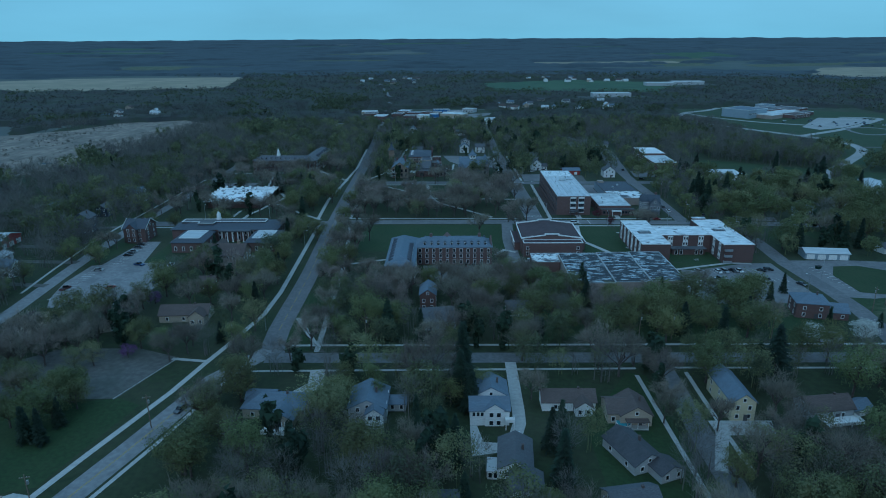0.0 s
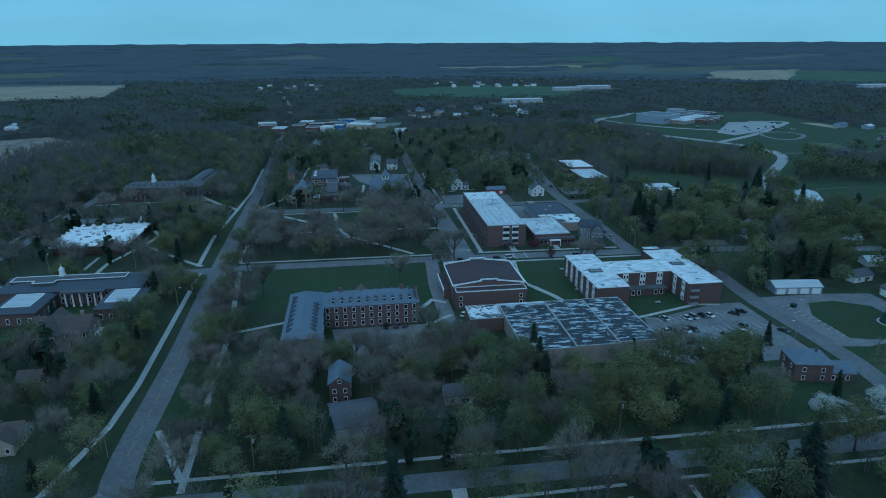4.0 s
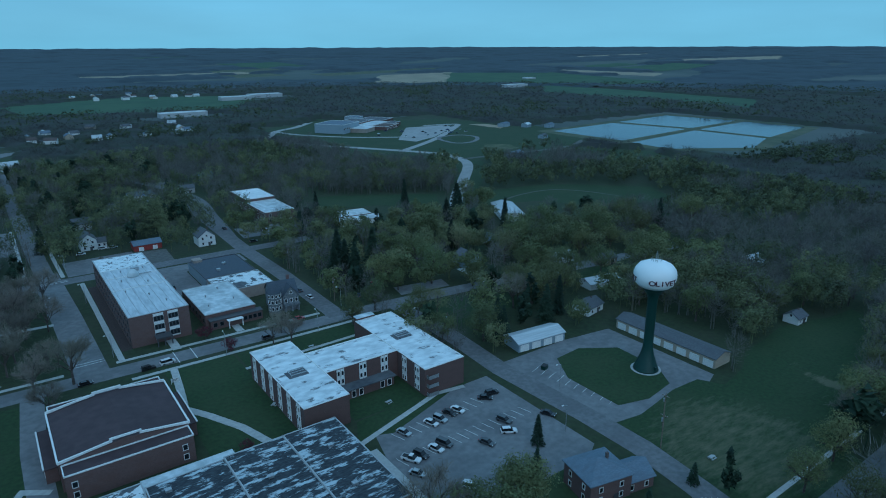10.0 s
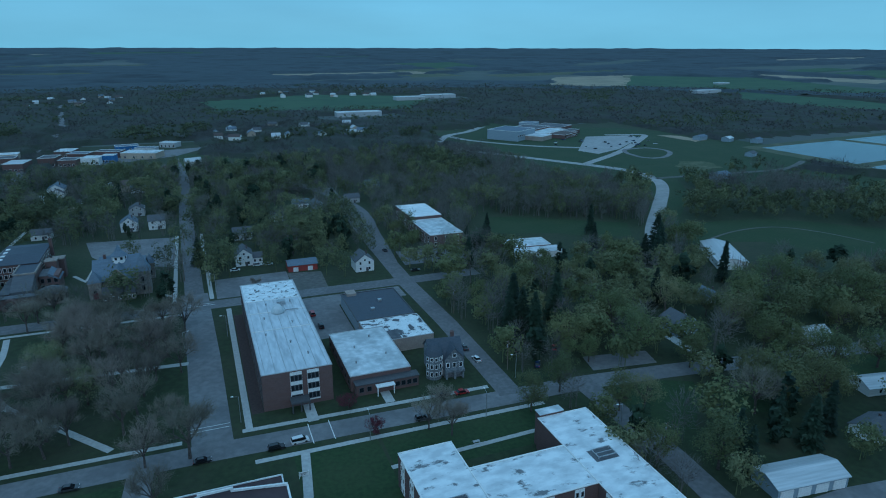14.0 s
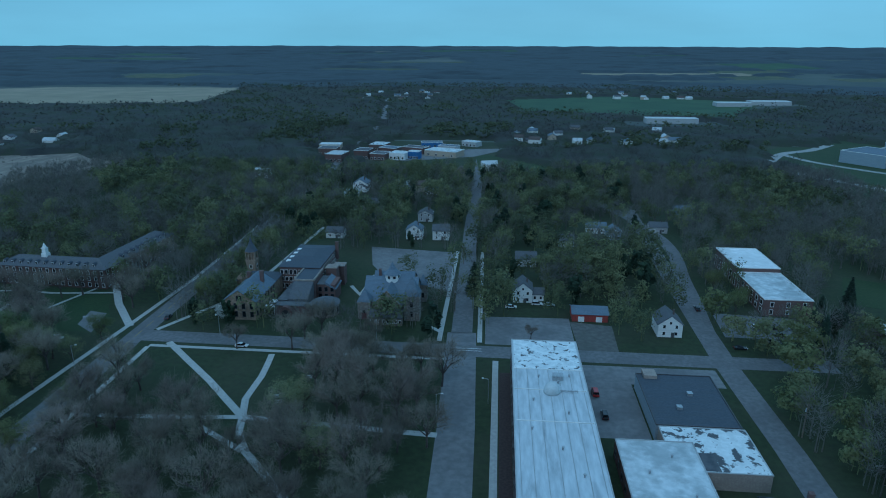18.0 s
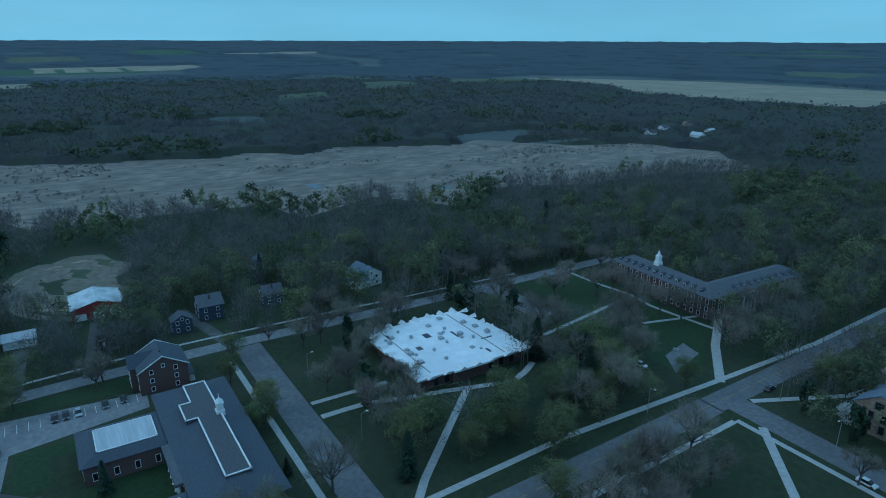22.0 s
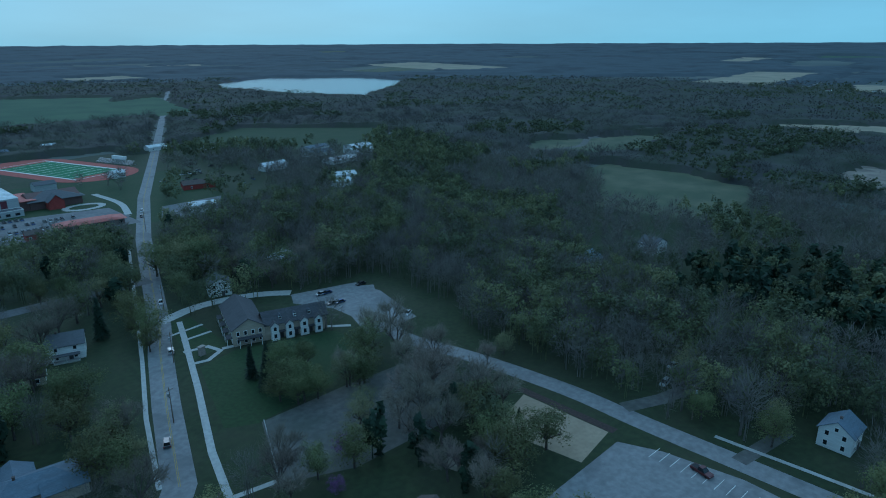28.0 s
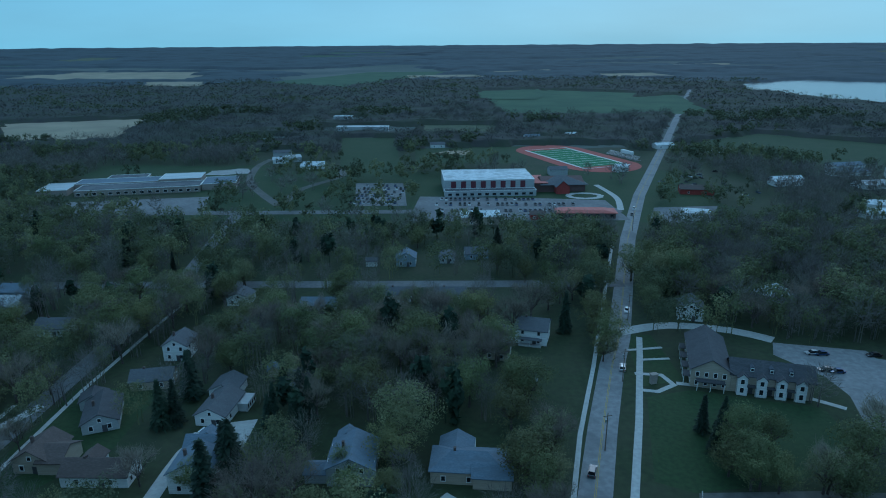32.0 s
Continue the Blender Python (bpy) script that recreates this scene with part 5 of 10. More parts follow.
def residence_hall():
    b = thing("residence_hall", 0, 300, 0, "L-shaped red brick hall with slate roof and small dormers", "building")
    e = 9.0
    part("wall", prism(rect(-15, 22, -1, 12), 0, e), BRICK, b)
    part("wall", prism(rect(-28, -15.05, -28, 14), 0, e), BRICK, b)
    r1 = part("roof", hip_roof(38, 13, 0, 4.0, 0.5), ROOF_BLUE, b)
    r1.matrix_basis = pose(3.0, 5.5, e)
    r2 = part("roof", hip_roof(13, 42, 0, 4.0, 0.5), ROOF_BLUE, b)
    r2.matrix_basis = pose(-21.5, -7, e + 0.01)
    part("cross_gable", solid([(-4, 12.1, 0), (4, 12.1, 0), (4, 5, 0), (-4, 5, 0), (-4, 12.1, 9.2), (4, 12.1, 9.2), (4, 5, 9.2), (-4, 5, 9.2), (0, 12.1, 13.2), (0, 5, 13.2)],
                              [(0, 1, 2, 3), (4, 8, 5, 1, 0), (2, 1, 5, 6), (3, 2, 6, 9, 7), (0, 3, 7, 4), (7, 9, 8, 4), (8, 9, 6, 5)]), BRICK, b)
    for k in range(10):
        dormer(b, -11 + k * 3.3, 1.2, e + 0.9, 0)
        if abs(-11 + k * 3.3) > 4.5:
            dormer(b, -11 + k * 3.3, 9.8, e + 0.9, 180)
    for k in range(8):
        dormer(b, -17.2, -24 + k * 3.2, e + 0.9, 90)
        dormer(b, -25.8, -24 + k * 4.2, e + 0.9, 270)
    wall_windows(b, (-15, -1), (22, -1), (1.0, 3.9, 6.7), 11, 1.1, 1.7)
    wall_windows(b, (22, -1), (22, 12), (1.0, 3.9, 6.7), 4, 1.1, 1.7)
    wall_windows(b, (22, 12), (-15, 12), (1.0, 3.9, 6.7), 11, 1.1, 1.7, skip=(4, 5, 6))
    wall_windows(b, (-15, -28), (-15, -1), (1.0, 3.9, 6.7), 8, 1.1, 1.7)
    wall_windows(b, (-28, 14), (-28, -28), (1.0, 3.9, 6.7), 12, 1.1, 1.7)
    wall_windows(b, (-28, -28), (-15.05, -28), (1.0, 3.9, 6.7), 3, 1.1, 1.7)
    part("end_gable", solid([(22.0, -0.6, 9.0), (22.0, 11.6, 9.0), (22.0, 5.5, 13.4), (21.4, -0.6, 9.0), (21.4, 11.6, 9.0), (21.4, 5.5, 13.4)], [(0, 1, 2), (5, 4, 3), (0, 3, 4, 1), (1, 4, 5, 2), (2, 5, 3, 0)]), BRICK, b)
    for x, y in ((-8, 5.5), (16, 5.5)):
        part("chimney", boxes((x - 0.7, x + 0.7, y - 0.6, y + 0.6, e + 2.5, e + 5.4)), BRICK, b)


def columned_hall():
    b = thing("columned_hall", -122, 347, 0, "low brick classroom hall with dark roof, white lines and a cupola", "building")
    e = 6.6
    part("wall", prism(rect(-30, 28, -8, 11), 0, e), BRICK, b)
    part("roof", hip_roof(58, 19, 0, 2.2, 0.8, 0.0), SLATE, b).matrix_basis = pose(-1, 1.5, e)
    outline = [(-27, -0.6), (-17, -0.6), (-17, -3.6), (-8, -3.6), (-8, -0.6), (20, -0.6), (20, 5.4), (-27, 5.4)]
    part("roof_deck", prism(outline, e + 1.4, e + 2.36), TRIM_DARK, b, "dark flat deck edged in white")
    part("roof_edge", parapet(outline, e + 2.36, 0.4, 0.2), TRIM, b)
    for x0, x1 in ((-22.5, -6), (16.5, 31.5)):
        part("wing", prism(rect(x0, x1, -28, -8.05), 0, 5.4), BRICK, b)
        cx, wd = (x0 + x1) / 2, x1 - x0
        part("wing_roof", hip_roof(wd, 21, 0, 1.3, 0.7, 0.72), SLATE, b).matrix_basis = pose(cx, -17.5, 5.4)
        part("wing_deck", boxes((cx - wd * 0.33, cx + wd * 0.33, -24.5, -10.5, 6.6, 6.9)), ROOF_METAL, b, "pale flat deck")
        part("deck_edge", parapet(rect(cx - wd * 0.33, cx + wd * 0.33, -24.5, -10.5), 6.9, 0.3, 0.15), TRIM, b)
        wall_windows(b, (x0, -28), (x1, -28), (1.2,), 4, 1.0, 2.0)
        wall_windows(b, (x0, -9), (x0, -28), (1.2,), 4, 1.0, 2.0)
        wall_windows(b, (x1, -28), (x1, -9), (1.2,), 4, 1.0, 2.0)
    for k in range(6):
        part("column", shared(("column",), lambda: lathe([(0.5, 0), (0.5, 0.3), (0.36, 0.4), (0.3, 5.6), (0.45, 5.7), (0.45, 6.0)], 12), TRIM), TRIM, b).matrix_basis = pose(-2 + k * 2.9, -9.6, 0)
    part("portico_roof", boxes((-3.5, 14, -10.6, -8.02, 6.0, 6.8)), SHINGLE, b)
    wall_windows(b, (-5.5, -8), (16, -8), (1.2, 4.0), 6, 1.1, 1.9)
    wall_windows(b, (28, 11), (-30, 11), (1.2, 4.0), 14, 1.1, 1.8)
    wall_windows(b, (-30, 11), (-30, -8), (1.2, 4.0), 4, 1.1, 1.8)
    wall_windows(b, (28, -8), (28, 11), (1.2, 4.0), 4, 1.1, 1.8)
    c = part("cupola", boxes((-1.1, 1.1, -1.1, 1.1, 0, 1.6), (-0.85, 0.85, -0.85, 0.85, 1.6, 3.6), (-1.05, 1.05, -1.05, 1.05, 3.6, 3.85)), TRIM, b, "white wooden cupola")
    c.matrix_basis = pose(-8, 5.2, e + 1.6)
    part("cupola_roof", lathe([(0.95, 3.85), (0.7, 4.5), (0.15, 5.1), (0.05, 6.3)], 12), TRIM, c)


def white_roof_library():
    b = thing("low_library", -141, 429.5, 0, "low wide building with a bright white flat roof and serrated eaves", "building")
    pts = [(-19, -19), (-13, -19), (-13, -20), (-2, -20), (-2, -19), (10, -19), (10, -20), (19.5, -20), (19.5, -8), (20.5, -8), (20.5, 6), (19.5, 6), (19.5, 21),
           (8, 20), (8, 21), (-4, 20), (-4, 19), (-12, 18), (-19.5, 16), (-19.5, 8), (-20.5, 8), (-20.5, -2), (-19, -2)]
    pts = [(x, y * 1.07) for x, y in pts]
    part("wall", prism([(x * 0.9, y * 0.9) for x, y in pts], 0, 4.6), BRICK_DARK, b)
    part("roof", prism(pts, 4.6, 5.2), material("bright_white_roof", (0.70, 0.72, 0.72), (0.82, 0.84, 0.84), 0.3, 0.6, (0.6, 0.62, 0.63), 0.06, 0.5), b, "bright white membrane roof")
    rng = random.Random(14)
    for k in range(26):
        w = rng.choice((0.7, 0.9, 1.3, 1.6))
        roof_unit(b, rng.uniform(-16, 16), rng.uniform(-18, 19), 5.2, w, w, rng.choice((0.4, 0.6, 0.9)))
    for x, y, w, d in ((-6, -3, 3.4, 2.4), (-2, 6, 5.0, 0.9), (1, -10, 2.6, 2.0), (6, 14, 0.8, 4.5), (-12, -15, 3.0, 1.2), (10, -15, 1.4, 3.2), (14, 9, 2.8, 1.0)):
        part("roof_patch", boxes((x - w / 2, x + w / 2, y - d / 2, y + d / 2, 5.204, 5.24)), ROOF_DARK, b, "dark patch of bare roofing")
    for k in range(7):
        for x, y, rot in ((-17 + k * 5.6, -20.6, 0), (20.2, -17 + k * 5.8, 90), (-17 + k * 5.6, 20.4, 180), (-19.6, -16 + k * 5.4, 270)):
            part("roof_fin", shared(("roof_fin",), lambda: solid([(-1.5, -0.6, 0), (1.5, -0.6, 0), (0.4, 2.6, 0), (-0.4, 2.6, 0), (0, -0.9, 1.1), (0, 1.8, 0.5)], [(3, 2, 1, 0), (0, 1, 4), (1, 2, 5, 4), (2, 3, 5), (3, 0, 4, 5)]), TRIM), TRIM, b, "white folded roof fin").matrix_basis = pose(x, y, 5.2, 0, 0, rot)
    part("roof_drain", boxes((-18, 18, 12.4, 12.9, 5.204, 5.23)), BRICK_TAN, b, "stained gutter strip")
    part("roof_drain", boxes((-16, 17, -15.6, -15.2, 5.204, 5.23)), BRICK_TAN, b, "stained gutter strip")
    wall_windows(b, (-17, -18), (17, -18), (0.6,), 9, 1.8, 2.6, TRIM_DARK)
    wall_windows(b, (17.6, -16), (17.6, 18), (0.6,), 8, 1.8, 2.6, TRIM_DARK)


def ivy_hall():
    b = thing("ivy_hall", -136, 540, -3, "three-storey brick residence hall with dormers and a white cupola", "building")
    e = 9.0
    part("wall", prism(rect(-26, 27, -8, 5), 0, e), BRICK_DARK, b)
    part("wall", prism(rect(14, 27, 5.05, 50), 0, e), BRICK_DARK, b)
    part("roof", hip_roof(53, 13, 0, 3.4, 0.5), SHINGLE, b).matrix_basis = pose(0.5, -1.5, e)
    part("roof", hip_roof(13, 58, 0, 3.4, 0.5), SHINGLE, b).matrix_basis = pose(20.5, 21, e + 0.01)
    for k in range(12):
        dormer(b, -23 + k * 4, -5.8, e + 0.8, 0)
    for k in range(9):
        dormer(b, 24.8, 8 + k * 4.4, e + 0.8, 90)
    wall_windows(b, (-26, -8), (27, -8), (1.0, 3.9, 6.7), 16, 1.1, 1.7)
    wall_windows(b, (27, -8), (27, 50), (1.0, 3.9, 6.7), 16, 1.1, 1.7)
    for k in range(4):
        part("column", shared(("column_tall",), lambda: lathe([(0.5, 0), (0.38, 0.4), (0.32, 7.2), (0.5, 7.4)], 12), TRIM), TRIM, b).matrix_basis = pose(28.6, 10 + k * 2.4, 0)
    part("portico_roof", boxes((27.02, 29.4, 9, 18.2, 7.4, 8.3)), TRIM, b)
    c = part("cupola", boxes((-1.3, 1.3, -1.3, 1.3, 0, 2.0), (-0.9, 0.9, -0.9, 0.9, 2.0, 4.2), (-1.1, 1.1, -1.1, 1.1, 4.2, 4.5)), TRIM, b, "white wooden cupola")
    c.matrix_basis = pose(-6, -1.5, e + 2.6)
    part("cupola_roof", lathe([(1.0, 4.5), (0.6, 5.4), (0.05, 6.8)], 12), TRIM, c)


def old_main():
    b = thing("old_main", -20, 545, 0, "brick and sandstone college hall with slate roofs and a spire", "building")
    # sandstone wing with its steep hipped roof
    part("wing_wall", gable_walls(13, 23, 8, 4.5, "y"), SANDSTONE, b).matrix_basis = pose(-17.5, -29.5, 0)
    part("wing_roof", slab_roof(13, 23, 8, 4.5, "y", 0.5), ROOF_BLUE, b).matrix_basis = pose(-17.5, -29.5, 0)
    part("link_wall", prism(rect(-28, -11, -17.95, -6), 0, 7.6), SANDSTONE, b)
    part("link_roof", hip_roof(17, 12, 7.6, 2.6, 0.4), SLATE, b).matrix_basis = pose(-19.5, -12, 0)
    part("stair_turret", lathe([(2.6, 0), (2.6, 8.4), (2.9, 8.6), (0.1, 11.2)], 12), SANDSTONE, b).matrix_basis = pose(-25.5, -16, 0)
    wall_windows(b, (-24, -41), (-11, -41), (1.4, 4.8), 4, 1.2, 2.2, TRIM_DARK)
    window(b, -17.5, -41.003, 8.2, 0, 2.0, 2.0, TRIM_DARK)
    wall_windows(b, (-11, -41), (-11, -18), (1.4, 4.8), 7, 1.1, 2.0, TRIM_DARK)
    wall_windows(b, (-24, -18), (-24, -41), (1.4, 4.8), 6, 1.1, 2.0, TRIM_DARK)
    # rear block
    part("rear_wall", prism(rect(-12, 6, -7.95, 24), 0, 11), BRICK, b)
    part("rear_roof", hip_roof(18, 32, 11, 2.0, 0.5, 0.35), SLATE, b).matrix_basis = pose(-3, 8, 0)
    for k in range(4):
        part("skylight", boxes((-10.6, -8.4, -3 + k * 5.5, -1 + k * 5.5, 11.2, 12.3)), TRIM, b, "white boxed skylight")
    wall_windows(b, (-12, -7.95), (-2, -7.95), (1.4, 4.6, 7.8), 5, 1.2, 1.9)
    wall_windows(b, (6, -7.95), (6, 24), (1.4, 4.6, 7.8), 9, 1.2, 1.9)
    wall_windows(b, (-12, 24), (-12, -7.95), (1.4, 4.6, 7.8), 9, 1.2, 1.9)
    # stepped middle with its flat deck and long sloping roof
    part("deck_wall", prism(rect(-1, 7.5, -22, -8), 0, 10.2), BRICK, b)
    part("deck", boxes((-0.6, 7.1, -21.6, -8, 10.2, 10.6)), SLATE, b, "dark flat deck")
    part("deck_edge", boxes((-1.2, -0.6, -22, -8, 10.1, 11.0), (7.1, 7.7, -22, -8, 10.1, 11.0), (-0.6, 7.1, -22.2, -21.6, 10.1, 10.8)), STONE, b)
    part("sloping_roof", solid([(-0.8, -22.05, 0), (7.3, -22.05, 0), (7.3, -32, 0), (-0.8, -32, 0), (-0.8, -22.05, 10.1), (7.3, -22.05, 10.1), (7.3, -32, 6.0), (-0.8, -32, 6.0)],
                               [(0, 1, 2, 3), (4, 7, 6, 5), (0, 4, 5, 1), (1, 5, 6, 2), (2, 6, 7, 3), (3, 7, 4, 0)]), SHINGLE, b)
    part("west_aisle", prism(rect(-5, -1.05, -32, -9), 0, 5.2), BRICK, b)
    part("west_aisle_roof", boxes((-5.3, -1.05, -32.3, -9, 5.2, 5.5)), ROOF_DARK, b)
    part("front_hall", prism(rect(-5, 10, -36, -32.05), 0, 4.6), BRICK, b)
    part("front_hall_roof", boxes((-5.3, 10.3, -36.3, -32.05, 4.6, 4.95)), ROOF_DARK, b)
    part("arched_entrance", solid([(2.6 * math.cos(a * math.pi / 8), y, 2.2 + 2.8 * math.sin(a * math.pi / 8)) for y in (-38.2, -36.02) for a in range(9)] + [(-2.6, -38.2, 0), (2.6, -38.2, 0), (-2.6, -36.02, 0), (2.6, -36.02, 0)],
                                  [(18, 19, 0, 1, 2, 3, 4, 5, 6, 7, 8), (20, 17, 16, 15, 14, 13, 12, 11, 10, 9, 21), (18, 8, 17, 20), (19, 21, 9, 0)] + [(k, k + 9, k + 10, k + 1) for k in range(8)]), BRICK, b, "round-arched brick entrance")
    # Flat black disc paints the shade of the archway; the brick behind is solid.
    part("entrance_opening", lathe([(1.7, 0), (1.7, 0.1)], 16), BLACK, b).matrix_basis = pose(0, -38.21, 2.1, 90)
    part("east_aisle", prism(rect(7.75, 15.5, -19, -9), 0, 7.6), BRICK, b)
    part("east_aisle_roof", boxes((7.75, 11.5, -19.2, -8.8, 7.6, 7.95)), ROOF_DARK, b)
    part("east_lean_roof", solid([(11.5, -19.3, 7.6), (16, -19.3, 5.4), (16, -8.7, 5.4), (11.5, -8.7, 7.6), (11.5, -19.3, 9.0), (16, -19.3, 5.8), (16, -8.7, 5.8), (11.5, -8.7, 9.0)],
                                 [(3, 2, 1, 0), (4, 5, 6, 7), (0, 1, 5, 4), (1, 2, 6, 5), (2, 3, 7, 6), (3, 0, 4, 7)]), ROOF_BLUE, b)
    wall_windows(b, (7.75, -19), (15.5, -19), (1.6, 4.6), 3, 1.3, 1.8, TRIM_DARK)
    for x, y, h in ((10.5, -3, 10.0), (12.5, 3, 9.0)):
        part("brick_tower", boxes((x - 2.4, x + 2.4, y - 2.4, y + 2.4, 0, h)), BRICK, b)
        part("tower_cap", boxes((x - 2.6, x + 2.6, y - 2.6, y + 2.6, h, h + 0.4), (x - 1.8, x + 1.8, y - 1.8, y + 1.8, h + 0.4, h + 0.5)), STONE, b)
    part("apse", lathe([(5.4, 0), (5.4, 4.6), (5.9, 4.8)], 24), STONE, b).matrix_basis = pose(14.5, -31, 0)
    part("apse_roof", lathe([(6.1, 4.8), (3.5, 6.0), (0.1, 6.8)], 24), SHINGLE, b).matrix_basis = pose(14.5, -31, 0)
    for k in range(5):
        a = radians(-110 + k * 32)
        window(b, 14.5 + 5.41 * math.cos(a), -31 + 5.41 * math.sin(a), 1.2, math.degrees(a) + 90, 1.0, 2.2, TRIM_DARK)
    for x, y in ((-10, -35), (-9.5, -30)):
        part("glass_canopy", boxes((x, x + 4.4, y, y + 3.8, 3.0, 3.2), (x + 0.1, x + 0.25, y + 0.1, y + 0.25, 0, 3.0), (x + 4.1, x + 4.25, y + 0.1, y + 0.25, 0, 3.0)), TRIM, b, "pale glazed canopy")
    t = part("spire_tower", boxes((-2.1, 2.1, -2.1, 2.1, 0, 11.5), (-2.4, 2.4, -2.4, 2.4, 11.5, 12.0), (-1.5, 1.5, -1.5, 1.5, 12, 15.4), (-2.3, 2.3, -2.3, 2.3, 15.4, 15.8)), SANDSTONE, b)
    t.matrix_basis = pose(-27, -1, 0)
    for x in (-1.9, -0.65, 0.65, 1.9):
        for y in (-1.9, 1.9):
            part("belfry_post", shared(("belfry_post",), lambda: boxes((-0.22, 0.22, -0.22, 0.22, 12, 15.4)), SANDSTONE), SANDSTONE, t).matrix_basis = pose(x, y, 0)
    part("spire", lathe([(3.0, 15.8), (2.0, 17.2), (0.7, 20), (0.06, 22.4)], 8), SLATE, t, "pointed slate spire")
    for z in (4, 8):
        window(t, 0, -2.103, z, 0, 1.0, 1.6)
        window(t, 2.103, 0, z, 90, 1.0, 1.6)
    for x, y, z in ((-14, -24, 14.6), (-21, -20, 12.5), (7, 20, 14.4)):
        part("chimney", boxes((x - 0.7, x + 0.7, y - 0.7, y + 0.7, 6, z), (x - 0.85, x + 0.85, y - 0.85, y + 0.85, z, z + 0.2)), BRICK, b)


def stone_church():
    b = thing("stone_church", 21, 530, 0, "rough stone church with blue-grey cross-gabled roofs and corner towers", "building")
    part("wall", gable_walls(21, 19, 6.5, 7, "x"), STONE, b).matrix_basis = pose(0, -7.5, 0)
    part("roof", slab_roof(21, 19, 6.5, 7, "x", 0.5), ROOF_BLUE, b).matrix_basis = pose(0, -7.5, 0)
    part("front_gable", gable_walls(11, 15.5, 6.5, 6, "y"), STONE, b).matrix_basis = pose(0, -14.8, 0)
    part("front_roof", slab_roof(11, 15.5, 6.5, 6, "y", 0.4), ROOF_BLUE, b).matrix_basis = pose(0, -14.8, 0)
    part("gable_coping", solid([(-5.9, -22.95, 6.0), (0, -22.95, 12.6), (5.9, -22.95, 6.0), (5.9, -22.95, 6.7), (0, -22.95, 13.3), (-5.9, -22.95, 6.7), (-5.9, -22.5, 6.0), (0, -22.5, 12.6), (5.9, -22.5, 6.0), (5.9, -22.5, 6.7), (0, -22.5, 13.3), (-5.9, -22.5, 6.7)],
                               [(0, 1, 4, 5), (1, 2, 3, 4), (5, 4, 10, 11), (4, 3, 9, 10), (7, 6, 11, 10), (8, 7, 10, 9), (0, 6, 7, 1), (1, 7, 8, 2)]), SANDSTONE, b)
    part("rear_hall", gable_walls(17, 13, 6, 4, "x"), STONE, b).matrix_basis = pose(-1.5, 8.6, 0)
    part("rear_hall_roof", slab_roof(17, 13, 6, 4, "x", 0.4), ROOF_BLUE, b).matrix_basis = pose(-1.5, 8.6, 0)
    lan = part("lantern", lathe([(3.1, 11), (3.1, 15.0)], 8), TRIM, b, "white windowed lantern")
    lan.matrix_basis = pose(0, -7.5, 0)
    for k in range(8):
        window(lan, 2.88 * math.cos(radians(22.5 + 45 * k)), 2.88 * math.sin(radians(22.5 + 45 * k)), 13.4, 112.5 + 45 * k, 1.1, 1.2)
    part("lantern_roof", lathe([(3.8, 15.0), (1.6, 17.0), (0.08, 20.0)], 8), ROOF_BLUE, b).matrix_basis = pose(0, -7.5, 0)
    for x, y, r, h, p in ((9.5, -18, 3.1, 10.5, 7.5), (-9.6, -18.6, 2.5, 7.4, 5.0), (11.6, 1.0, 1.7, 7.6, 4.5), (-9.2, 2.0, 1.6, 7.0, 4.0)):
        part("corner_tower", boxes((x - r, x + r, y - r, y + r, 0, h), (x - r - 0.15, x + r + 0.15, y - r - 0.15, y + r + 0.15, h - 0.5, h)), STONE, b)
        part("tower_roof", solid([(x - r - 0.3, y - r - 0.3, h), (x + r + 0.3, y - r - 0.3, h), (x + r + 0.3, y + r + 0.3, h), (x - r - 0.3, y + r + 0.3, h), (x, y, h + p)],
                                 [(3, 2, 1, 0), (0, 1, 4), (1, 2, 4), (2, 3, 4), (3, 0, 4)]), ROOF_BLUE, b)
        for z in (2, 6) if h > 8 else (2,):
            window(b, x, y - r - 0.003, z, 0, 0.9, 2.0, TRIM_DARK)
    part("church_door", boxes((-10.6, -8.6, -21.25, -21.12, 0, 2.8)), MAROON_PANEL, b, "dark red door")
    part("porch", boxes((-6.4, 6.3, -26, -22.6, 0, 3.2)), STONE, b)
    part("porch_roof", solid([(-6.7, -26.4, 3.0), (6.6, -26.4, 3.0), (6.6, -22.6, 5.4), (-6.7, -22.6, 5.4), (-6.7, -26.4, 3.3), (6.6, -26.4, 3.3), (6.6, -22.6, 5.7), (-6.7, -22.6, 5.7)],
                             [(3, 2, 1, 0), (4, 5, 6, 7), (0, 1, 5, 4), (1, 2, 6, 5), (2, 3, 7, 6), (3, 0, 4, 7)]), TRIM_DARK, b, "dark lean-to roof")
    wall_windows(b, (-6.4, -26), (6.3, -26), (1.0,), 8, 0.8, 1.2)
    part("rose_window", lathe([(1.9, 0), (1.9, 0.12)], 20), PANE, b).matrix_basis = pose(0, -22.56, 7.6, 90)
    part("rose_ring", lathe([(1.95, 0), (2.3, 0), (2.3, 0.2), (1.95, 0.2), (1.95, 0.02)], 20), SANDSTONE, b).matrix_basis = pose(0, -22.56, 7.6, 90)
    wall_windows(b, (10.5, -15), (10.5, 2), (2.0,), 4, 1.2, 3.0, TRIM_DARK)
    wall_windows(b, (-10.5, 2), (-10.5, -15), (2.0,), 4, 1.2, 3.0, TRIM_DARK)
    part("chimney", boxes((-8.2, -7.0, 5, 6.2, 6, 12)), BRICK, b)


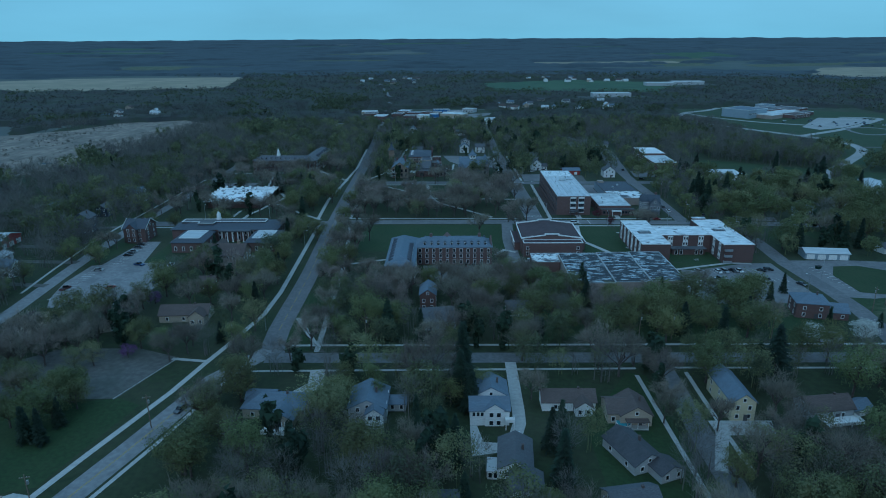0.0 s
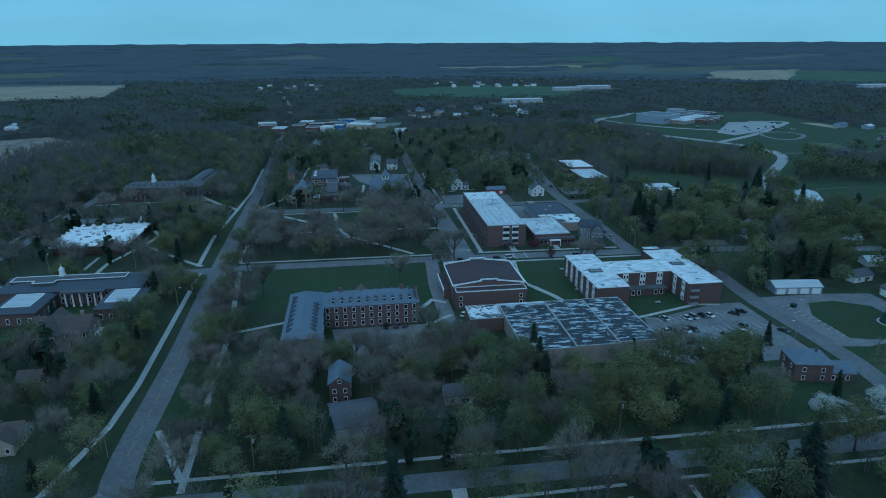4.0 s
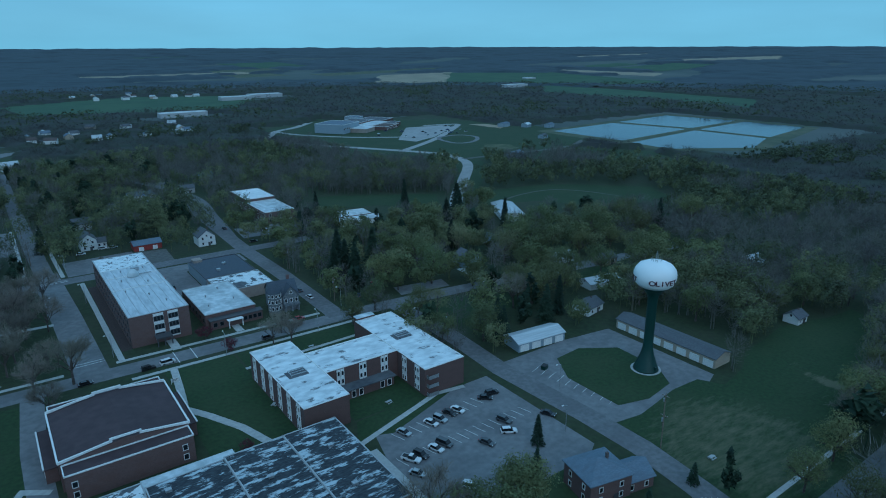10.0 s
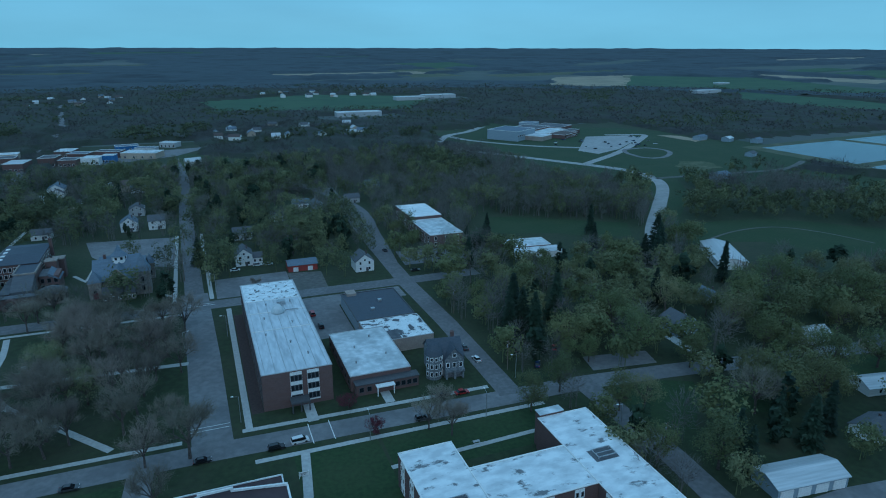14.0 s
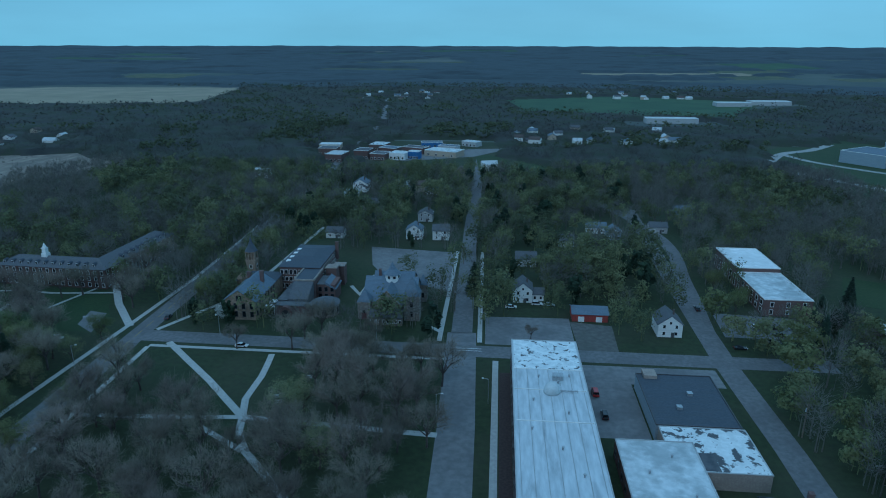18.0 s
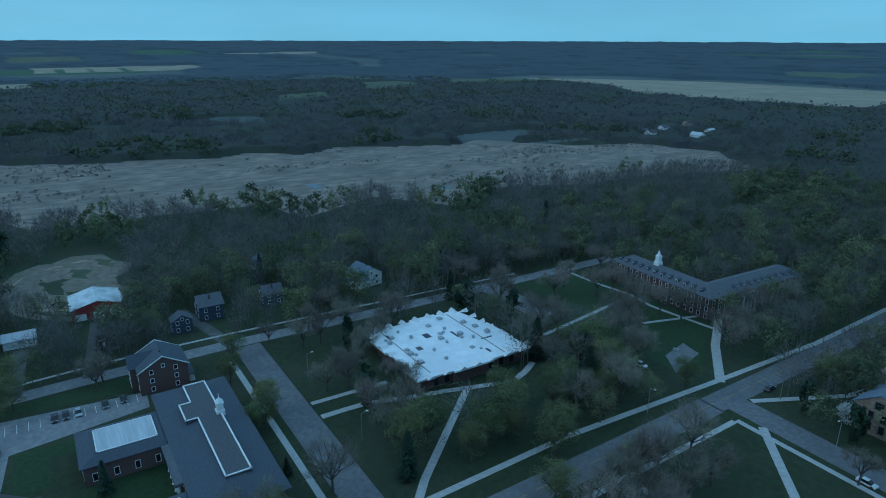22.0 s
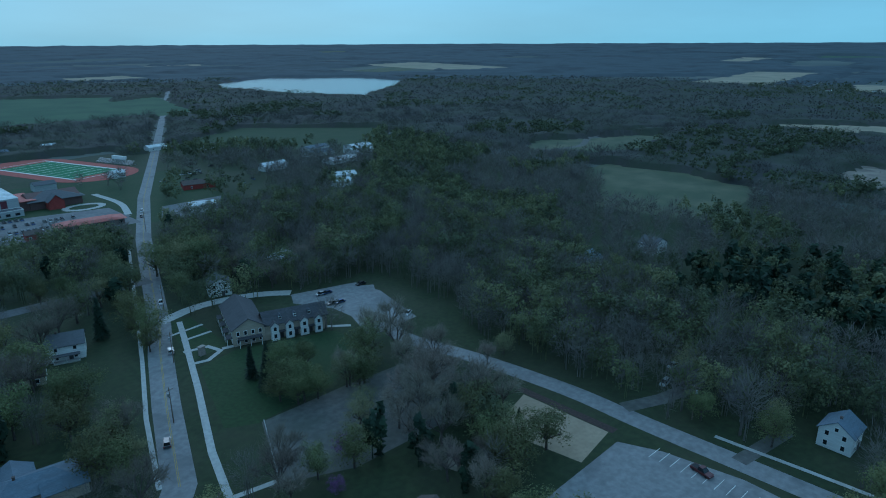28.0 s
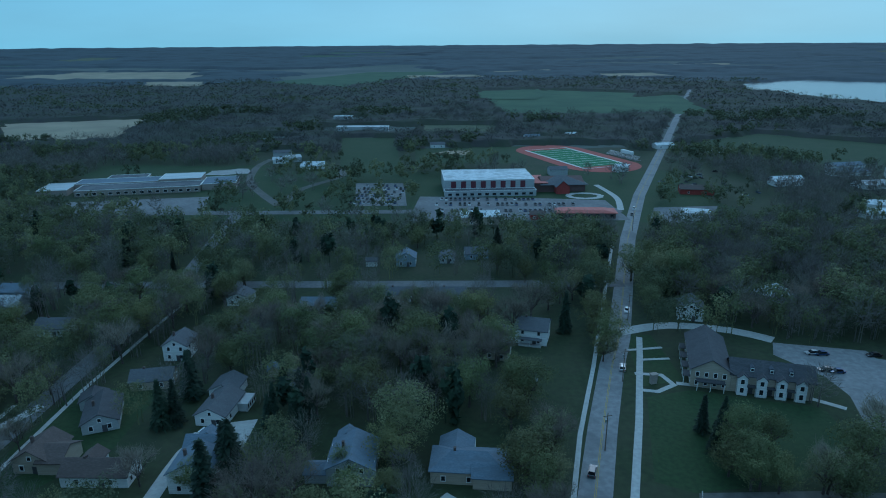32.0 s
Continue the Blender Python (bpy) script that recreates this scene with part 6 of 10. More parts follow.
def brick_block():
    b = thing("brick_school_block", 181, 556, 0, "two-part brick block with bright white flat roofs", "building")
    flat_block(b, rect(-9.5, 9.5, -29, 4), 7.0, BRICK, ROOF_WHITE, TRIM)
    flat_block(b, rect(-9.5, 9.5, 4.05, 34), 9.0, BRICK, material("clean_white_roof", (0.66, 0.68, 0.68), (0.8, 0.82, 0.82), 0.4, 0.6, (0.5, 0.52, 0.52), 0.08, 0.4), TRIM)
    wall_windows(b, (-9.5, -29), (9.5, -29), (1.0, 4.2), 3, 1.2, 1.8)
    wall_windows(b, (-9.5, 34), (-9.5, -29), (1.0, 4.2), 12, 2.2, 1.9)


def apartments():
    b = thing("apartment_building", -118.5, 127.5, -15, "L-shaped grey apartment house with dark shingle roofs and white porches", "building")
    part("wall", gable_walls(11, 25, 6, 3.4, "y"), SIDING_TAN, b).matrix_basis = pose(-5.5, -12.5, 0)
    part("roof", slab_roof(11, 25, 6, 3.4, "y", 0.6), SHINGLE_DARK, b).matrix_basis = pose(-5.5, -12.5, 0)
    part("wall", gable_walls(22, 9, 5.8, 3.0, "x"), SIDING_TAN, b).matrix_basis = pose(-22.1, -4.6, 0)
    part("roof", slab_roof(22, 9, 5.8, 3.0, "x", 0.6), SHINGLE_DARK, b).matrix_basis = pose(-22.1, -4.6, 0)
    for k in range(4):
        x = -14 - k * 5.2
        part("porch_gable", gable_walls(2.6, 1.8, 5.6, 1.2, "y"), SIDING_WHITE, b).matrix_basis = pose(x, 0.82, 0)
        part("porch_roof", slab_roof(2.6, 1.8, 5.6, 1.2, "y", 0.3), SHINGLE_DARK, b).matrix_basis = pose(x, 0.82, 0)
        window(b, x, 1.73, 0.9, 180, 1.0, 1.6)
        window(b, x, 1.73, 3.7, 180, 1.0, 1.4)
    for k in range(3):
        x = -16.6 - k * 5.2
        part("porch_roof", boxes((x - 1.2, x + 1.2, -0.08, 1.6, 2.7, 2.9)), SHINGLE_DARK, b)
        for s in (-1.1, 1.1):
            part("porch_post", boxes((x + s - 0.08, x + s + 0.08, 1.35, 1.51, 0, 2.7)), TRIM, b)
        door(b, x, -0.08, 180)
        dormer(b, x, -2.0, 6.6, 180, 1.2, 1.2)
    part("corner_porch", boxes((-9.5, -1.5, 0.02, 2.4, 2.8, 3.1)), SHINGLE_DARK, b)
    for x in (-9.2, -5.5, -1.8):
        part("porch_post", boxes((x - 0.1, x + 0.1, 2.1, 2.3, 0, 2.8)), TRIM, b)
    wall_windows(b, (-0.5, 0), (-10.5, 0), (0.9, 3.7), 4, 0.9, 1.4)
    wall_windows(b, (0, -25), (0, 0), (0.9, 3.7), 8, 0.9, 1.4)
    for y in (-22, -15.5, -9, -3):
        part("porch_deck", boxes((0.02, 2.0, y - 2, y + 2, 2.6, 2.8)), SHINGLE_DARK, b)
        for s in (-1.9, 1.9):
            part("porch_post", boxes((1.75, 1.93, y + s - 0.09, y + s + 0.09, 0, 2.6)), TRIM, b)


def sports_hall():
    b = thing("sports_hall", -70, -150, 4, "large sports hall with white upper panels and maroon strips", "building")
    flat_block(b, rect(-31, 31, -20, 18), 9.6, SIDING_GREY, ROOF_WHITE, TRIM)
    flat_block(b, rect(-31, 31, 18.05, 26), 3.8, SIDING_GREY, ROOF_DARK, TRIM)
    for k in range(8):
        part("maroon_strip", shared(("maroon_strip",), lambda: boxes((-1.7, 1.7, 0.01, 0.25, 4.2, 8.9)), MAROON_PANEL), MAROON_PANEL, b).matrix_basis = pose(-23 + k * 6.8, 18, 0)
    wall_windows(b, (30, 26), (-30, 26), (1.0,), 12, 2.2, 1.3, TRIM_DARK)
    part("office_wing", gable_walls(30, 24, 5, 4, "x"), BRICK, b).matrix_basis = pose(-52, 4, 0)
    part("office_roof", hip_roof(32, 26, 5, 4.2, 0.8), SHINGLE, b).matrix_basis = pose(-52, 4, 0)
    part("entrance_gable", gable_walls(9, 8, 5, 4, "y"), SIDING_RED, b).matrix_basis = pose(-50, 19, 0)
    part("entrance_roof", slab_roof(9, 8, 5, 4, "y", 0.6), SHINGLE, b).matrix_basis = pose(-50, 19, 0)
    part("link_roof", boxes((-41, -31, -12, 16, 6.2, 6.6)), AWNING_RED, b)
    part("link", boxes((-40.5, -31.1, -11, 15, 0, 6.2)), BRICK, b)


def simple_shed(name, x, y, rot, w, d, h, rise, wall_mat, roof_mat, label, doors=0, along="x", category="shed"):
    b = thing(name, x, y, rot, label, category)
    part("wall", gable_walls(w, d, h, rise, along), wall_mat, b)
    part("roof", slab_roof(w, d, h, rise, along, 0.4), roof_mat, b)
    for k in range(doors):
        dd = part("garage_door", shared(("garage_door", w > 16), lambda: boxes((-1.9, 1.9, -0.1, -0.004, 0, 2.6), *[(-1.85, 1.85, -0.13, -0.1, 0.08 + 0.63 * i, 0.64 + 0.63 * i) for i in range(4)]) if w > 16 else boxes((-1.2, 1.2, -0.1, -0.004, 0, 2.2), *[(-1.15, 1.15, -0.13, -0.1, 0.08 + 0.53 * i, 0.55 + 0.53 * i) for i in range(4)]), TRIM), TRIM, b)
        dd.matrix_basis = pose(-w / 2 + w * (k + 0.5) / doors, -d / 2, 0)
    k, e = max(w, d) / 2 + 3.5, 12 if x < -190 else 0
    OPEN.append((rect(x - k, x + k + e, y - k, y + k), x - k, x + k + e, y - k, y + k))
    return b


def water_tower():
    b = thing("water_tower", 207, 272, 0, "white water tank on a dark green pedestal with lettering", "water tower")
    part("pedestal", lathe([(4.3, 0), (4.1, 0.6), (3.2, 3.0), (2.2, 5.8), (1.75, 8.0), (1.6, 11), (1.6, 25.2), (2.0, 27.0), (3.4, 29.0), (4.9, 30.3)], 32), TOWER_GREEN, b, "flared dark green steel pedestal", True)
    part("tank", lathe([(4.95, 30.25), (6.1, 31.3), (6.75, 33.0), (6.8, 34.4), (6.4, 36.0), (5.3, 37.4), (3.4, 38.3), (1.4, 38.7), (0.3, 38.75)], 48), TOWER_WHITE, b, "glossy white spheroid tank", True)
    part("handrail", boxes(*[(1.6 * math.cos(a) - 0.04, 1.6 * math.cos(a) + 0.04, 1.6 * math.sin(a) - 0.04, 1.6 * math.sin(a) + 0.04, 38.6, 39.8) for a in [k * 0.7854 for k in range(8)]]), STEEL, b)
    part("aerial", boxes((-0.06, 0.06, -0.06, 0.06, 38.7, 42.0), (1.3, 1.4, 0.3, 0.4, 38.5, 41.2), (-1.2, -1.1, -0.5, -0.4, 38.5, 41.5)), STEEL, b)
    part("hatch", lathe([(0.5, 38.6), (0.5, 39.2), (0.05, 39.3)], 12), TOWER_WHITE, b)
    part("footing", lathe([(5.0, 0.0), (5.0, 0.15)], 32), CONCRETE, b)
    part("door", boxes((-0.5, 0.5, -4.25, -3.5, 0.2, 2.2)), TOWER_GREEN, b)
    for side in (-117, 3, 123):
        for k, ch in enumerate("OLIVET"):
            fc = bpy.data.curves.new("letter", "FONT")
            fc.body, fc.size, fc.extrude, fc.align_x, fc.offset = ch, 2.2, 0.03, "CENTER", 0.05
            tmp = bpy.data.objects.new("letter", fc)
            scene.collection.objects.link(tmp)
            me = bpy.data.meshes.new_from_object(tmp.evaluated_get(bpy.context.evaluated_depsgraph_get()))
            bpy.data.objects.remove(tmp)
            me.materials.clear()
            me.materials.append(LETTER_RED)
            a = radians(side + (k - 2.5) * 13.2)
            ob = part("letter", me, LETTER_RED, b, "dark red painted letter")
            ob.matrix_basis = Matrix.Translation((6.83 * math.cos(a), 6.83 * math.sin(a), 32.4)) @ pose(0, 0, 0, 90, 0, math.degrees(a) + 90) @ Matrix.Diagonal((1.28, 1.0, 1.0, 1.0))


long_hall()
annex()
stone_mansion()
dormitory()
auditorium()
old_gym()
residence_hall()
columned_hall()
white_roof_library()
ivy_hall()
old_main()
stone_church()
brick_block()
apartments()
sports_hall()
water_tower()
simple_shed("garage_row", 191, 309.5, -6, 21, 9, 3.2, 1.5, SIDING_BLUE, ROOF_METAL, "white four-bay garage with a pale metal roof", 4, category="garage")
g = simple_shed("garage_row", 229, 279, 90, 42, 9, 3.6, 1.6, SIDING_TAN, SHINGLE, "long tan garage row with grey roof and white doors", 8, category="garage")
g.matrix_basis = pose(230, 279, 0, 0, 0, 270)
for b, r in (((60, 100, 385, 482), 0), ((60, 140, 390, 468), 0), ((95, 153, 300, 350), 0), ((34, 74, 308, 352), 0), ((40, 108, 254, 304), 0), ((-31, 25, 270, 316), 0),
             ((-154, -90, 316, 362), 0), ((-164, -120, 406, 450), 0), ((-165, -106, 528, 547), 0), ((-124, -104, 545, 592), 0), ((-42, 16, 500, 595), 0), ((5, 38, 508, 550), 0), ((170, 192, 525, 592), 0),
             ((-152, -116, 98, 136), 0), ((-140, -35, -128, -75), 0), ((198, 216, 262, 282), 0), ((178, 204, 302, 318), 0), ((223, 237, 256, 302), 0), ((122, 138, 388, 408), 0)):
    OPEN.append((rect(*b), *b))
for b in ((-165, -20, -185, -60), (115, 240, -190, -100), (600, 945, 480, 800), (330, 620, 640, 1000), (-60, 60, 800, 1010)):
    OPEN.append((rect(*b), *b))

# ---------------------------------------------------------------- houses and sheds
def house(x, y, rot, w, d, h, rise, wall_mat, roof_mat, label, along="x", storeys=1, chimney=True, porch=0, wing=None, hip=False, name="house"):
    b = thing(name, x, y, rot, label, "house", "houses of the town")
    part("wall", gable_walls(w, d, h, rise, along) if not hip else prism(rect(-w / 2, w / 2, -d / 2, d / 2), 0, h), wall_mat, b)
    part("roof", hip_roof(w, d, h, rise, 0.5) if hip else slab_roof(w, d, h, rise, along, 0.45), roof_mat, b)
    sills = [0.9 + 2.8 * k for k in range(storeys)]
    sides = 4 if math.hypot(x, y - 220) < 235 else 2 if math.hypot(x, y - 220) < 480 else 1
    for p, q, length in (((-w / 2, -d / 2), (w / 2, -d / 2), w), ((w / 2, -d / 2), (w / 2, d / 2), d), ((w / 2, d / 2), (-w / 2, d / 2), w), ((-w / 2, d / 2), (-w / 2, -d / 2), d))[:sides] if y > 0 else (((w / 2, d / 2), (-w / 2, d / 2), w), ((-w / 2, d / 2), (-w / 2, -d / 2), d)):
        wall_windows(b, p, q, sills, max(2, int(length / 5.5)) if sides == 4 else 2, 0.9, 1.3)
    if not hip:
        if along == "x":
            window(b, w / 2 + 0.003, 0, h + 0.1, 90, 0.8, 1.0)
            window(b, -w / 2 - 0.003, 0, h + 0.1, 270, 0.8, 1.0)
        else:
            window(b, 0, -d / 2 - 0.003, h + 0.1, 0, 0.8, 1.0)
            window(b, 0, d / 2 + 0.003, h + 0.1, 180, 0.8, 1.0)
    door(b, w * 0.12, -d / 2 - 0.11, 0)
    if sides == 4:
        door(b, -w * 0.12, d / 2 + 0.11, 180)
    if chimney:
        part("chimney", boxes((w * 0.18, w * 0.18 + 0.6, -0.3, 0.3, h, h + rise + 0.6), (w * 0.18 - 0.06, w * 0.18 + 0.66, -0.36, 0.36, h + rise + 0.6, h + rise + 0.7)), SHINGLE_BROWN, b)
    if porch:
        s = porch
        part("porch_deck", boxes((-w * 0.35, w * 0.35, s * (d / 2) if s > 0 else -d / 2 - 2, d / 2 + 2 if s > 0 else -d / 2, 0, 0.4)), CONCRETE, b)
        part("porch_roof", boxes((-w * 0.37, w * 0.37, d / 2 + 0.02 if s > 0 else -d / 2 - 2.2, d / 2 + 2.2 if s > 0 else -d / 2 - 0.02, 2.5, 2.7)), roof_mat, b)
        for k in (-0.33, 0, 0.33):
            part("porch_post", shared(("porch_post",), lambda: boxes((-0.08, 0.08, -0.08, 0.08, 0.4, 2.5)), TRIM), TRIM, b).matrix_basis = pose(w * k, s * (d / 2 + 1.8), 0)
    if wing:
        wx, wy, ww, wd, wh, wr, wa = wing
        part("wing", gable_walls(ww, wd, wh, wr, wa), wall_mat, b).matrix_basis = pose(wx, wy, 0)
        part("wing_roof", slab_roof(ww, wd, wh, wr, wa, 0.4), roof_mat, b).matrix_basis = pose(wx, wy, 0)
        wall_windows(b, (wx - ww / 2, wy - wd / 2), (wx + ww / 2, wy - wd / 2), (0.9,), 2, 0.9, 1.3)
    k, e, f = 5.5, 14 if -240 < x < -190 else 0, 9 if (0 < y < 200 and x > -100) or y > 480 else 0
    OPEN.append((rect(x - w / 2 - k, x + w / 2 + k + e, y - d / 2 - k - f, y + d / 2 + k + f), x - w / 2 - k, x + w / 2 + k + e, y - d / 2 - k - f, y + d / 2 + k + f))
    return b


# south of the cross street
b = house(13, 173, 0, 10, 9, 5.4, 2.8, SIDING_WHITE, ROOF_BLUE, "white two-storey house with blue-grey gables and a rear balcony", "y", 2, True, 0, (-0.8, -8.2, 11.4, 7.4, 5.0, 2.4, "x"))
part("front_gable", gable_walls(5.5, 3, 5.4, 1.9, "y"), SIDING_WHITE, b).matrix_basis = pose(0.6, -10.9, 0)
part("front_roof", slab_roof(5.5, 3, 5.4, 1.9, "y", 0.35), ROOF_BLUE, b).matrix_basis = pose(0.6, -10.9, 0)
part("garage_door", boxes((-5.6, -2.8, -12.0, -11.91, 0, 2.2), *[(-5.5, -2.9, -12.03, -12.0, 0.08 + 0.53 * i, 0.55 + 0.53 * i) for i in range(4)]), TRIM, b)
part("balcony", boxes((3.6, 6.2, -14.5, -11.92, 2.6, 2.8), (3.6, 6.2, -14.55, -14.45, 2.8, 3.7), (6.1, 6.2, -14.45, -11.92, 2.8, 3.7), (3.65, 3.85, -14.4, -14.2, 0, 2.6), (5.95, 6.15, -14.4, -14.2, 0, 2.6)), TRIM, b, "white railed balcony on posts")
wall_windows(b, (-6.0, -11.9), (-2.4, -11.9), (3.1,), 3, 0.8, 1.3)
wall_windows(b, (-1.4, -12.43), (2.8, -12.43), (0.5, 3.1), 2, 1.1, 1.4)
b = house(17.8, 143.5, -5, 8.6, 13, 3.2, 2.2, SIDING_WHITE, SHINGLE, "long white house with a dark grey gable roof", "y", 1, True, 0, (2.6, -11.2, 8, 8.5, 2.9, 2.0, "y"))
part("glazed_porch", boxes((-7.2, -4.33, -7, -1.5, 0, 2.4), (-7.4, -4.33, -7.2, -1.3, 2.4, 2.6)), SIDING_GREY, b)
wall_windows(b, (-7.2, -1.6), (-7.2, -6.9), (0.6,), 4, 1.0, 1.5, TRIM)
wall_windows(b, (-7.1, -7), (-4.4, -7), (0.6,), 2, 0.9, 1.5, TRIM)
b = house(-51.5, 169, -4, 18, 9.5, 3.4, 2.8, SIDING_TAN, ROOF_BLUE, "large house with a broad blue-grey hipped roof and a deck", "x", 1, True, 0, (-5.5, 3.6, 9, 5, 3.2, 1.8, "x"), True)
part("rear_wing", gable_walls(8, 6, 3.2, 2.2, "y"), SIDING_TAN, b).matrix_basis = pose(3.5, -6.2, 0)
part("rear_roof", slab_roof(8, 9, 3.2, 2.2, "y", 0.5), ROOF_BLUE, b).matrix_basis = pose(3.5, -4.9, 0)
wall_windows(b, (-0.2, -9.2), (7.2, -9.2), (0.5,), 3, 1.4, 1.5)
part("deck", boxes((-1, 8, -12.5, -9.22, 0, 0.5), (-1, 8, -12.5, -12.4, 0.5, 1.4)), TRIM, b, "white rear deck")
b = house(-23.5, 168.5, 0, 11, 12, 4.8, 2.8, SIDING_GREY, ROOF_BLUE, "two-storey pale grey house with a blue-grey roof and white balconies", "y", 2, True, 0, (8.2, 2.5, 5.4, 5, 2.6, 1.3, "x"))
part("porch_gable", gable_walls(5, 3.4, 4.8, 1.8, "y"), SIDING_WHITE, b).matrix_basis = pose(2.4, -7.7, 0)
part("porch_gable_roof", slab_roof(5, 3.4, 4.8, 1.8, "y", 0.35), ROOF_BLUE, b).matrix_basis = pose(2.4, -7.7, 0)
wall_windows(b, (0.1, -9.4), (4.7, -9.4), (0.6, 3.0), 2, 1.2, 1.4)
part("balcony", boxes((0, 4.8, -11.5, -9.42, 2.5, 2.7), (0, 4.8, -11.55, -11.45, 2.7, 3.6), (0.05, 0.2, -11.4, -11.2, 0, 2.5), (4.6, 4.75, -11.4, -11.2, 0, 2.5)), TRIM, b, "white railed balcony on posts")
house(49.5, 146.5, 22, 9, 14, 3.0, 2.4, SIDING_GREY, SHINGLE_DARK, "low house with a long black roof", "y", 1, True, 0, (3.2, -9.4, 7, 5.5, 2.6, 1.8, "y"))
house(54.5, 165.5, 0, 9, 10, 3.6, 2.8, SIDING_TAN, SHINGLE_BROWN, "brown-roofed house beside the street", "y", 1, True, -1, (-4.8, 1, 6, 9, 3.4, 2.2, "x"))
house(36.5, 172, 0, 16, 7, 3.2, 2.4, SIDING_WHITE, SHINGLE_BROWN, "white cottage with a long brown roof", "x", 1, True, 0, (4, -4.5, 5, 4, 3.0, 1.8, "y"))
house(86.3, 172.3, 0, 7, 18, 6.2, 2.6, SIDING_YELLOW, ROOF_BLUE, "tall narrow pale yellow house with a blue-grey roof", "y", 2, False)
b = house(112, 167.5, 8, 14, 8, 3.4, 2.6, SIDING_GREY, SHINGLE_BROWN, "grey house with a railed deck and brown roof", "x", 1, True, 0)
part("deck", boxes((-4, 7, -8.5, -4.12, 0.9, 1.1), (-4, 7, -8.5, -8.4, 1.1, 2.0), (6.9, 7, -8.4, -4.12, 1.1, 2.0), *[(x, x + 0.15, -8.4, -8.25, 0, 0.9) for x in (-3.9, -0.4, 3.1, 6.7)]), TRIM, b, "white railed deck")
simple_shed("garden_hut", -130, 226, 20, 3.2, 2.6, 2.2, 1.6, SIDING_TAN, SHINGLE_BROWN, "small brown garden hut under trees", 1)
simple_shed("garden_shed", 122, 168, 20, 7, 5, 2.6, 1.4, SIDING_GREY, ROOF_BLUE, "small grey shed with a blue-grey roof", 1)
simple_shed("garden_garage", -2, 126, 0, 9, 7, 2.8, 1.5, SIDING_GREY, SHINGLE, "grey garage with a pale shingle roof", 2, category="garage")
house(44, 127, 10, 12, 8, 3.0, 2.2, SIDING_TAN, SHINGLE, "low tan house with a grey roof", "x", 1)
house(43.5, 108, 0, 8, 9, 5.4, 2.4, SIDING_WHITE, SHINGLE, "white two-storey house among trees", "y", 2)
house(5, 69, 0, 13, 8, 3.0, 2.0, SIDING_GREY, ROOF_BLUE, "low house with a blue-grey roof", "x", 1, False)
house(-75, 95, -15, 11, 10, 5.4, 2.6, SIDING_WHITE, SHINGLE, "white two-storey house with grey roof", "x", 2, True, 1, (9, 2, 7, 8, 3, 1.6, "x"))
house(-62, 108, -15, 8, 7, 3.0, 2.0, SIDING_TAN, SHINGLE_BROWN, "small brown-roofed house by the highway", "x", 1, False)
house(-58, 5, 5, 11, 8, 3.0, 2.2, SIDING_BLUE, SHINGLE, "blue-grey bungalow with a dark roof", "x", 1)
house(-25, 15, 0, 9, 8, 4.2, 2.4, SIDING_BLUE, ROOF_BLUE, "blue house with a grey-blue roof", "y", 1)
house(-44, 11, 0, 7, 7, 3.0, 2.2, SIDING_GREY, SHINGLE, "small grey house by the street", "y", 1, False)
house(-25, 58, 0, 11, 8, 3.0, 2.0, SIDING_WHITE, SHINGLE, "low white house by the street", "x", 1)
house(-46, 58, 0, 12, 8, 3.0, 2.0, SIDING_TAN, SHINGLE, "low tan house by the street", "x", 1)
house(-136, 76, -15, 9, 8, 5.0, 2.8, SIDING_WHITE, SHINGLE, "white two-storey house with a grey roof", "y", 2)
house(-175, 58, 20, 13, 10, 3.0, 3.4, SIDING_GREY, ROOF_METAL, "house with a pale metal roof among bare trees", "x", 1, False, 0, None, True)
house(96, 90, 0, 12, 9, 3.2, 2.2, SIDING_WHITE, SHINGLE, "low white house among trees", "x", 1)
house(133, 55, 0, 12, 9, 3.2, 2.2, SIDING_BLUE, ROOF_BLUE, "low blue-roofed house among trees", "x", 1)
house(38, 62, 0, 9, 8, 3.2, 2.2, SIDING_WHITE, SHINGLE, "white bungalow under the trees", "y", 1)
simple_shed("playhouse", 9, 121, 15, 3.2, 3.6, 2.4, 1.4, SIDING_TAN, ROOF_BLUE, "small tan garden playhouse", 0, "y")
simple_shed("garden_shed", -72, 124, 0, 2.6, 3, 2.2, 1.0, SIDING_WHITE, SHINGLE, "small white garden shed", 0)
simple_shed("garden_shed", -9, 17, 0, 5, 4, 2.6, 1.2, SIDING_WHITE, SHINGLE, "small white shed on grass", 0)

# west side
b = house(-172, 344, 0, 12, 14, 8.0, 3.6, BRICK_DARK, SLATE, "brick three-storey house with white windows and slate gables", "x", 3, True, 1)
for x in (6.62, -6.75):
    for s in (-1, 1):
        part("bargeboard", solid([(x, s * 7.6, 7.5), (x, 0, 11.75), (x, 0, 12.1), (x, s * 7.6, 7.85), (x + 0.13, s * 7.6, 7.5), (x + 0.13, 0, 11.75), (x + 0.13, 0, 12.1), (x + 0.13, s * 7.6, 7.85)],
                                 [(0, 1, 2, 3), (7, 6, 5, 4), (3, 2, 6, 7), (0, 4, 5, 1)]), TRIM, b)
part("cross_gable", gable_walls(6, 4, 8, 3, "y"), BRICK_DARK, b).matrix_basis = pose(-1, -6.9, 0)
part("cross_roof", slab_roof(6, 8, 8, 3, "y", 0.4), SLATE, b).matrix_basis = pose(-1, -5, 0)
wall_windows(b, (-4, -8.9), (2, -8.9), (1.2, 4.0, 6.6), 2, 0.9, 1.4)
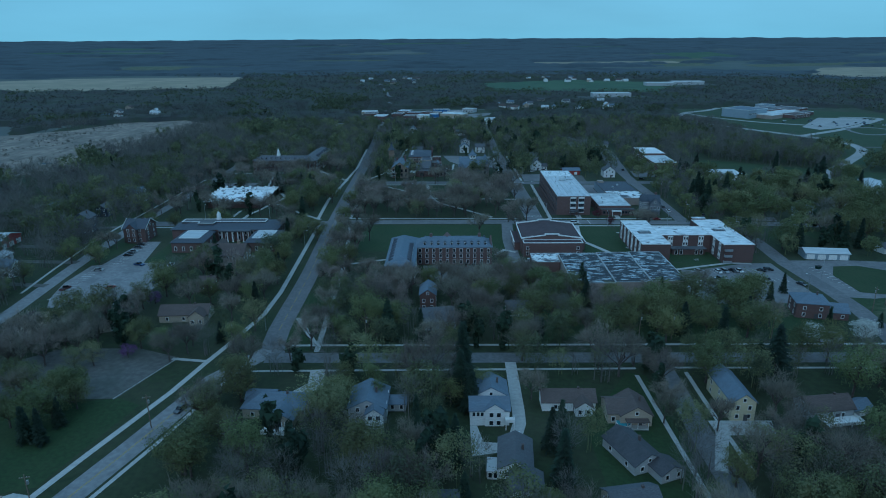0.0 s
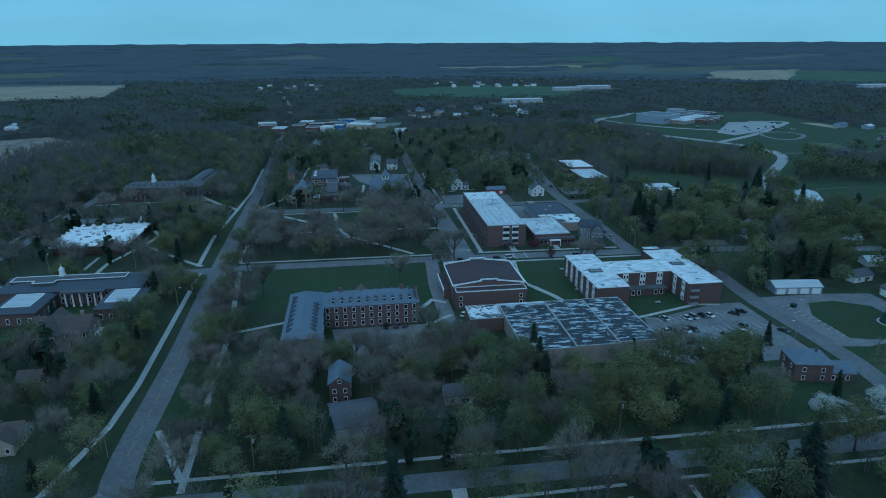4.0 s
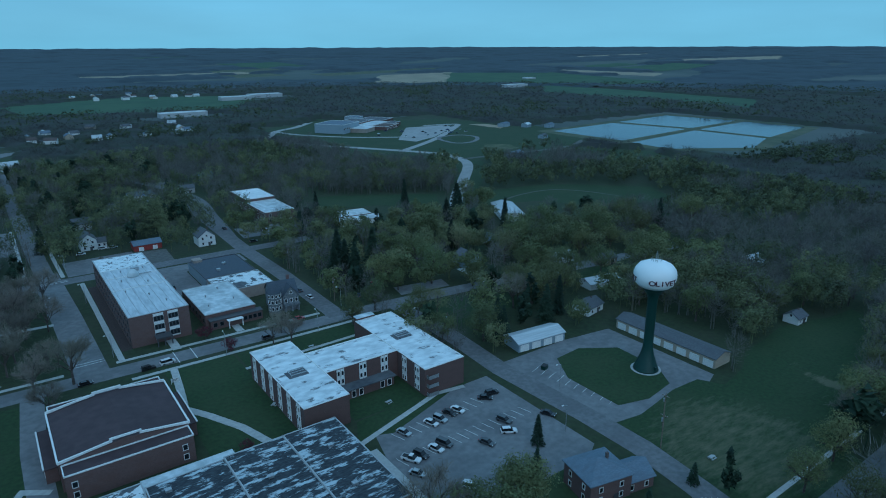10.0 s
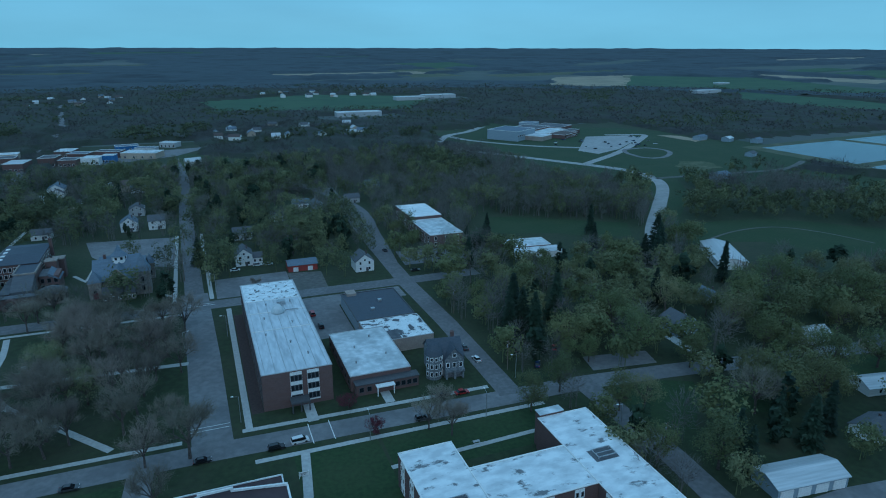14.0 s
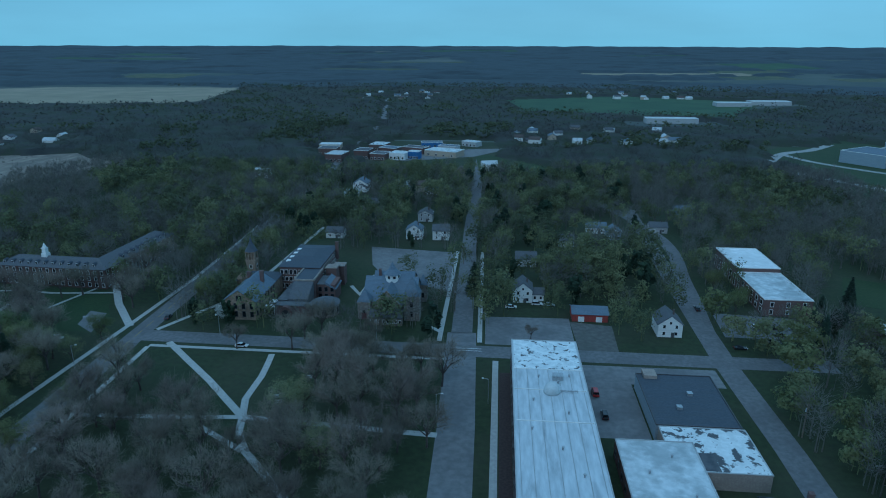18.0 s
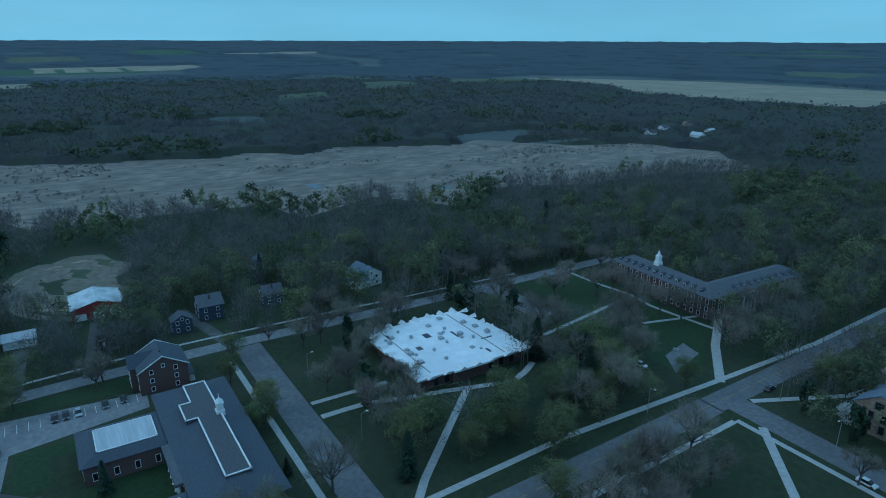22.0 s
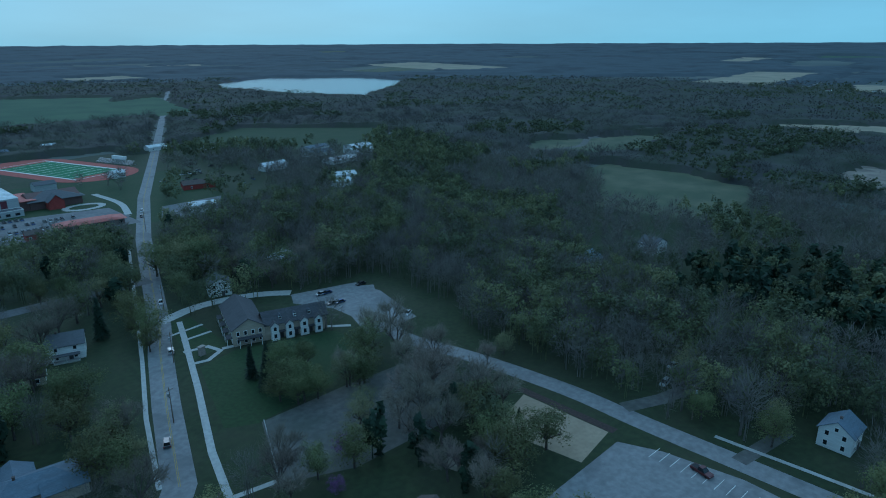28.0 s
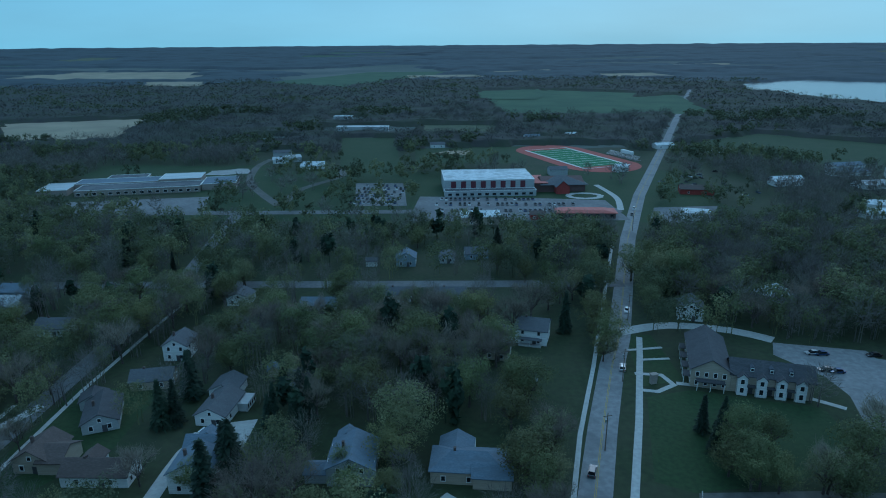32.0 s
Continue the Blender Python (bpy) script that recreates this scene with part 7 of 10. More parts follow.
house(-209, 286, 0, 8, 8, 5.4, 2.8, SIDING_WHITE, ROOF_BLUE, "white two-storey house with a blue-grey roof", "x", 2)
house(-217, 369, 0, 10, 9, 6.0, 3.0, SIDING_NAVY, SHINGLE, "dark blue two-storey house", "y", 2)
house(-217, 436, 10, 11, 11, 5.6, 3.2, SIDING_WHITE, ROOF_BLUE, "white Victorian house with grey-blue gables", "x", 2, True, -1, (5, -6, 6, 5, 5.0, 2.6, "y"))
house(-218, 394, 0, 8, 8, 5.0, 2.6, SIDING_NAVY, SHINGLE, "grey house behind the trees", "y", 2)
house(-208, 357, 0, 5, 7, 5.0, 2.2, SIDING_NAVY, SHINGLE, "narrow dark blue house", "x", 2, False)
house(-258, 404, 20, 10, 8, 4.0, 2.6, SIDING_GREY, ROOF_BLUE, "grey-roofed house in the woods", "x", 1)
house(-275, 160, 20, 16, 10, 3.4, 3.0, SIDING_GREY, ROOF_BLUE, "blue-roofed house in the woods", "x", 1)
house(-318, 168, 0, 12, 9, 4.6, 2.8, SIDING_WHITE, SHINGLE, "pale house in the woods", "y", 2)
house(-105, 237, 4, 19, 9, 3.2, 2.6, SIDING_TAN, SHINGLE_BROWN, "ranch house with a brown roof and white dormer", "x", 1, True, 0, (6, -5.5, 6, 5, 3.6, 2.4, "y"))
house(-107, 268, 0, 7, 7, 3.6, 2.6, BRICK, SHINGLE_BROWN, "small brick cottage with brown roof", "x", 1)
barn = simple_shed("red_barn", -246, 332, 90, 18, 17, 4.6, 2.4, SIDING_RED, ROOF_WHITE, "dark red barn with a bright white roof", 3, "y", "barn")
barn.matrix_basis = pose(-246, 332, 0, 0, 0, 90)
simple_shed("white_shed", -227, 306, 0, 8, 10, 3.0, 1.4, SIDING_WHITE, ROOF_METAL, "white shed with a pale metal roof", 0, "y")
simple_shed("gazebo", -132, 225, 20, 3.6, 3.6, 2.4, 1.6, SIDING_TAN, SHINGLE_BROWN, "small brown garden house", 0, "y")


def stone_hall():
    b = thing("sandstone_house", -110, 303, 0, "old brown sandstone house with steep brown roofs", "house", "houses of the town")
    part("wall", gable_walls(20, 13, 6.0, 4.2, "x"), SANDSTONE, b)
    part("roof", slab_roof(20, 13, 6.0, 4.2, "x", 0.5), SHINGLE_BROWN, b)
    part("cross_wing", gable_walls(9, 17, 6.2, 4.4, "y"), SANDSTONE, b).matrix_basis = pose(-4, -1, 0)
    part("cross_roof", slab_roof(9, 17, 6.2, 4.4, "y", 0.5), SHINGLE_BROWN, b).matrix_basis = pose(-4, -1, 0)
    part("annex", gable_walls(7, 7, 3.2, 2.2, "x"), SANDSTONE, b).matrix_basis = pose(-13.5, -1, 0)
    part("annex_roof", slab_roof(7, 7, 3.2, 2.2, "x", 0.4), SHINGLE_BROWN, b).matrix_basis = pose(-13.5, -1, 0)
    wall_windows(b, (1, -6.5), (10, -6.5), (1.0, 3.8), 3, 0.9, 1.6)
    wall_windows(b, (-8.5, -9.5), (0.5, -9.5), (1.0, 3.8), 3, 0.9, 1.6)
    wall_windows(b, (10, -6.5), (10, 6.5), (1.0, 3.8), 3, 0.9, 1.6)
    part("chimney", boxes((6, 7.2, -0.6, 0.6, 8, 11.8)), SANDSTONE, b)
    part("porch", boxes((10.02, 13, -4, 4, 2.6, 2.9), (12.6, 12.9, -3.9, -3.6, 0, 2.6), (12.6, 12.9, 3.6, 3.9, 0, 2.6)), TRIM, b)
    OPEN.append((rect(-128, -95, 292, 315), -128, -95, 292, 315))


stone_hall()

# between the cross street and the gym
house(146, 240, -12, 12, 11, 6.2, 2.8, BRICK, ROOF_BLUE, "old brick house with a blue-grey hipped roof", "x", 2, True, 0, (9, -1, 9, 8, 3.2, 2.4, "x"), True)
OPEN.append((rect(126, 168, 214, 252), 126, 168, 214, 252))
house(28.5, 241, 0, 9, 7, 3.2, 2.2, SIDING_WHITE, SHINGLE, "small white house behind trees", "x", 1)
house(-8, 249, 0, 6.5, 11, 7.0, 2.2, BRICK_DARK, ROOF_BLUE, "narrow tall brick house with a blue-grey roof", "y", 2, False)
simple_shed("striped_barn", -4, 232, 8, 13, 14, 3.4, 2.8, SIDING_GREY, SHINGLE, "low barn with a grey striped roof", 0, "x", "barn")

# east of the tower
house(256, 335, -10, 17, 8, 2.8, 1.6, SIDING_WHITE, ROOF_METAL, "long mobile home with a pale metal roof", "x", 1, False)
house(229, 318, 10, 11, 8, 3.0, 2.0, SIDING_WHITE, SHINGLE, "white bungalow near the garages", "x", 1)
house(225, 394, 0, 10, 10, 4.6, 2.8, SIDING_BLUE, SHINGLE, "blue-grey house with a dark roof", "y", 2)
house(287, 262, 0, 7, 6, 2.8, 1.8, SIDING_WHITE, SHINGLE, "white house at the wood's edge", "x", 1)
house(338, 309, 0, 10, 8, 3.4, 2.2, SIDING_BLUE, ROOF_METAL, "blue house in the woods", "x", 1)
house(266, 370, 0, 12, 8, 3.0, 2.0, SIDING_GREY, ROOF_METAL, "grey house among trees", "x", 1)
house(258, 414, 0, 9, 8, 3.2, 2.2, SIDING_GREY, ROOF_BLUE, "blue-roofed bungalow in trees", "y", 1)
house(282, 355, 0, 10, 8, 3.2, 2.2, SIDING_TAN, SHINGLE, "tan house among trees", "x", 1)

simple_shed("storage_barn", 219, 496, -6, 26, 9, 3.2, 1.2, SIDING_WHITE, ROOF_WHITE, "long white barn with a pale flat-pitched roof", 0, "x", "barn")
b = thing("workshop", 306, 456, 62, "long low workshop with a pale blue-grey roof", "building")
part("wall", gable_walls(34, 14, 4.2, 1.6, "x"), SIDING_WHITE, b)
part("roof", slab_roof(34, 14, 4.2, 1.6, "x", 0.5), ROOF_METAL, b)
wall_windows(b, (17, 7), (-17, 7), (1.2,), 6, 1.2, 1.2)
wall_windows(b, (-17, -7), (17, -7), (1.2,), 6, 1.2, 1.2)
OPEN.append((rect(285, 322, 425, 478), 285, 322, 425, 478))
for x, y, w in ((268, 345, 13), (212, 346, 8)):
    patch("house_lawn", rough_edge(rect(x - w, x + w, y - 8, y + 8), 2, 6, int(x)), 0.012, LAWN, "house lawn between trees", clear=True)

# north of the halls
house(75, 537, 0, 8, 10, 5.6, 3.2, SIDING_WHITE, SHINGLE, "white two-storey gabled house", "y", 2, True, 0, (6.5, 1, 5, 7, 3.0, 1.8, "x"))
house(129, 508, 0, 9, 10, 5.2, 3.4, SIDING_WHITE, SHINGLE, "white steep-gabled house by the street", "y", 2)
simple_shed("red_garage", 101, 519, 0, 14, 9, 3.2, 1.6, SIDING_RED, ROOF_BLUE, "red garage with a blue-grey roof", 2, category="garage")
house(17, 624, 0, 9, 9, 5.4, 3.0, SIDING_WHITE, ROOF_BLUE, "white two-storey house by the street", "y", 2)
house(32, 624, 0, 9, 9, 5.4, 2.6, SIDING_WHITE, SHINGLE, "white house with a grey roof", "x", 2)
house(121, 645, 0, 11, 8, 3.6, 2.2, SIDING_WHITE, ROOF_BLUE, "pale house with a blue-grey roof", "x", 1)
house(129, 633, 0, 8, 8, 4.6, 2.6, SIDING_BLUE, ROOF_BLUE, "blue house with pale trim", "y", 2)
house(101, 617, 0, 8, 8, 3.6, 2.4, SIDING_GREY, SHINGLE, "grey house with dark roof", "x", 1)
house(78, 583, 0, 10, 9, 4.0, 2.6, SIDING_GREY, SHINGLE, "grey house behind trees", "x", 1)
house(157, 649, 0, 10, 8, 3.6, 2.2, SIDING_GREY, SHINGLE, "grey bungalow in the trees", "x", 1)
house(183, 692, 0, 11, 8, 3.6, 2.2, SIDING_BLUE, ROOF_BLUE, "blue bungalow in the trees", "x", 1)
house(19, 662, 0, 9, 9, 4.6, 2.6, SIDING_GREY, SHINGLE, "grey house in trees", "y", 2)
house(-21, 688, 0, 10, 9, 4.6, 2.6, SIDING_TAN, SHINGLE, "tan house in trees", "x", 2)
house(-39, 745, 0, 11, 12, 5.4, 3.2, SIDING_WHITE, ROOF_BLUE, "white house with blue-grey roofs", "y", 2)
house(-28, 622, 0, 10, 8, 3.4, 2.2, SIDING_WHITE, SHINGLE, "low white house by the street", "x", 1, False)
house(-130, 785, 0, 11, 9, 4.6, 2.6, SIDING_WHITE, ROOF_METAL, "white house in the woods", "x", 1)
for k, (x, y, w, d, rm) in enumerate(((218, 506, 24, 13, ROOF_WHITE),)):
    b = thing("low_flat_building", x, y, 8 * k - 6, "low building with a pale flat roof", "building")
    flat_block(b, rect(-w / 2, w / 2, -d / 2, d / 2), 4.2, BRICK if k == 0 else SIDING_GREY, rm, TRIM)
    wall_windows(b, (-w / 2, -d / 2), (w / 2, -d / 2), (1.0,), 6, 1.2, 1.4)
    OPEN.append((rect(x - w / 2, x + w / 2, y - d / 2, y + d / 2), x - w / 2, x + w / 2, y - d / 2, y + d / 2))

# shops of the town centre
SHOPS = [(-88, 868, 16, 22, 7, ROOF_METAL, BRICK, -8), (-66, 884, 14, 18, 8, ROOF_DARK, BRICK_DARK, -8), (-49, 878, 15, 16, 6, ROOF_DARK, BRICK, -12), (-31, 882, 16, 15, 6, ROOF_WHITE, SIDING_WHITE, -14), (-17, 884, 11, 9, 7, ROOF_WHITE, SHOP_BLUE, -14),
         (10, 904, 34, 20, 5.5, ROOF_WHITE, SIDING_TAN, -22), (-44, 906, 18, 14, 7, ROOF_BLUE, BRICK_DARK, -20), (-20, 918, 24, 13, 6, ROOF_DARK, BRICK, -25), (12, 936, 20, 12, 5, ROOF_BLUE, SIDING_GREY, -18), (-8, 958, 22, 14, 5, ROOF_BLUE, SHOP_BLUE, 10),
         (34, 968, 18, 12, 5, ROOF_METAL, SIDING_GREY, -30), (-104, 900, 18, 16, 7, ROOF_DARK, BRICK, 0), (-110, 930, 22, 14, 6, ROOF_WHITE, SIDING_TAN, 4), (-60, 936, 16, 20, 6, ROOF_WHITE, BRICK, -10)]
for x, y, w, d, h, rm, wm, rot in SHOPS:
    b = thing("shop_building", x, y, rot, "low shop building with a flat roof", "building", "shops of the town centre")
    flat_block(b, rect(-w / 2, w / 2, -d / 2, d / 2), h, wm, rm, TRIM)
    wall_windows(b, (-w / 2, -d / 2), (w / 2, -d / 2), (0.8,), 4, 1.8, 1.8)
    OPEN.append((rect(x - w / 2 - 4, x + w / 2 + 4, y - d / 2 - 16, y + d / 2 + 6), x - w / 2 - 4, x + w / 2 + 4, y - d / 2 - 16, y + d / 2 + 6))
patch("lot_shops", [(-30, 868), (0, 880), (40, 900), (60, 930), (110, 950), (108, 962), (40, 946), (-10, 930), (-60, 900)], 0.05, LOT, "pale parking between the shops", "pavement", clear=True)
for x, y, w, d, rm in ((470, 1470, 60, 24, ROOF_WHITE), (545, 1505, 70, 26, ROOF_WHITE), (300, 1205, 70, 20, ROOF_WHITE), (1180, 1425, 70, 24, ROOF_METAL), (1450, 1660, 40, 20, ROOF_METAL), (60, -455, 60, 14, ROOF_METAL), (102, -570, 24, 14, ROOF_WHITE)):
    b = thing("industrial_shed", x, y, 0, "long low shed with a pale roof, far off", "building", "far sheds")
    flat_block(b, rect(-w / 2, w / 2, -d / 2, d / 2), 7, SIDING_GREY, rm, TRIM)
    OPEN.append((rect(x - w, x + w, y - d - 40, y + d), x - w, x + w, y - d - 40, y + d))

# the far school
b = thing("far_school", 455, 905, 35, "sprawling low school with dark and white flat roofs", "building")
flat_block(b, rect(-62, -18, 2, 42), 11, SIDING_BLUE, ROOF_BLUE, TRIM)
flat_block(b, rect(-17.5, 40, 10, 44), 7, BRICK, ROOF_DARK, TRIM)
flat_block(b, rect(40.5, 78, -4, 34), 6, BRICK_DARK, ROOF_DARK, TRIM)
flat_block(b, rect(-17.5, 40, -12, 9.5), 5, BRICK_TAN, ROOF_WHITE, TRIM)
flat_block(b, rect(-44, -18, -20, 1.5), 5, BRICK_TAN, ROOF_WHITE, TRIM)
flat_block(b, rect(-12, 26, -34, -12.5), 4.5, BRICK, SHINGLE_BROWN, TRIM)
flat_block(b, rect(26.5, 52, -26, -12.5), 4.5, BRICK_DARK, ROOF_DARK, TRIM)
flat_block(b, rect(40.5, 60, 34.5, 54), 9, SIDING_BLUE, ROOF_BLUE, TRIM)
wall_windows(b, (-12, -34), (26, -34), (1.2,), 7, 2.4, 1.8)
wall_windows(b, (-62, 2), (-44, 2), (5.0,), 4, 2.4, 2.0)
for x, y, w, d, h, rm in ((612, 812, 16, 10, 4, ROOF_BLUE), (632, 790, 12, 9, 4, ROOF_WHITE), (655, 770, 14, 8, 4, ROOF_BLUE), (462, 622, 16, 11, 4, ROOF_BLUE), (575, 700, 10, 8, 3.4, SHINGLE)):
    simple_shed("field_house", x, y, 20, w, d, h, 1.8, SIDING_BLUE, rm, "low field house with a grey roof beside the pitches", 0)
b = thing("south_school", 175, -140, 12, "sprawling low school with white and grey roofs", "building")
flat_block(b, rect(-42, 40, -12, 8), 4.2, BRICK_TAN, ROOF_DARK, TRIM)
flat_block(b, rect(-10, 46, -30, -12.5), 5.0, BRICK_TAN, ROOF_BLUE, TRIM)
flat_block(b, rect(-40, -11, -34, -12.5), 6.0, BRICK_TAN, ROOF_METAL, TRIM)
flat_block(b, rect(-66, -42.5, -22, 4), 4.4, BRICK_TAN, ROOF_BLUE, TRIM)
flat_block(b, rect(46.5, 66, -24, 2), 4.0, BRICK_TAN, ROOF_METAL, TRIM)
flat_block(b, rect(2, 30, -46, -30.5), 4.4, BRICK_TAN, ROOF_DARK, TRIM)
wall_windows(b, (40, 8), (-42, 8), (1.0,), 16, 2.4, 1.6)
OPEN.append((rect(120, 235, -190, -100), 120, 235, -190, -100))

patch("school_play_court", rough_edge([(118, -205), (150, -200), (152, -222), (122, -228)], 3, 8, 91), 0.05, PALE_ROAD, "pale paved play court", "pavement")
patch("school_play_lawn", rough_edge([(112, -185), (250, -195), (255, -245), (108, -240)], 4, 20, 92), 0.03, LAWN, "mown school lawn", clear=True)

# round the sports hall
house(-62, -60, 5, 22, 15, 4.6, 2.0, SIDING_TAN, ROOF_WHITE, "large shed with a white metal roof", "x", 1, False, name="metal_shed")
b = thing("shop_row", -125, -71, -2, "long shop row with a faded red roof", "building")
part("wall", boxes((-17, 17, -5, 5, 0, 3.4)), BRICK, b)
part("roof", hip_roof(34, 10, 3.4, 1.4, 1.2, 0.6), AWNING_RED, b)
wall_windows(b, (17, 5), (-17, 5), (0.8,), 8, 2.0, 1.8, TRIM_DARK)
house(-96, -66, 0, 8, 7, 3.4, 1.4, SIDING_RED, SHINGLE_BROWN, "small red kiosk building", "x", 1, False, name="kiosk")
house(-188, -66, -15, 15, 12, 4.4, 1.2, SIDING_WHITE, ROOF_WHITE, "white-roofed shop on a forecourt", "x", 1, False, name="shop")
house(-212, -132, -10, 22, 10, 3.6, 2.2, SIDING_RED, SHINGLE_BROWN, "dark red low shop", "x", 1, False, name="shop")
for x, y, w, d, rm in ((-285, -158, 22, 10, ROOF_WHITE), (-345, -150, 30, 14, ROOF_METAL), (-385, -178, 24, 16, ROOF_WHITE), (-350, -194, 30, 12, ROOF_BLUE), (-265, -30, 20, 12, ROOF_BLUE), (-292, -68, 14, 10, ROOF_WHITE), (-293, -303, 16, 10, SHINGLE), (-250, -330, 18, 10, ROOF_WHITE), (-30, -340, 14, 9, SHINGLE), (-130, -395, 16, 10, ROOF_BLUE), (-175, -410, 12, 9, ROOF_WHITE), (72, -225, 16, 9, ROOF_WHITE), (105, -255, 12, 8, ROOF_METAL)):
    house(x, y, 10, w, d, 3.4, 1.8, SIDING_WHITE, rm, "low pale building among trees", "x", 1, False, name="low_building")

for x, y, rot, w, d, h, rm, wm in ((70, -228, 8, 18, 10, 4, ROOF_WHITE, SIDING_WHITE), (96, -262, 30, 14, 8, 4, ROOF_METAL, SIDING_GREY), (112, -290, 10, 16, 9, 4, SHINGLE, SIDING_GREY), (-357, -211, 12, 26, 12, 5, ROOF_BLUE, SIDING_WHITE), (-389, -186, 12, 24, 16, 6, ROOF_WHITE, SIDING_WHITE),
                                  (-288, -164, 8, 22, 9, 3.6, ROOF_WHITE, SIDING_GREY), (-307, -87, -15, 16, 12, 4, ROOF_WHITE, SIDING_WHITE), (-180, -212, 20, 10, 8, 4, ROOF_WHITE, SIDING_WHITE), (-128, -200, 5, 14, 10, 4.5, SHINGLE, SIDING_GREY)):
    simple_shed("metal_shed", x, y, rot, w, d, h, 1.8, wm, rm, "pale metal shed on open ground", 1)
    OPEN.append((rect(x - 16, x + 16, y - 14, y + 24), x - 16, x + 16, y - 14, y + 24))

OPEN.append((rect(-215, -30, -62, -34), -215, -30, -62, -34))
# outlying houses, far off
rng = random.Random(21)
def hamlet(cx, cy, rx, ry, n, label):
    for _ in range(n):
        x, y = cx + rng.uniform(-rx, rx), cy + rng.uniform(-ry, ry)
        if near_line(x, y):
            continue
        b = thing("house", x, y, rng.choice((0, 90, 12, -20)), label, "house", "outlying houses")
        w, d, h = rng.uniform(9, 14), rng.uniform(8, 10), rng.choice((3.2, 5.4))
        part("wall", gable_walls(w, d, h, 2.6, "x"), rng.choice((SIDING_WHITE, SIDING_WHITE, SIDING_GREY, SIDING_TAN)), b)
        part("roof", slab_roof(w, d, h, 2.6, "x", 0.4), rng.choice((SHINGLE, ROOF_BLUE, SHINGLE_BROWN, ROOF_METAL)), b)
        OPEN.append((rect(x - 8, x + 8, y - 14, y + 7), x - 8, x + 8, y - 14, y + 7))


hamlet(170, 1040, 100, 60, 22, "small pale house in the north of the town")
hamlet(320, 1640, 120, 90, 14, "small pale house far to the north")
hamlet(-440, 960, 60, 60, 6, "pale house in the western woods")
hamlet(-150, 1600, 90, 120, 12, "small house far along the road")
hamlet(-1500, 0, 60, 260, 8, "pale farm building far off")
hamlet(0, 790, 60, 70, 8, "pale house near the shops")
hamlet(330, 120, 90, 90, 6, "pale house among eastern trees")
hamlet(150, 60, 60, 30, 5, "low house among the southern trees")

# ---------------------------------------------------------------- stadium and ball field
st = thing("athletic_field", -155, -278, 22, "green striped football field inside a red running track", "sports field")
oval = [(34 * math.cos(a), (40 if math.sin(a) >= 0 else -40) + 34 * math.sin(a)) for a in [2 * math.pi * k / 40 + 0.001 for k in range(40)]]
part("track", prism(oval, 0.08, 0.14), TRACK_RED, st, "red running track")
part("turf", boxes((-21, 21, -49, 49, 0.14, 0.18)), TURF_GREEN, st, "artificial green turf")
for k in range(-4, 5):
    part("yard_line", boxes((-21, 21, k * 10 - 0.3, k * 10 + 0.3, 0.185, 0.2)), PAINT_LINE, st)
for x in (-22, 22):
    part("side_line", boxes((x - 1.0, x + 1.0, -51, 51, 0.185, 0.21)), PAINT_LINE, st)
for y in (-50, 50):
    part("end_zone", boxes((-21, 21, y - 4 if y > 0 else y - 1, y + 1 if y > 0 else y + 4, 0.19, 0.22)), TRACK_RED, st)
    part("end_line", boxes((-23, 23, y + (1 if y > 0 else -2), y + (2 if y > 0 else -1), 0.185, 0.21)), PAINT_LINE, st)
bl = thing("bleachers", -196, -278, 22, "steel grandstand bleachers beside the track", "bleachers")
for k in range(6):
    part("bleacher_bench", boxes((-k * 0.9 - 0.8, -k * 0.9, -22, 22, 0.4 + k * 0.5, 0.55 + k * 0.5)), STEEL, bl)
part("bleacher_frame", boxes(*[(-5.5, 0, y, y + 0.2, 0, 0.4) for y in range(-22, 23, 4)]), STEEL, bl)
part("press_box", boxes((-8.5, -6, -8, 8, 3, 5.6), (-8, -7.6, -7, -6.6, 0, 3), (-8, -7.6, 6.6, 7, 0, 3)), SIDING_WHITE, bl)
OPEN.append((rect(-215, -100, -350, -205), -215, -100, -350, -205))
patch("ball_field", [(-14, -250), (-8, -330), (-118, -345), (-108, -247)], 0.06, LAWN, "mown baseball outfield")
patch("infield", [(-25, -300), (-40, -318), (-62, -318), (-66, -298), (-45, -290)], 0.1, SAND, "tan baseball infield", clear=False)
patch("far_infield", rough_edge([(590, 860), (612, 850), (615, 805), (595, 800)], 2, 10, 31), 0.1, SAND, "far tan ball diamond", clear=True)

# ---------------------------------------------------------------- vehicles
def paint(name, c, metal=0.3):
    return plain(name, c, 0.35, metal, 0.6)


PAINTS = dict(white=paint("white_car_paint", (0.62, 0.63, 0.63), 0), black=paint("black_car_paint", (0.012, 0.013, 0.015)), silver=paint("silver_car_paint", (0.40, 0.42, 0.43), 0.5), grey=paint("dark_grey_car_paint", (0.07, 0.075, 0.08)),
              blue=paint("blue_car_paint", (0.02, 0.05, 0.14)), red=paint("red_car_paint", (0.30, 0.02, 0.02)), maroon=paint("maroon_car_paint", (0.09, 0.015, 0.015)))


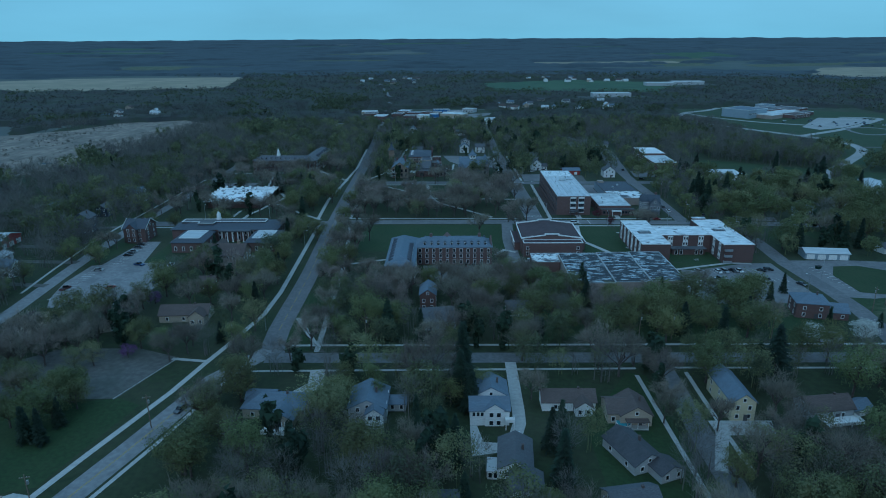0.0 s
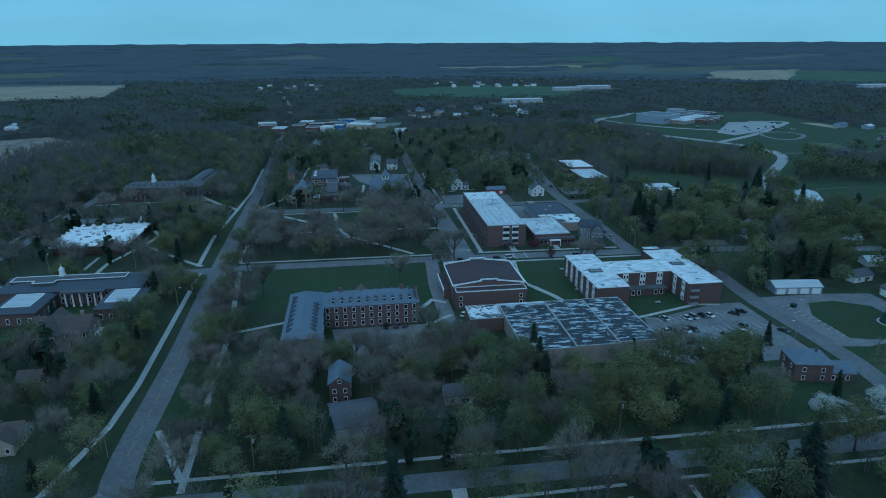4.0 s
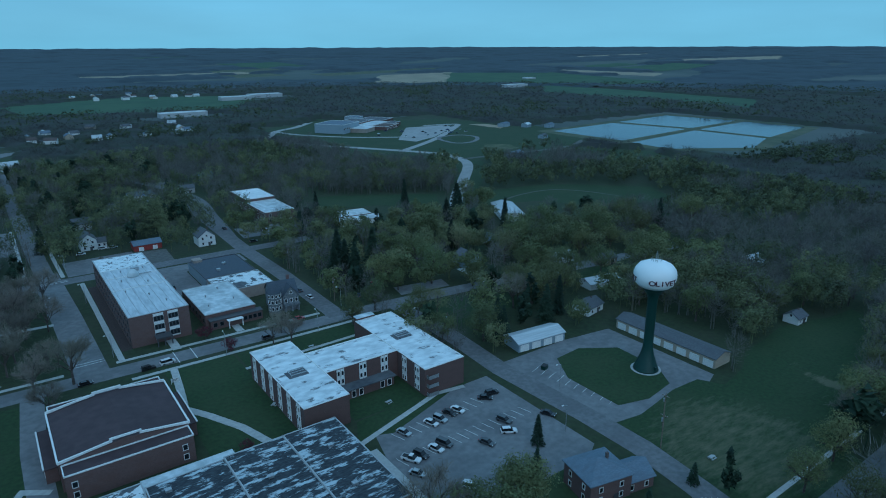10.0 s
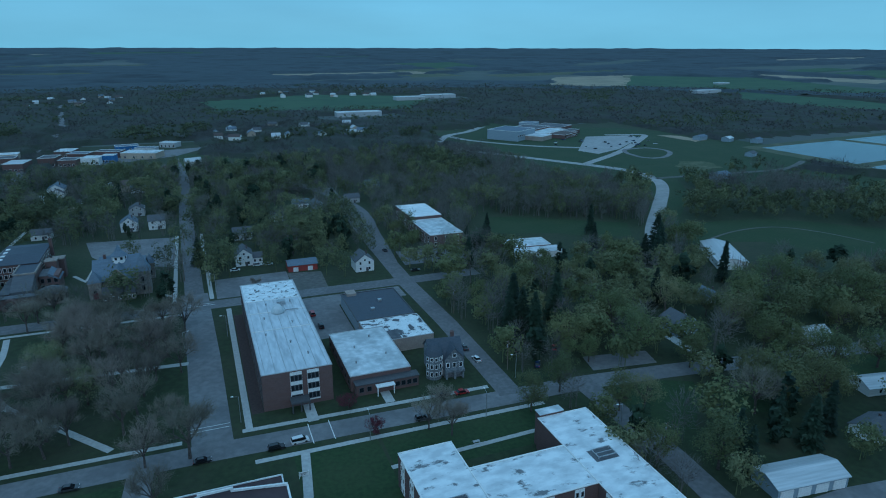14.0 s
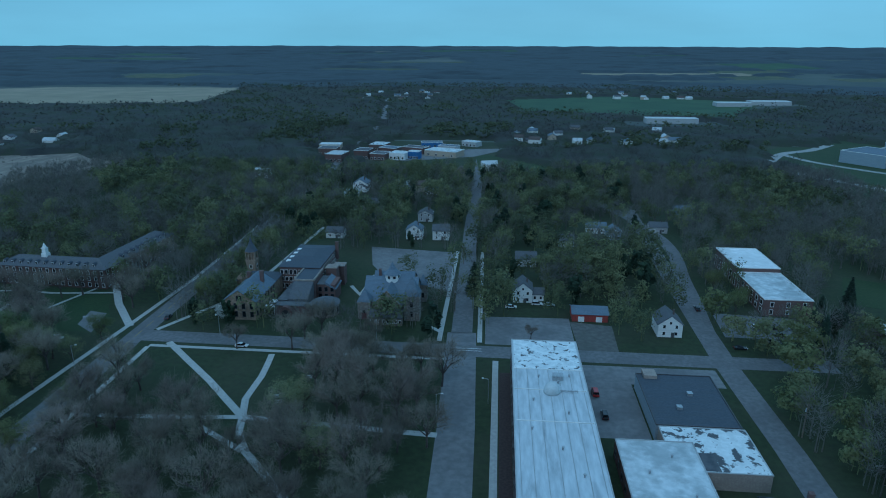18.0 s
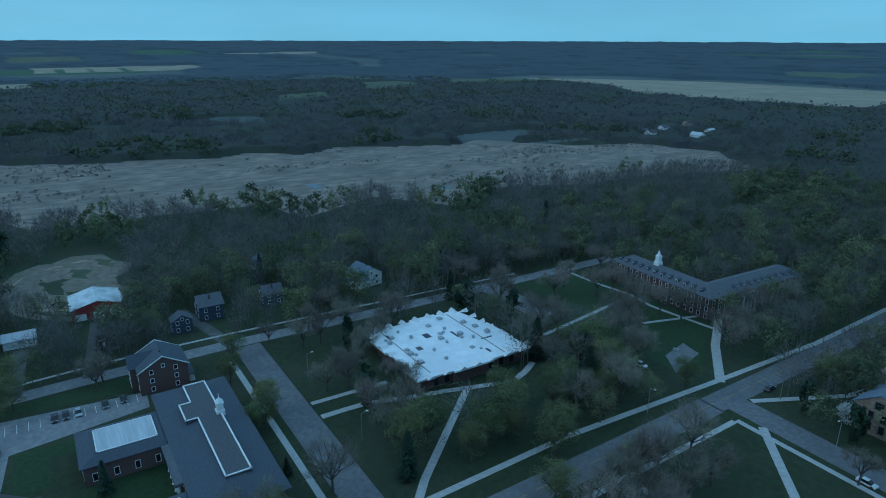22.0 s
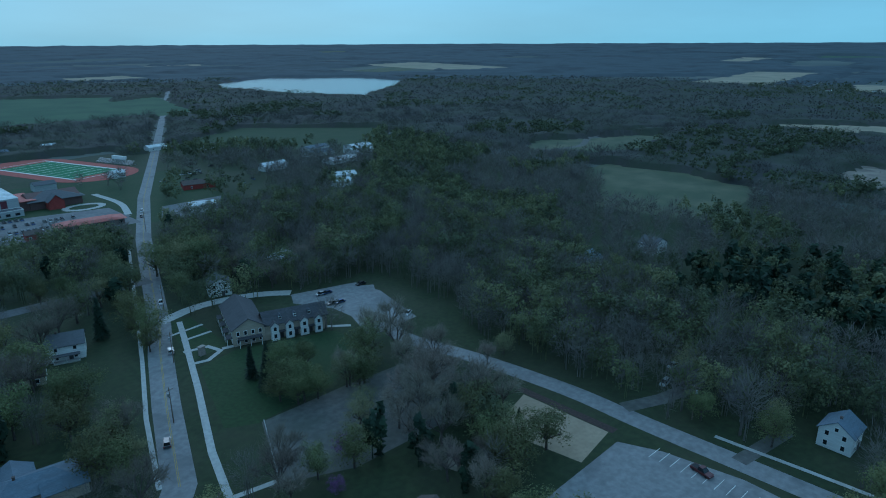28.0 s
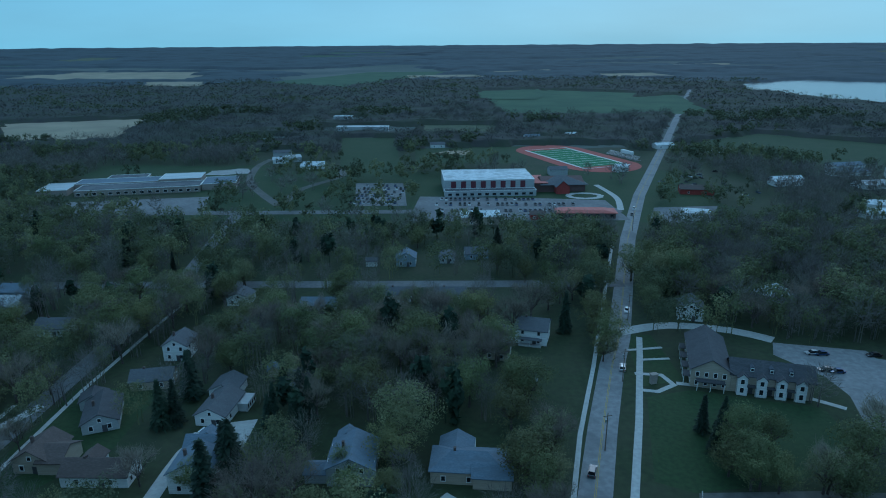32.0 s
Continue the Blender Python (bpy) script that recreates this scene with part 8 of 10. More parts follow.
def car_body(length, width, height, hood, boot, truck=False):
    """Lower body with bevelled ends and wheel gaps left to the wheels; nose towards +x."""
    a, w = length / 2, width / 2
    sill, belt = 0.28, height * 0.56
    pts = [(-a, belt * 0.93), (-a + 0.15, belt), (a - 0.25, belt * 0.86), (a, belt * 0.66), (a - 0.03, sill), (-a + 0.03, sill)]
    bm = bmesh.new()
    rings = []
    for y, k in ((-w, 0.97), (-w + 0.08, 1.0), (w - 0.08, 1.0), (w, 0.97)):
        rings.append([bm.verts.new((x * k, y, z)) for x, z in pts])
    for r0, r1 in zip(rings, rings[1:]):
        for i in range(6):
            bm.faces.new((r0[i], r0[(i + 1) % 6], r1[(i + 1) % 6], r1[i]))
    bm.faces.new(rings[0][::-1])
    bm.faces.new(rings[-1])
    return bm


def cabin(length, width, height, front, back, top_front, top_back, z0):
    w, t = width / 2 - 0.06, width / 2 - 0.26
    p = [(back, -w, z0), (front, -w, z0), (front, w, z0), (back, w, z0), (top_back, -t, height), (top_front, -t, height), (top_front, t, height), (top_back, t, height)]
    return solid(p, [(3, 2, 1, 0), (4, 5, 6, 7), (0, 1, 5, 4), (1, 2, 6, 5), (2, 3, 7, 6), (3, 0, 4, 7)])


def build_car(kind, colour):
    dims = dict(sedan=(4.7, 1.82, 1.45, 1.25, -1.75, 0.45, -1.2), suv=(4.7, 1.88, 1.72, 1.2, -2.2, 0.5, -1.95), van=(5.0, 1.95, 1.78, 1.7, -2.4, 0.9, -2.2), pickup=(5.5, 1.95, 1.82, 1.3, -0.75, 0.6, -0.55))[kind]
    length, width, height, fr, bk, tf, tb = dims
    words = dict(sedan="saloon car", suv="sport utility car", van="minivan", pickup="pickup truck")[kind]
    c = thing("car" if kind != "pickup" else "pickup_truck", 0, 0, 0, "%s %s parked on the asphalt" % (colour if colour != "grey" else "dark grey", words), "car" if kind != "pickup" else "truck", "vehicles")
    mat = PAINTS[colour]
    part("body", car_body(length, width, height, fr, bk), mat, c)
    belt = height * 0.52
    part("window_band", cabin(length, width, height - 0.08, fr, bk, tf, tb, belt), GLASS, c)
    part("roof_panel", boxes((tb + 0.05, tf - 0.05, -width / 2 + 0.28, width / 2 - 0.28, height - 0.07, height)), mat, c)
    if kind == "pickup":
        part("cargo_bed", boxes((-length / 2 + 0.2, -0.95, -width / 2 + 0.2, width / 2 - 0.2, height * 0.56, height * 0.575)), BLACK, c)
    wheel = shared(("wheel",), lambda: lathe([(0.2, -0.11), (0.34, -0.11), (0.34, 0.11), (0.2, 0.11)], 12), RUBBER)
    for sx in (-1, 1):
        for sy in (-1, 1):
            wh = part("wheel", wheel, RUBBER, c)
            wh.matrix_basis = pose(sx * length * 0.31, sy * (width / 2 - 0.1), 0.34, 90)
    for sy in (-1, 1):
        part("headlight", boxes((length / 2 - 0.18, length / 2 - 0.02, sy * width * 0.36 - 0.2, sy * width * 0.36 + 0.2, 0.55, 0.72)), LAMP_CLEAR, c)
        part("tail_light", boxes((-length / 2 - 0.02, -length / 2 + 0.12, sy * width * 0.38 - 0.15, sy * width * 0.38 + 0.15, 0.6, 0.8)), LAMP_RED, c)
    return c


FLEET = {}


def far_car(x, y, rot, z):
    """A car seen from far off: body with wheels in one, and its window band."""
    colour = rng.choice(("white", "silver", "grey", "black", "blue"))
    key = ("far", colour)
    if key not in FLEET:
        c = thing("car", x, y, rot, "%s car parked in a crowded lot" % colour, "car", "far vehicles", z)
        part("body", car_body(4.7, 1.85, 1.6, 1.2, -2), PAINTS[colour], c)
        part("window_band", cabin(4.7, 1.85, 1.55, 1.2, -2.0, 0.5, -1.6, 0.8), GLASS, c)
        FLEET[key] = c
        return
    copy_thing(FLEET[key], pose(x, y, z, 0, 0, rot))



def park(kind, colour, x, y, rot, z=0.04):
    key = (kind, colour)
    if key not in FLEET:
        FLEET[key] = build_car(kind, colour)
        FLEET[key].matrix_basis = pose(x, y, z, 0, 0, rot)
        return FLEET[key]
    return copy_thing(FLEET[key], pose(x, y, z, 0, 0, rot))


for kind, colour, x, y, rot in (
        ("sedan", "silver", 120, 288, -72), ("sedan", "white", 129, 287.5, -72), ("suv", "silver", 132.2, 287.5, -72), ("sedan", "black", 136.5, 288.5, -72), ("sedan", "white", 139.4, 288.5, -72),
        ("sedan", "black", 150.5, 289, -40), ("suv", "black", 154, 290, -10), ("suv", "grey", 147, 276, -72), ("suv", "white", 144.5, 271, -30), ("sedan", "grey", 136, 270.5, -72), ("suv", "white", 121, 258.5, -55),
        ("sedan", "silver", 113, 270.5, -60), ("pickup", "white", 115, 276.5, -60), ("suv", "black", 118, 276.5, -72), ("sedan", "white", 123, 276.5, -72), ("van", "grey", 126.2, 277, -72), ("sedan", "black", 160, 271, -65)):
    park(kind, colour, x, y, rot)
for kind, colour, x, y, rot in (
        ("suv", "black", 70, 371, 3), ("van", "white", 76.5, 372, 5), ("suv", "grey", 112, 370.5, 0), ("sedan", "black", 51, 372, 2), ("sedan", "grey", 20, 372, 0), ("sedan", "red", 128.5, 380, 0), ("sedan", "grey", 122, 380.5, 0), ("sedan", "white", 142, 399, 92), ("sedan", "grey", 141.5, 409, 90),
        ("suv", "black", 9, 297, 80), ("sedan", "grey", 13, 297, 80), ("sedan", "black", 16.5, 297, 80), ("sedan", "white", 41, 304, 60), ("van", "red", 95.5, 459, 90), ("suv", "black", 96.5, 446, 90),
        ("sedan", "blue", 160, 388, 60), ("sedan", "red", 172, 397, 60), ("sedan", "black", 157, 401, 80), ("sedan", "white", 70, 526, 0), ("suv", "white", 81, 530, 0), ("sedan", "silver", 86, 529.5, 0),
        ("suv", "white", 165, 514, 0), ("sedan", "black", 172, 514, 0), ("sedan", "grey", 171, 508, 0), ("sedan", "black", 166, 501, 0), ("sedan", "black", 152, 495, 0), ("sedan", "black", 147, 531, 90)):
    park(kind, colour, x, y, rot, 0.08)
for kind, colour, x, y, rot in (
        ("sedan", "white", -69, 393, 96), ("sedan", "white", -28, 481, 0), ("sedan", "black", -160, 479, 10), ("sedan", "silver", -105, 480, 0), ("sedan", "white", -99, 481, 0), ("sedan", "grey", -67, 503, 95),
        ("sedan", "silver", -169.5, 292, 0), ("sedan", "black", -165.5, 314, 0), ("sedan", "black", -165.5, 316.8, 0), ("sedan", "silver", -165.5, 320, 0), ("sedan", "grey", -166, 327, 0), ("sedan", "black", -166.5, 332, 0), ("pickup", "blue", -153, 299.5, -20),
        ("sedan", "red", -152, 269, 65), ("pickup", "maroon", -172, 268, 80), ("sedan", "white", -137, 299, 85), ("sedan", "blue", -135, 277, 85), ("suv", "silver", -204, 240, 10), ("sedan", "silver", -216, 236, 0),
        ("sedan", "black", -153.5, -74, 74), ("sedan", "white", -158.5, -88, 74), ("sedan", "silver", -126.5, 27, 74), ("sedan", "white", -114, 71, 74), ("suv", "silver", -101, 117, 254), ("suv", "grey", -81, 169, 251),
        ("sedan", "white", -180, 146, 30), ("sedan", "silver", -166, 106.5, 0), ("sedan", "blue", -168.5, 107, 0), ("sedan", "black", -164, 118, 0), ("sedan", "blue", -167, 119, 0), ("sedan", "black", -185, 108, 0), ("suv", "white", 19, 155, 70)):
    park(kind, colour, x, y, rot, 0.06)
rng = random.Random(5)
for row, (x0, y0, n) in enumerate(((-38, -72, 34), (-40, -84, 30), (-36, -100, 30), (-36, -114, 22))):
    for k in range(n):
        if rng.random() < 0.8:
            far_car(x0 - k * 3.0, y0, 90, -0.1)
for r in range(6):
    for k in range(11):
        if rng.random() < 0.8:
            far_car(20 - k * 2.9 - r * 0.8, -105 - r * 10.5, 90, -0.1)
for k in range(16):
    far_car(-200 - rng.uniform(0, 60), -120 - rng.uniform(0, 90), rng.choice((0, 90)), -0.2)
for k in range(26):
    far_car(rng.uniform(430, 555), rng.uniform(790, 880), rng.choice((35, 125)), -0.1)
for k in range(24):
    far_car(35 + k * 2.9, -440 + rng.uniform(-6, 6), 90, -0.1)


# ---------------------------------------------------------------- poles, lamps, benches, signs
def utility_pole():
    b = thing("utility_pole", 0, 0, 0, "weathered wooden utility pole with a crossarm", "pole", "utility poles")
    part("post", beam(bmesh.new(), (0, 0, 0), (0, 0, 11), 0.17, 0.12, 8), WOOD_POLE, b)
    part("crossarm", boxes((-1.2, 1.2, -0.06, 0.06, 10.0, 10.15)), WOOD_POLE, b)
    for x in (-1.0, -0.5, 0.5, 1.0):
        part("insulator", shared(("insulator",), lambda: lathe([(0.05, 0), (0.07, 0.1), (0.04, 0.2)], 8), CONCRETE), CONCRETE, b).matrix_basis = pose(x, 0, 10.15)
    part("transformer", lathe([(0.28, 8.2), (0.28, 9.2), (0.1, 9.3)], 10), STEEL, b).matrix_basis = pose(0.4, 0, 0)
    return b


def street_lamp():
    b = thing("street_lamp", 0, 0, 0, "tall steel street lamp with a bracket arm", "street lamp", "street lamps")
    part("post", beam(bmesh.new(), (0, 0, 0), (0, 0, 8.5), 0.11, 0.07, 8), STEEL, b)
    part("arm", beam(bmesh.new(), (0, 0, 8.4), (1.6, 0, 8.8), 0.05, 0.04, 6), STEEL, b)
    part("lantern", boxes((1.4, 2.1, -0.16, 0.16, 8.72, 8.9)), TRIM, b)
    return b


def bench():
    b = thing("picnic_table", 0, 0, 0, "grey wooden picnic table with benches", "picnic table", "picnic tables")
    part("tabletop", boxes(*[(-0.95, 0.95, -0.4 + 0.2 * k, -0.22 + 0.2 * k, 0.72, 0.77) for k in range(4)]), SIDING_GREY, b)
    for s in (-1, 1):
        part("seat", boxes((-0.95, 0.95, s * 0.75 - 0.14, s * 0.75 + 0.14, 0.42, 0.46)), SIDING_GREY, b)
        part("leg", boxes((s * 0.7 - 0.04, s * 0.7 + 0.04, -0.75, 0.75, 0.34, 0.42), (s * 0.7 - 0.04, s * 0.7 + 0.04, -0.55, -0.45, 0, 0.72), (s * 0.7 - 0.04, s * 0.7 + 0.04, 0.45, 0.55, 0, 0.72)), SIDING_GREY, b)
    return b


def scatter(make, spots, z=0.0):
    first = make()
    for k, (x, y, rot) in enumerate(spots):
        if k == 0:
            first.matrix_basis = pose(x, y, z, 0, 0, rot)
        else:
            copy_thing(first, pose(x, y, z, 0, 0, rot))


scatter(utility_pole, [(71, 216, 0), (83, 216, 0), (120, 216, 0), (20, 216, 0), (-30, 214, 0), (-78, 210, 30), (-112, 80, 16), (-99, 125, 16), (173, 241, 90), (182, 247, 90), (-192, 255, 90), (-191, 330, 90), (149, 389, 90), (150, 440, 90), (47, 520, 90), (47, 580, 90), (166, 330, 90), (-86, 160, 16), (-128, 20, 16), (-145, -40, 16)])
scatter(street_lamp, [(130, 365, 90), (149, 383, 180), (174, 280, 180), (95, 366, 90), (62, 388, 180), (47, 440, 0), (62, 450, 180), (-58, 300, 180), (-77, 330, 0), (-60, 440, 180), (-78, 460, 0), (-40, 490, 270), (20, 490, 270), (60, 500, 180), (-150, 384, 90), (-110, 384, 90), (163, 345, 180), (158, 262, 180), (-70, 225, 0)])
scatter(bench, [(125, 304.5, 10), (96, 324, 40), (3, 461, 5), (-2, 445, 5), (-4, 448, 10), (122, 354, 0), (180, 230, 0), (-100, 500, 20)])

sg = thing("campus_sign", 75, 356, 0, "white campus sign board on two posts", "sign")
part("board", boxes((-1.3, 1.3, -0.06, 0.06, 0.7, 1.9)), TRIM, sg)
for x in (-1.2, 1.2):
    part("post", boxes((x - 0.07, x + 0.07, -0.07, 0.07, 0, 2.1)), TRIM, sg)
for k in range(3):
    part("text_bar", boxes((-0.9, 0.9 - 0.3 * k, -0.075, -0.061, 1.55 - k * 0.3, 1.67 - k * 0.3)), TRIM_DARK, sg)
dm = thing("dumpster", 179, 292, 20, "green steel dumpster on the tower yard", "dumpster")
part("bin", solid([(-1, -0.8, 0.1), (1, -0.8, 0.1), (1, 0.8, 0.1), (-1, 0.8, 0.1), (-1.1, -0.9, 1.3), (1.1, -0.9, 1.3), (1.1, 0.9, 1.5), (-1.1, 0.9, 1.5)], [(3, 2, 1, 0), (4, 5, 6, 7), (0, 1, 5, 4), (1, 2, 6, 5), (2, 3, 7, 6), (3, 0, 4, 7)]), TOWER_GREEN, dm)
part("lid", boxes((-1.12, 1.12, -0.92, 0.92, 1.5, 1.56)), BLACK, dm)
mk = thing("brick_marker", -108, 126, 16, "brick monument pillar within a paved ring", "monument")
part("pillar", boxes((-1.0, 1.0, -0.6, 0.6, 0, 3.0), (-1.2, 1.2, -0.8, 0.8, 3.0, 3.3)), BRICK_TAN, mk)

# stall lines of the lots
def stalls(name, x0, y0, dx, dy, lx, ly, n, z):
    for k in range(n):
        x, y = x0 + dx * k, y0 + dy * k
        dashes("%s_%d" % (name, k + 1), [(x, y), (x + lx, y + ly)], 0, 0.14, PAINT_LINE, "white parking stall line", z)


stalls("stall_tower", 174.5, 293, 0.55, -3.2, 5.0, 1.6, 10, 0.05)
stalls("stall_lot_south", 112, 279.5, 2.9, 0, 1.2, -4.6, 16, 0.04)
stalls("stall_lot_north", 117, 290, 3.0, 0.2, 1.5, -4.8, 12, 0.04)
stalls("stall_west", -168, 302, 0, 2.8, 5, 0, 13, 0.04)
stalls("stall_west_far", -173.5, 256, 0, 2.8, 5, 0, 15, 0.04)
edge = thing("edging_stones", -100, 189, 70, "row of pale edging stones along the gravel lot", "edging")
for k in range(15):
    part("stone", shared(("edging_stone",), lambda: boxes((-0.8, 0.8, -0.12, 0.12, 0, 0.2)), CONCRETE), CONCRETE, edge).matrix_basis = pose(-13.5 + k * 1.95, 0, 0)

# ---------------------------------------------------------------- trees
def leafy(m, through=0.3):
    """Lets some light through the leaves of a material."""
    n, l = m.node_tree.nodes, m.node_tree.links
    b = n["Principled BSDF"]
    t = n.new("ShaderNodeBsdfTranslucent")
    mix = n.new("ShaderNodeMixShader")
    mix.inputs[0].default_value = through
    l.new(b.inputs["Base Color"].links[0].from_socket, t.inputs["Color"])
    l.new(b.outputs[0], mix.inputs[1])
    l.new(t.outputs[0], mix.inputs[2])
    l.new(mix.outputs[0], n["Material Output"].inputs["Surface"])


for m in (LEAF_SPRING, LEAF_PALE, LEAF_DARK, LEAF_MAROON, BLOSSOM_WHITE, BLOSSOM_PURPLE, TWIGS):
    leafy(m)


def unit(v):
    return v / np.linalg.norm(v, axis=-1, keepdims=True)


def cards(c, u, v):
    return np.stack([c - u - v * 0.8, c + u * 0.95 - v * 0.75, c + u * 0.1 + v * 1.15], 1).reshape(-1, 3)


def slivers(c, u, v):
    return np.stack([c - u - v, c - u + v, c + u], 1).reshape(-1, 3)


def crown_cards(rng, n, rx, rz, cz, size, up=0.35, fill=0.5, thin=1.0):
    """Leaves as small cards, gathered in clumps over an uneven, lobed crown; thin: twigs instead."""
    lobes = unit(rng.normal(size=(9, 3)) * [1, 1, 0.8])
    s = size * (0.6 + 0.8 * rng.random(n))[:, None]
    if thin < 1:
        d = unit(rng.normal(size=(n, 3)))
        bulge = 0.66 + 0.42 * np.max(np.clip(d @ lobes.T, 0, 1) ** 4, axis=1)
        r = bulge * (1 - fill * rng.random(n) ** 1.5)
        c = d * r[:, None] * [rx, rx, rz] + [0, 0, cz] + rng.normal(size=(n, 3)) * rx * 0.07 * (rng.random((n, 1)) < 0.5)
        u = unit(d * [1, 1, 0.6] + [0, 0, 0.7] + rng.normal(size=(n, 3)) * 0.35)
        v = unit(np.cross(u, rng.normal(size=(n, 3))))
        return (slivers if thin < 0.3 else cards)(c, u * s, v * s * thin)
    m = int(max(7, min(64, n / 26)))
    k = unit(rng.normal(size=(m, 3)) + [0, 0, 0.25])
    reach = (0.62 + 0.42 * np.max(np.clip(k @ lobes.T, 0, 1) ** 4, axis=1)) * (1 - fill * 0.75 * rng.random(m) ** 1.3)
    width = rng.uniform(0.2, 0.36, size=m) * (26 / max(m, 26)) ** 0.2
    i = rng.integers(m, size=n)
    d = unit(rng.normal(size=(n, 3)) + k[i] * 0.35)
    c = (k[i] * reach[i, None] + d * (width[i] * (0.3 + 1.15 * rng.random(n) ** 0.8))[:, None]) * [rx, rx, rz] + [0, 0, cz]
    nrm = unit(d + k[i] * 0.4 + rng.normal(size=(n, 3)) * 0.6 + [0, 0, up])
    u = unit(np.cross(nrm, rng.normal(size=(n, 3))))
    return cards(c, u * s, np.cross(nrm, u) * s)


def cards_mesh(name, verts, mat):
    me = bpy.data.meshes.new(name)
    n = len(verts) // 3
    me.vertices.add(len(verts))
    me.vertices.foreach_set("co", verts.astype(np.float32).ravel())
    me.loops.add(len(verts))
    me.loops.foreach_set("vertex_index", np.arange(len(verts), dtype=np.int32))
    me.polygons.add(n)
    me.polygons.foreach_set("loop_start", np.arange(0, 3 * n, 3, dtype=np.int32))
    me.polygons.foreach_set("loop_total", np.full(n, 3, dtype=np.int32))
    me.update()
    me.validate()
    me.materials.append(mat)
    return me


def limbs(seed, h, spread, fork, depth=2, r0=0.28, tips=None):
    """A tapered trunk that forks into limbs and boughs."""
    rng = random.Random(seed)
    bm = bmesh.new()
    top = Vector((rng.uniform(-0.3, 0.3), rng.uniform(-0.3, 0.3), h * fork))
    beam(bm, (0, 0, -0.2), top, r0, r0 * 0.7, 7)

    def grow(p, d, length, r, level):
        q = p + d * length
        beam(bm, p, q, r, r * 0.55, 5 if level else 6)
        if tips is not None:
            tips.append((q, d, level))
        if level < depth:
            for _ in range(rng.choice((2, 3, 3))):
                e = (d + Vector((rng.gauss(0, 0.5), rng.gauss(0, 0.5), rng.gauss(0.12, 0.3)))).normalized()
                grow(p + d * length * rng.uniform(0.55, 1.0), e, length * rng.uniform(0.5, 0.72), r * 0.55, level + 1)
    n = rng.randint(5, 7)
    for k in range(n):
        a = 6.283 * k / n + rng.uniform(-0.3, 0.3)
        e = Vector((math.cos(a) * spread, math.sin(a) * spread, rng.uniform(0.6, 1.3))).normalized()
        grow(top * rng.uniform(0.75, 1.0), e, h * rng.uniform(0.26, 0.36), r0 * 0.55, 0)
    grow(top, Vector((rng.uniform(-0.2, 0.2), rng.uniform(-0.2, 0.2), 1)).normalized(), h * 0.34, r0 * 0.6, 0)
    return bm


def broadleaf(name, label, seed, mat, n=4300, size=0.13, rx=4.6, rz=5.1, h=12.0, sparse=0.75, group="broadleaf trees"):
    rng = np.random.default_rng(seed)
    t = thing(name, 0, 0, 0, label, "tree", group)
    part("trunk", limbs(seed, h * 0.85, 0.8, 0.32, 1), BARK, t)
    part("crown", cards_mesh("crown", crown_cards(rng, n, rx, rz, h - rz, size, fill=sparse), mat), mat, t)
    return t


def bare_tree(seed, h=13.0, n=1500):
    t = thing("bare_tree", 0, 0, 0, "leafless grey-brown tree with fine twigs", "tree", "bare trees")
    tips = []
    part("trunk", limbs(seed, h * 0.98, 0.6, 0.3, 2, 0.28, tips), BARK, t)
    rng = np.random.default_rng(seed)
    pts = np.array([tuple(q) for q, d, lv in tips if lv > 0])
    dirs = np.array([tuple(d) for q, d, lv in tips if lv > 0])
    i = rng.integers(len(pts), size=n)
    u = unit(dirs[i] + rng.normal(size=(n, 3)) * 0.55 + [0, 0, 0.25])
    length = rng.uniform(0.5, 1.3, size=(n, 1))
    c = pts[i] + rng.normal(size=(n, 3)) * 0.5 + u * length * 0.5
    v = unit(np.cross(u, rng.normal(size=(n, 3)))) * rng.uniform(0.018, 0.05, size=(n, 1))
    part("crown", cards_mesh("crown", slivers(c, u * length, v), TWIGS), TWIGS, t)
    return t


def spruce(seed, h=12.0, base=2.6, label="dark green spruce with a pointed crown"):
    rng = np.random.default_rng(seed)
    t = thing("spruce_tree", 0, 0, 0, label, "tree", "conifers")
    part("trunk", beam(bmesh.new(), (0, 0, -0.2), (0, 0, h * 0.97), 0.22, 0.03, 7), BARK, t)
    n = 800
    f = rng.random(n) ** 0.75
    z = h * (0.08 + 0.92 * (1 - f))
    tier = 0.8 + 0.2 * np.cos(z / h * 60)
    rad = base * f ** 0.85 * tier * (0.35 + 0.65 * rng.random(n) ** 0.5)
    a = rng.random(n) * 6.2832
    out = np.stack([np.cos(a), np.sin(a), np.zeros(n)], 1)
    c = out * rad[:, None] + np.stack([0 * z, 0 * z, z - rad * 0.25], 1)
    u = unit(out + [0, 0, -0.35] + rng.normal(size=(n, 3)) * 0.25)
    v = unit(np.cross(u, [0, 0, 1.0]) + rng.normal(size=(n, 3)) * 0.3)
    s = rng.uniform(0.4, 0.75, size=(n, 1))
    part("crown", cards_mesh("crown", cards(c, u * s, v * s * 0.5), LEAF_DARK), LEAF_DARK, t)
    return t


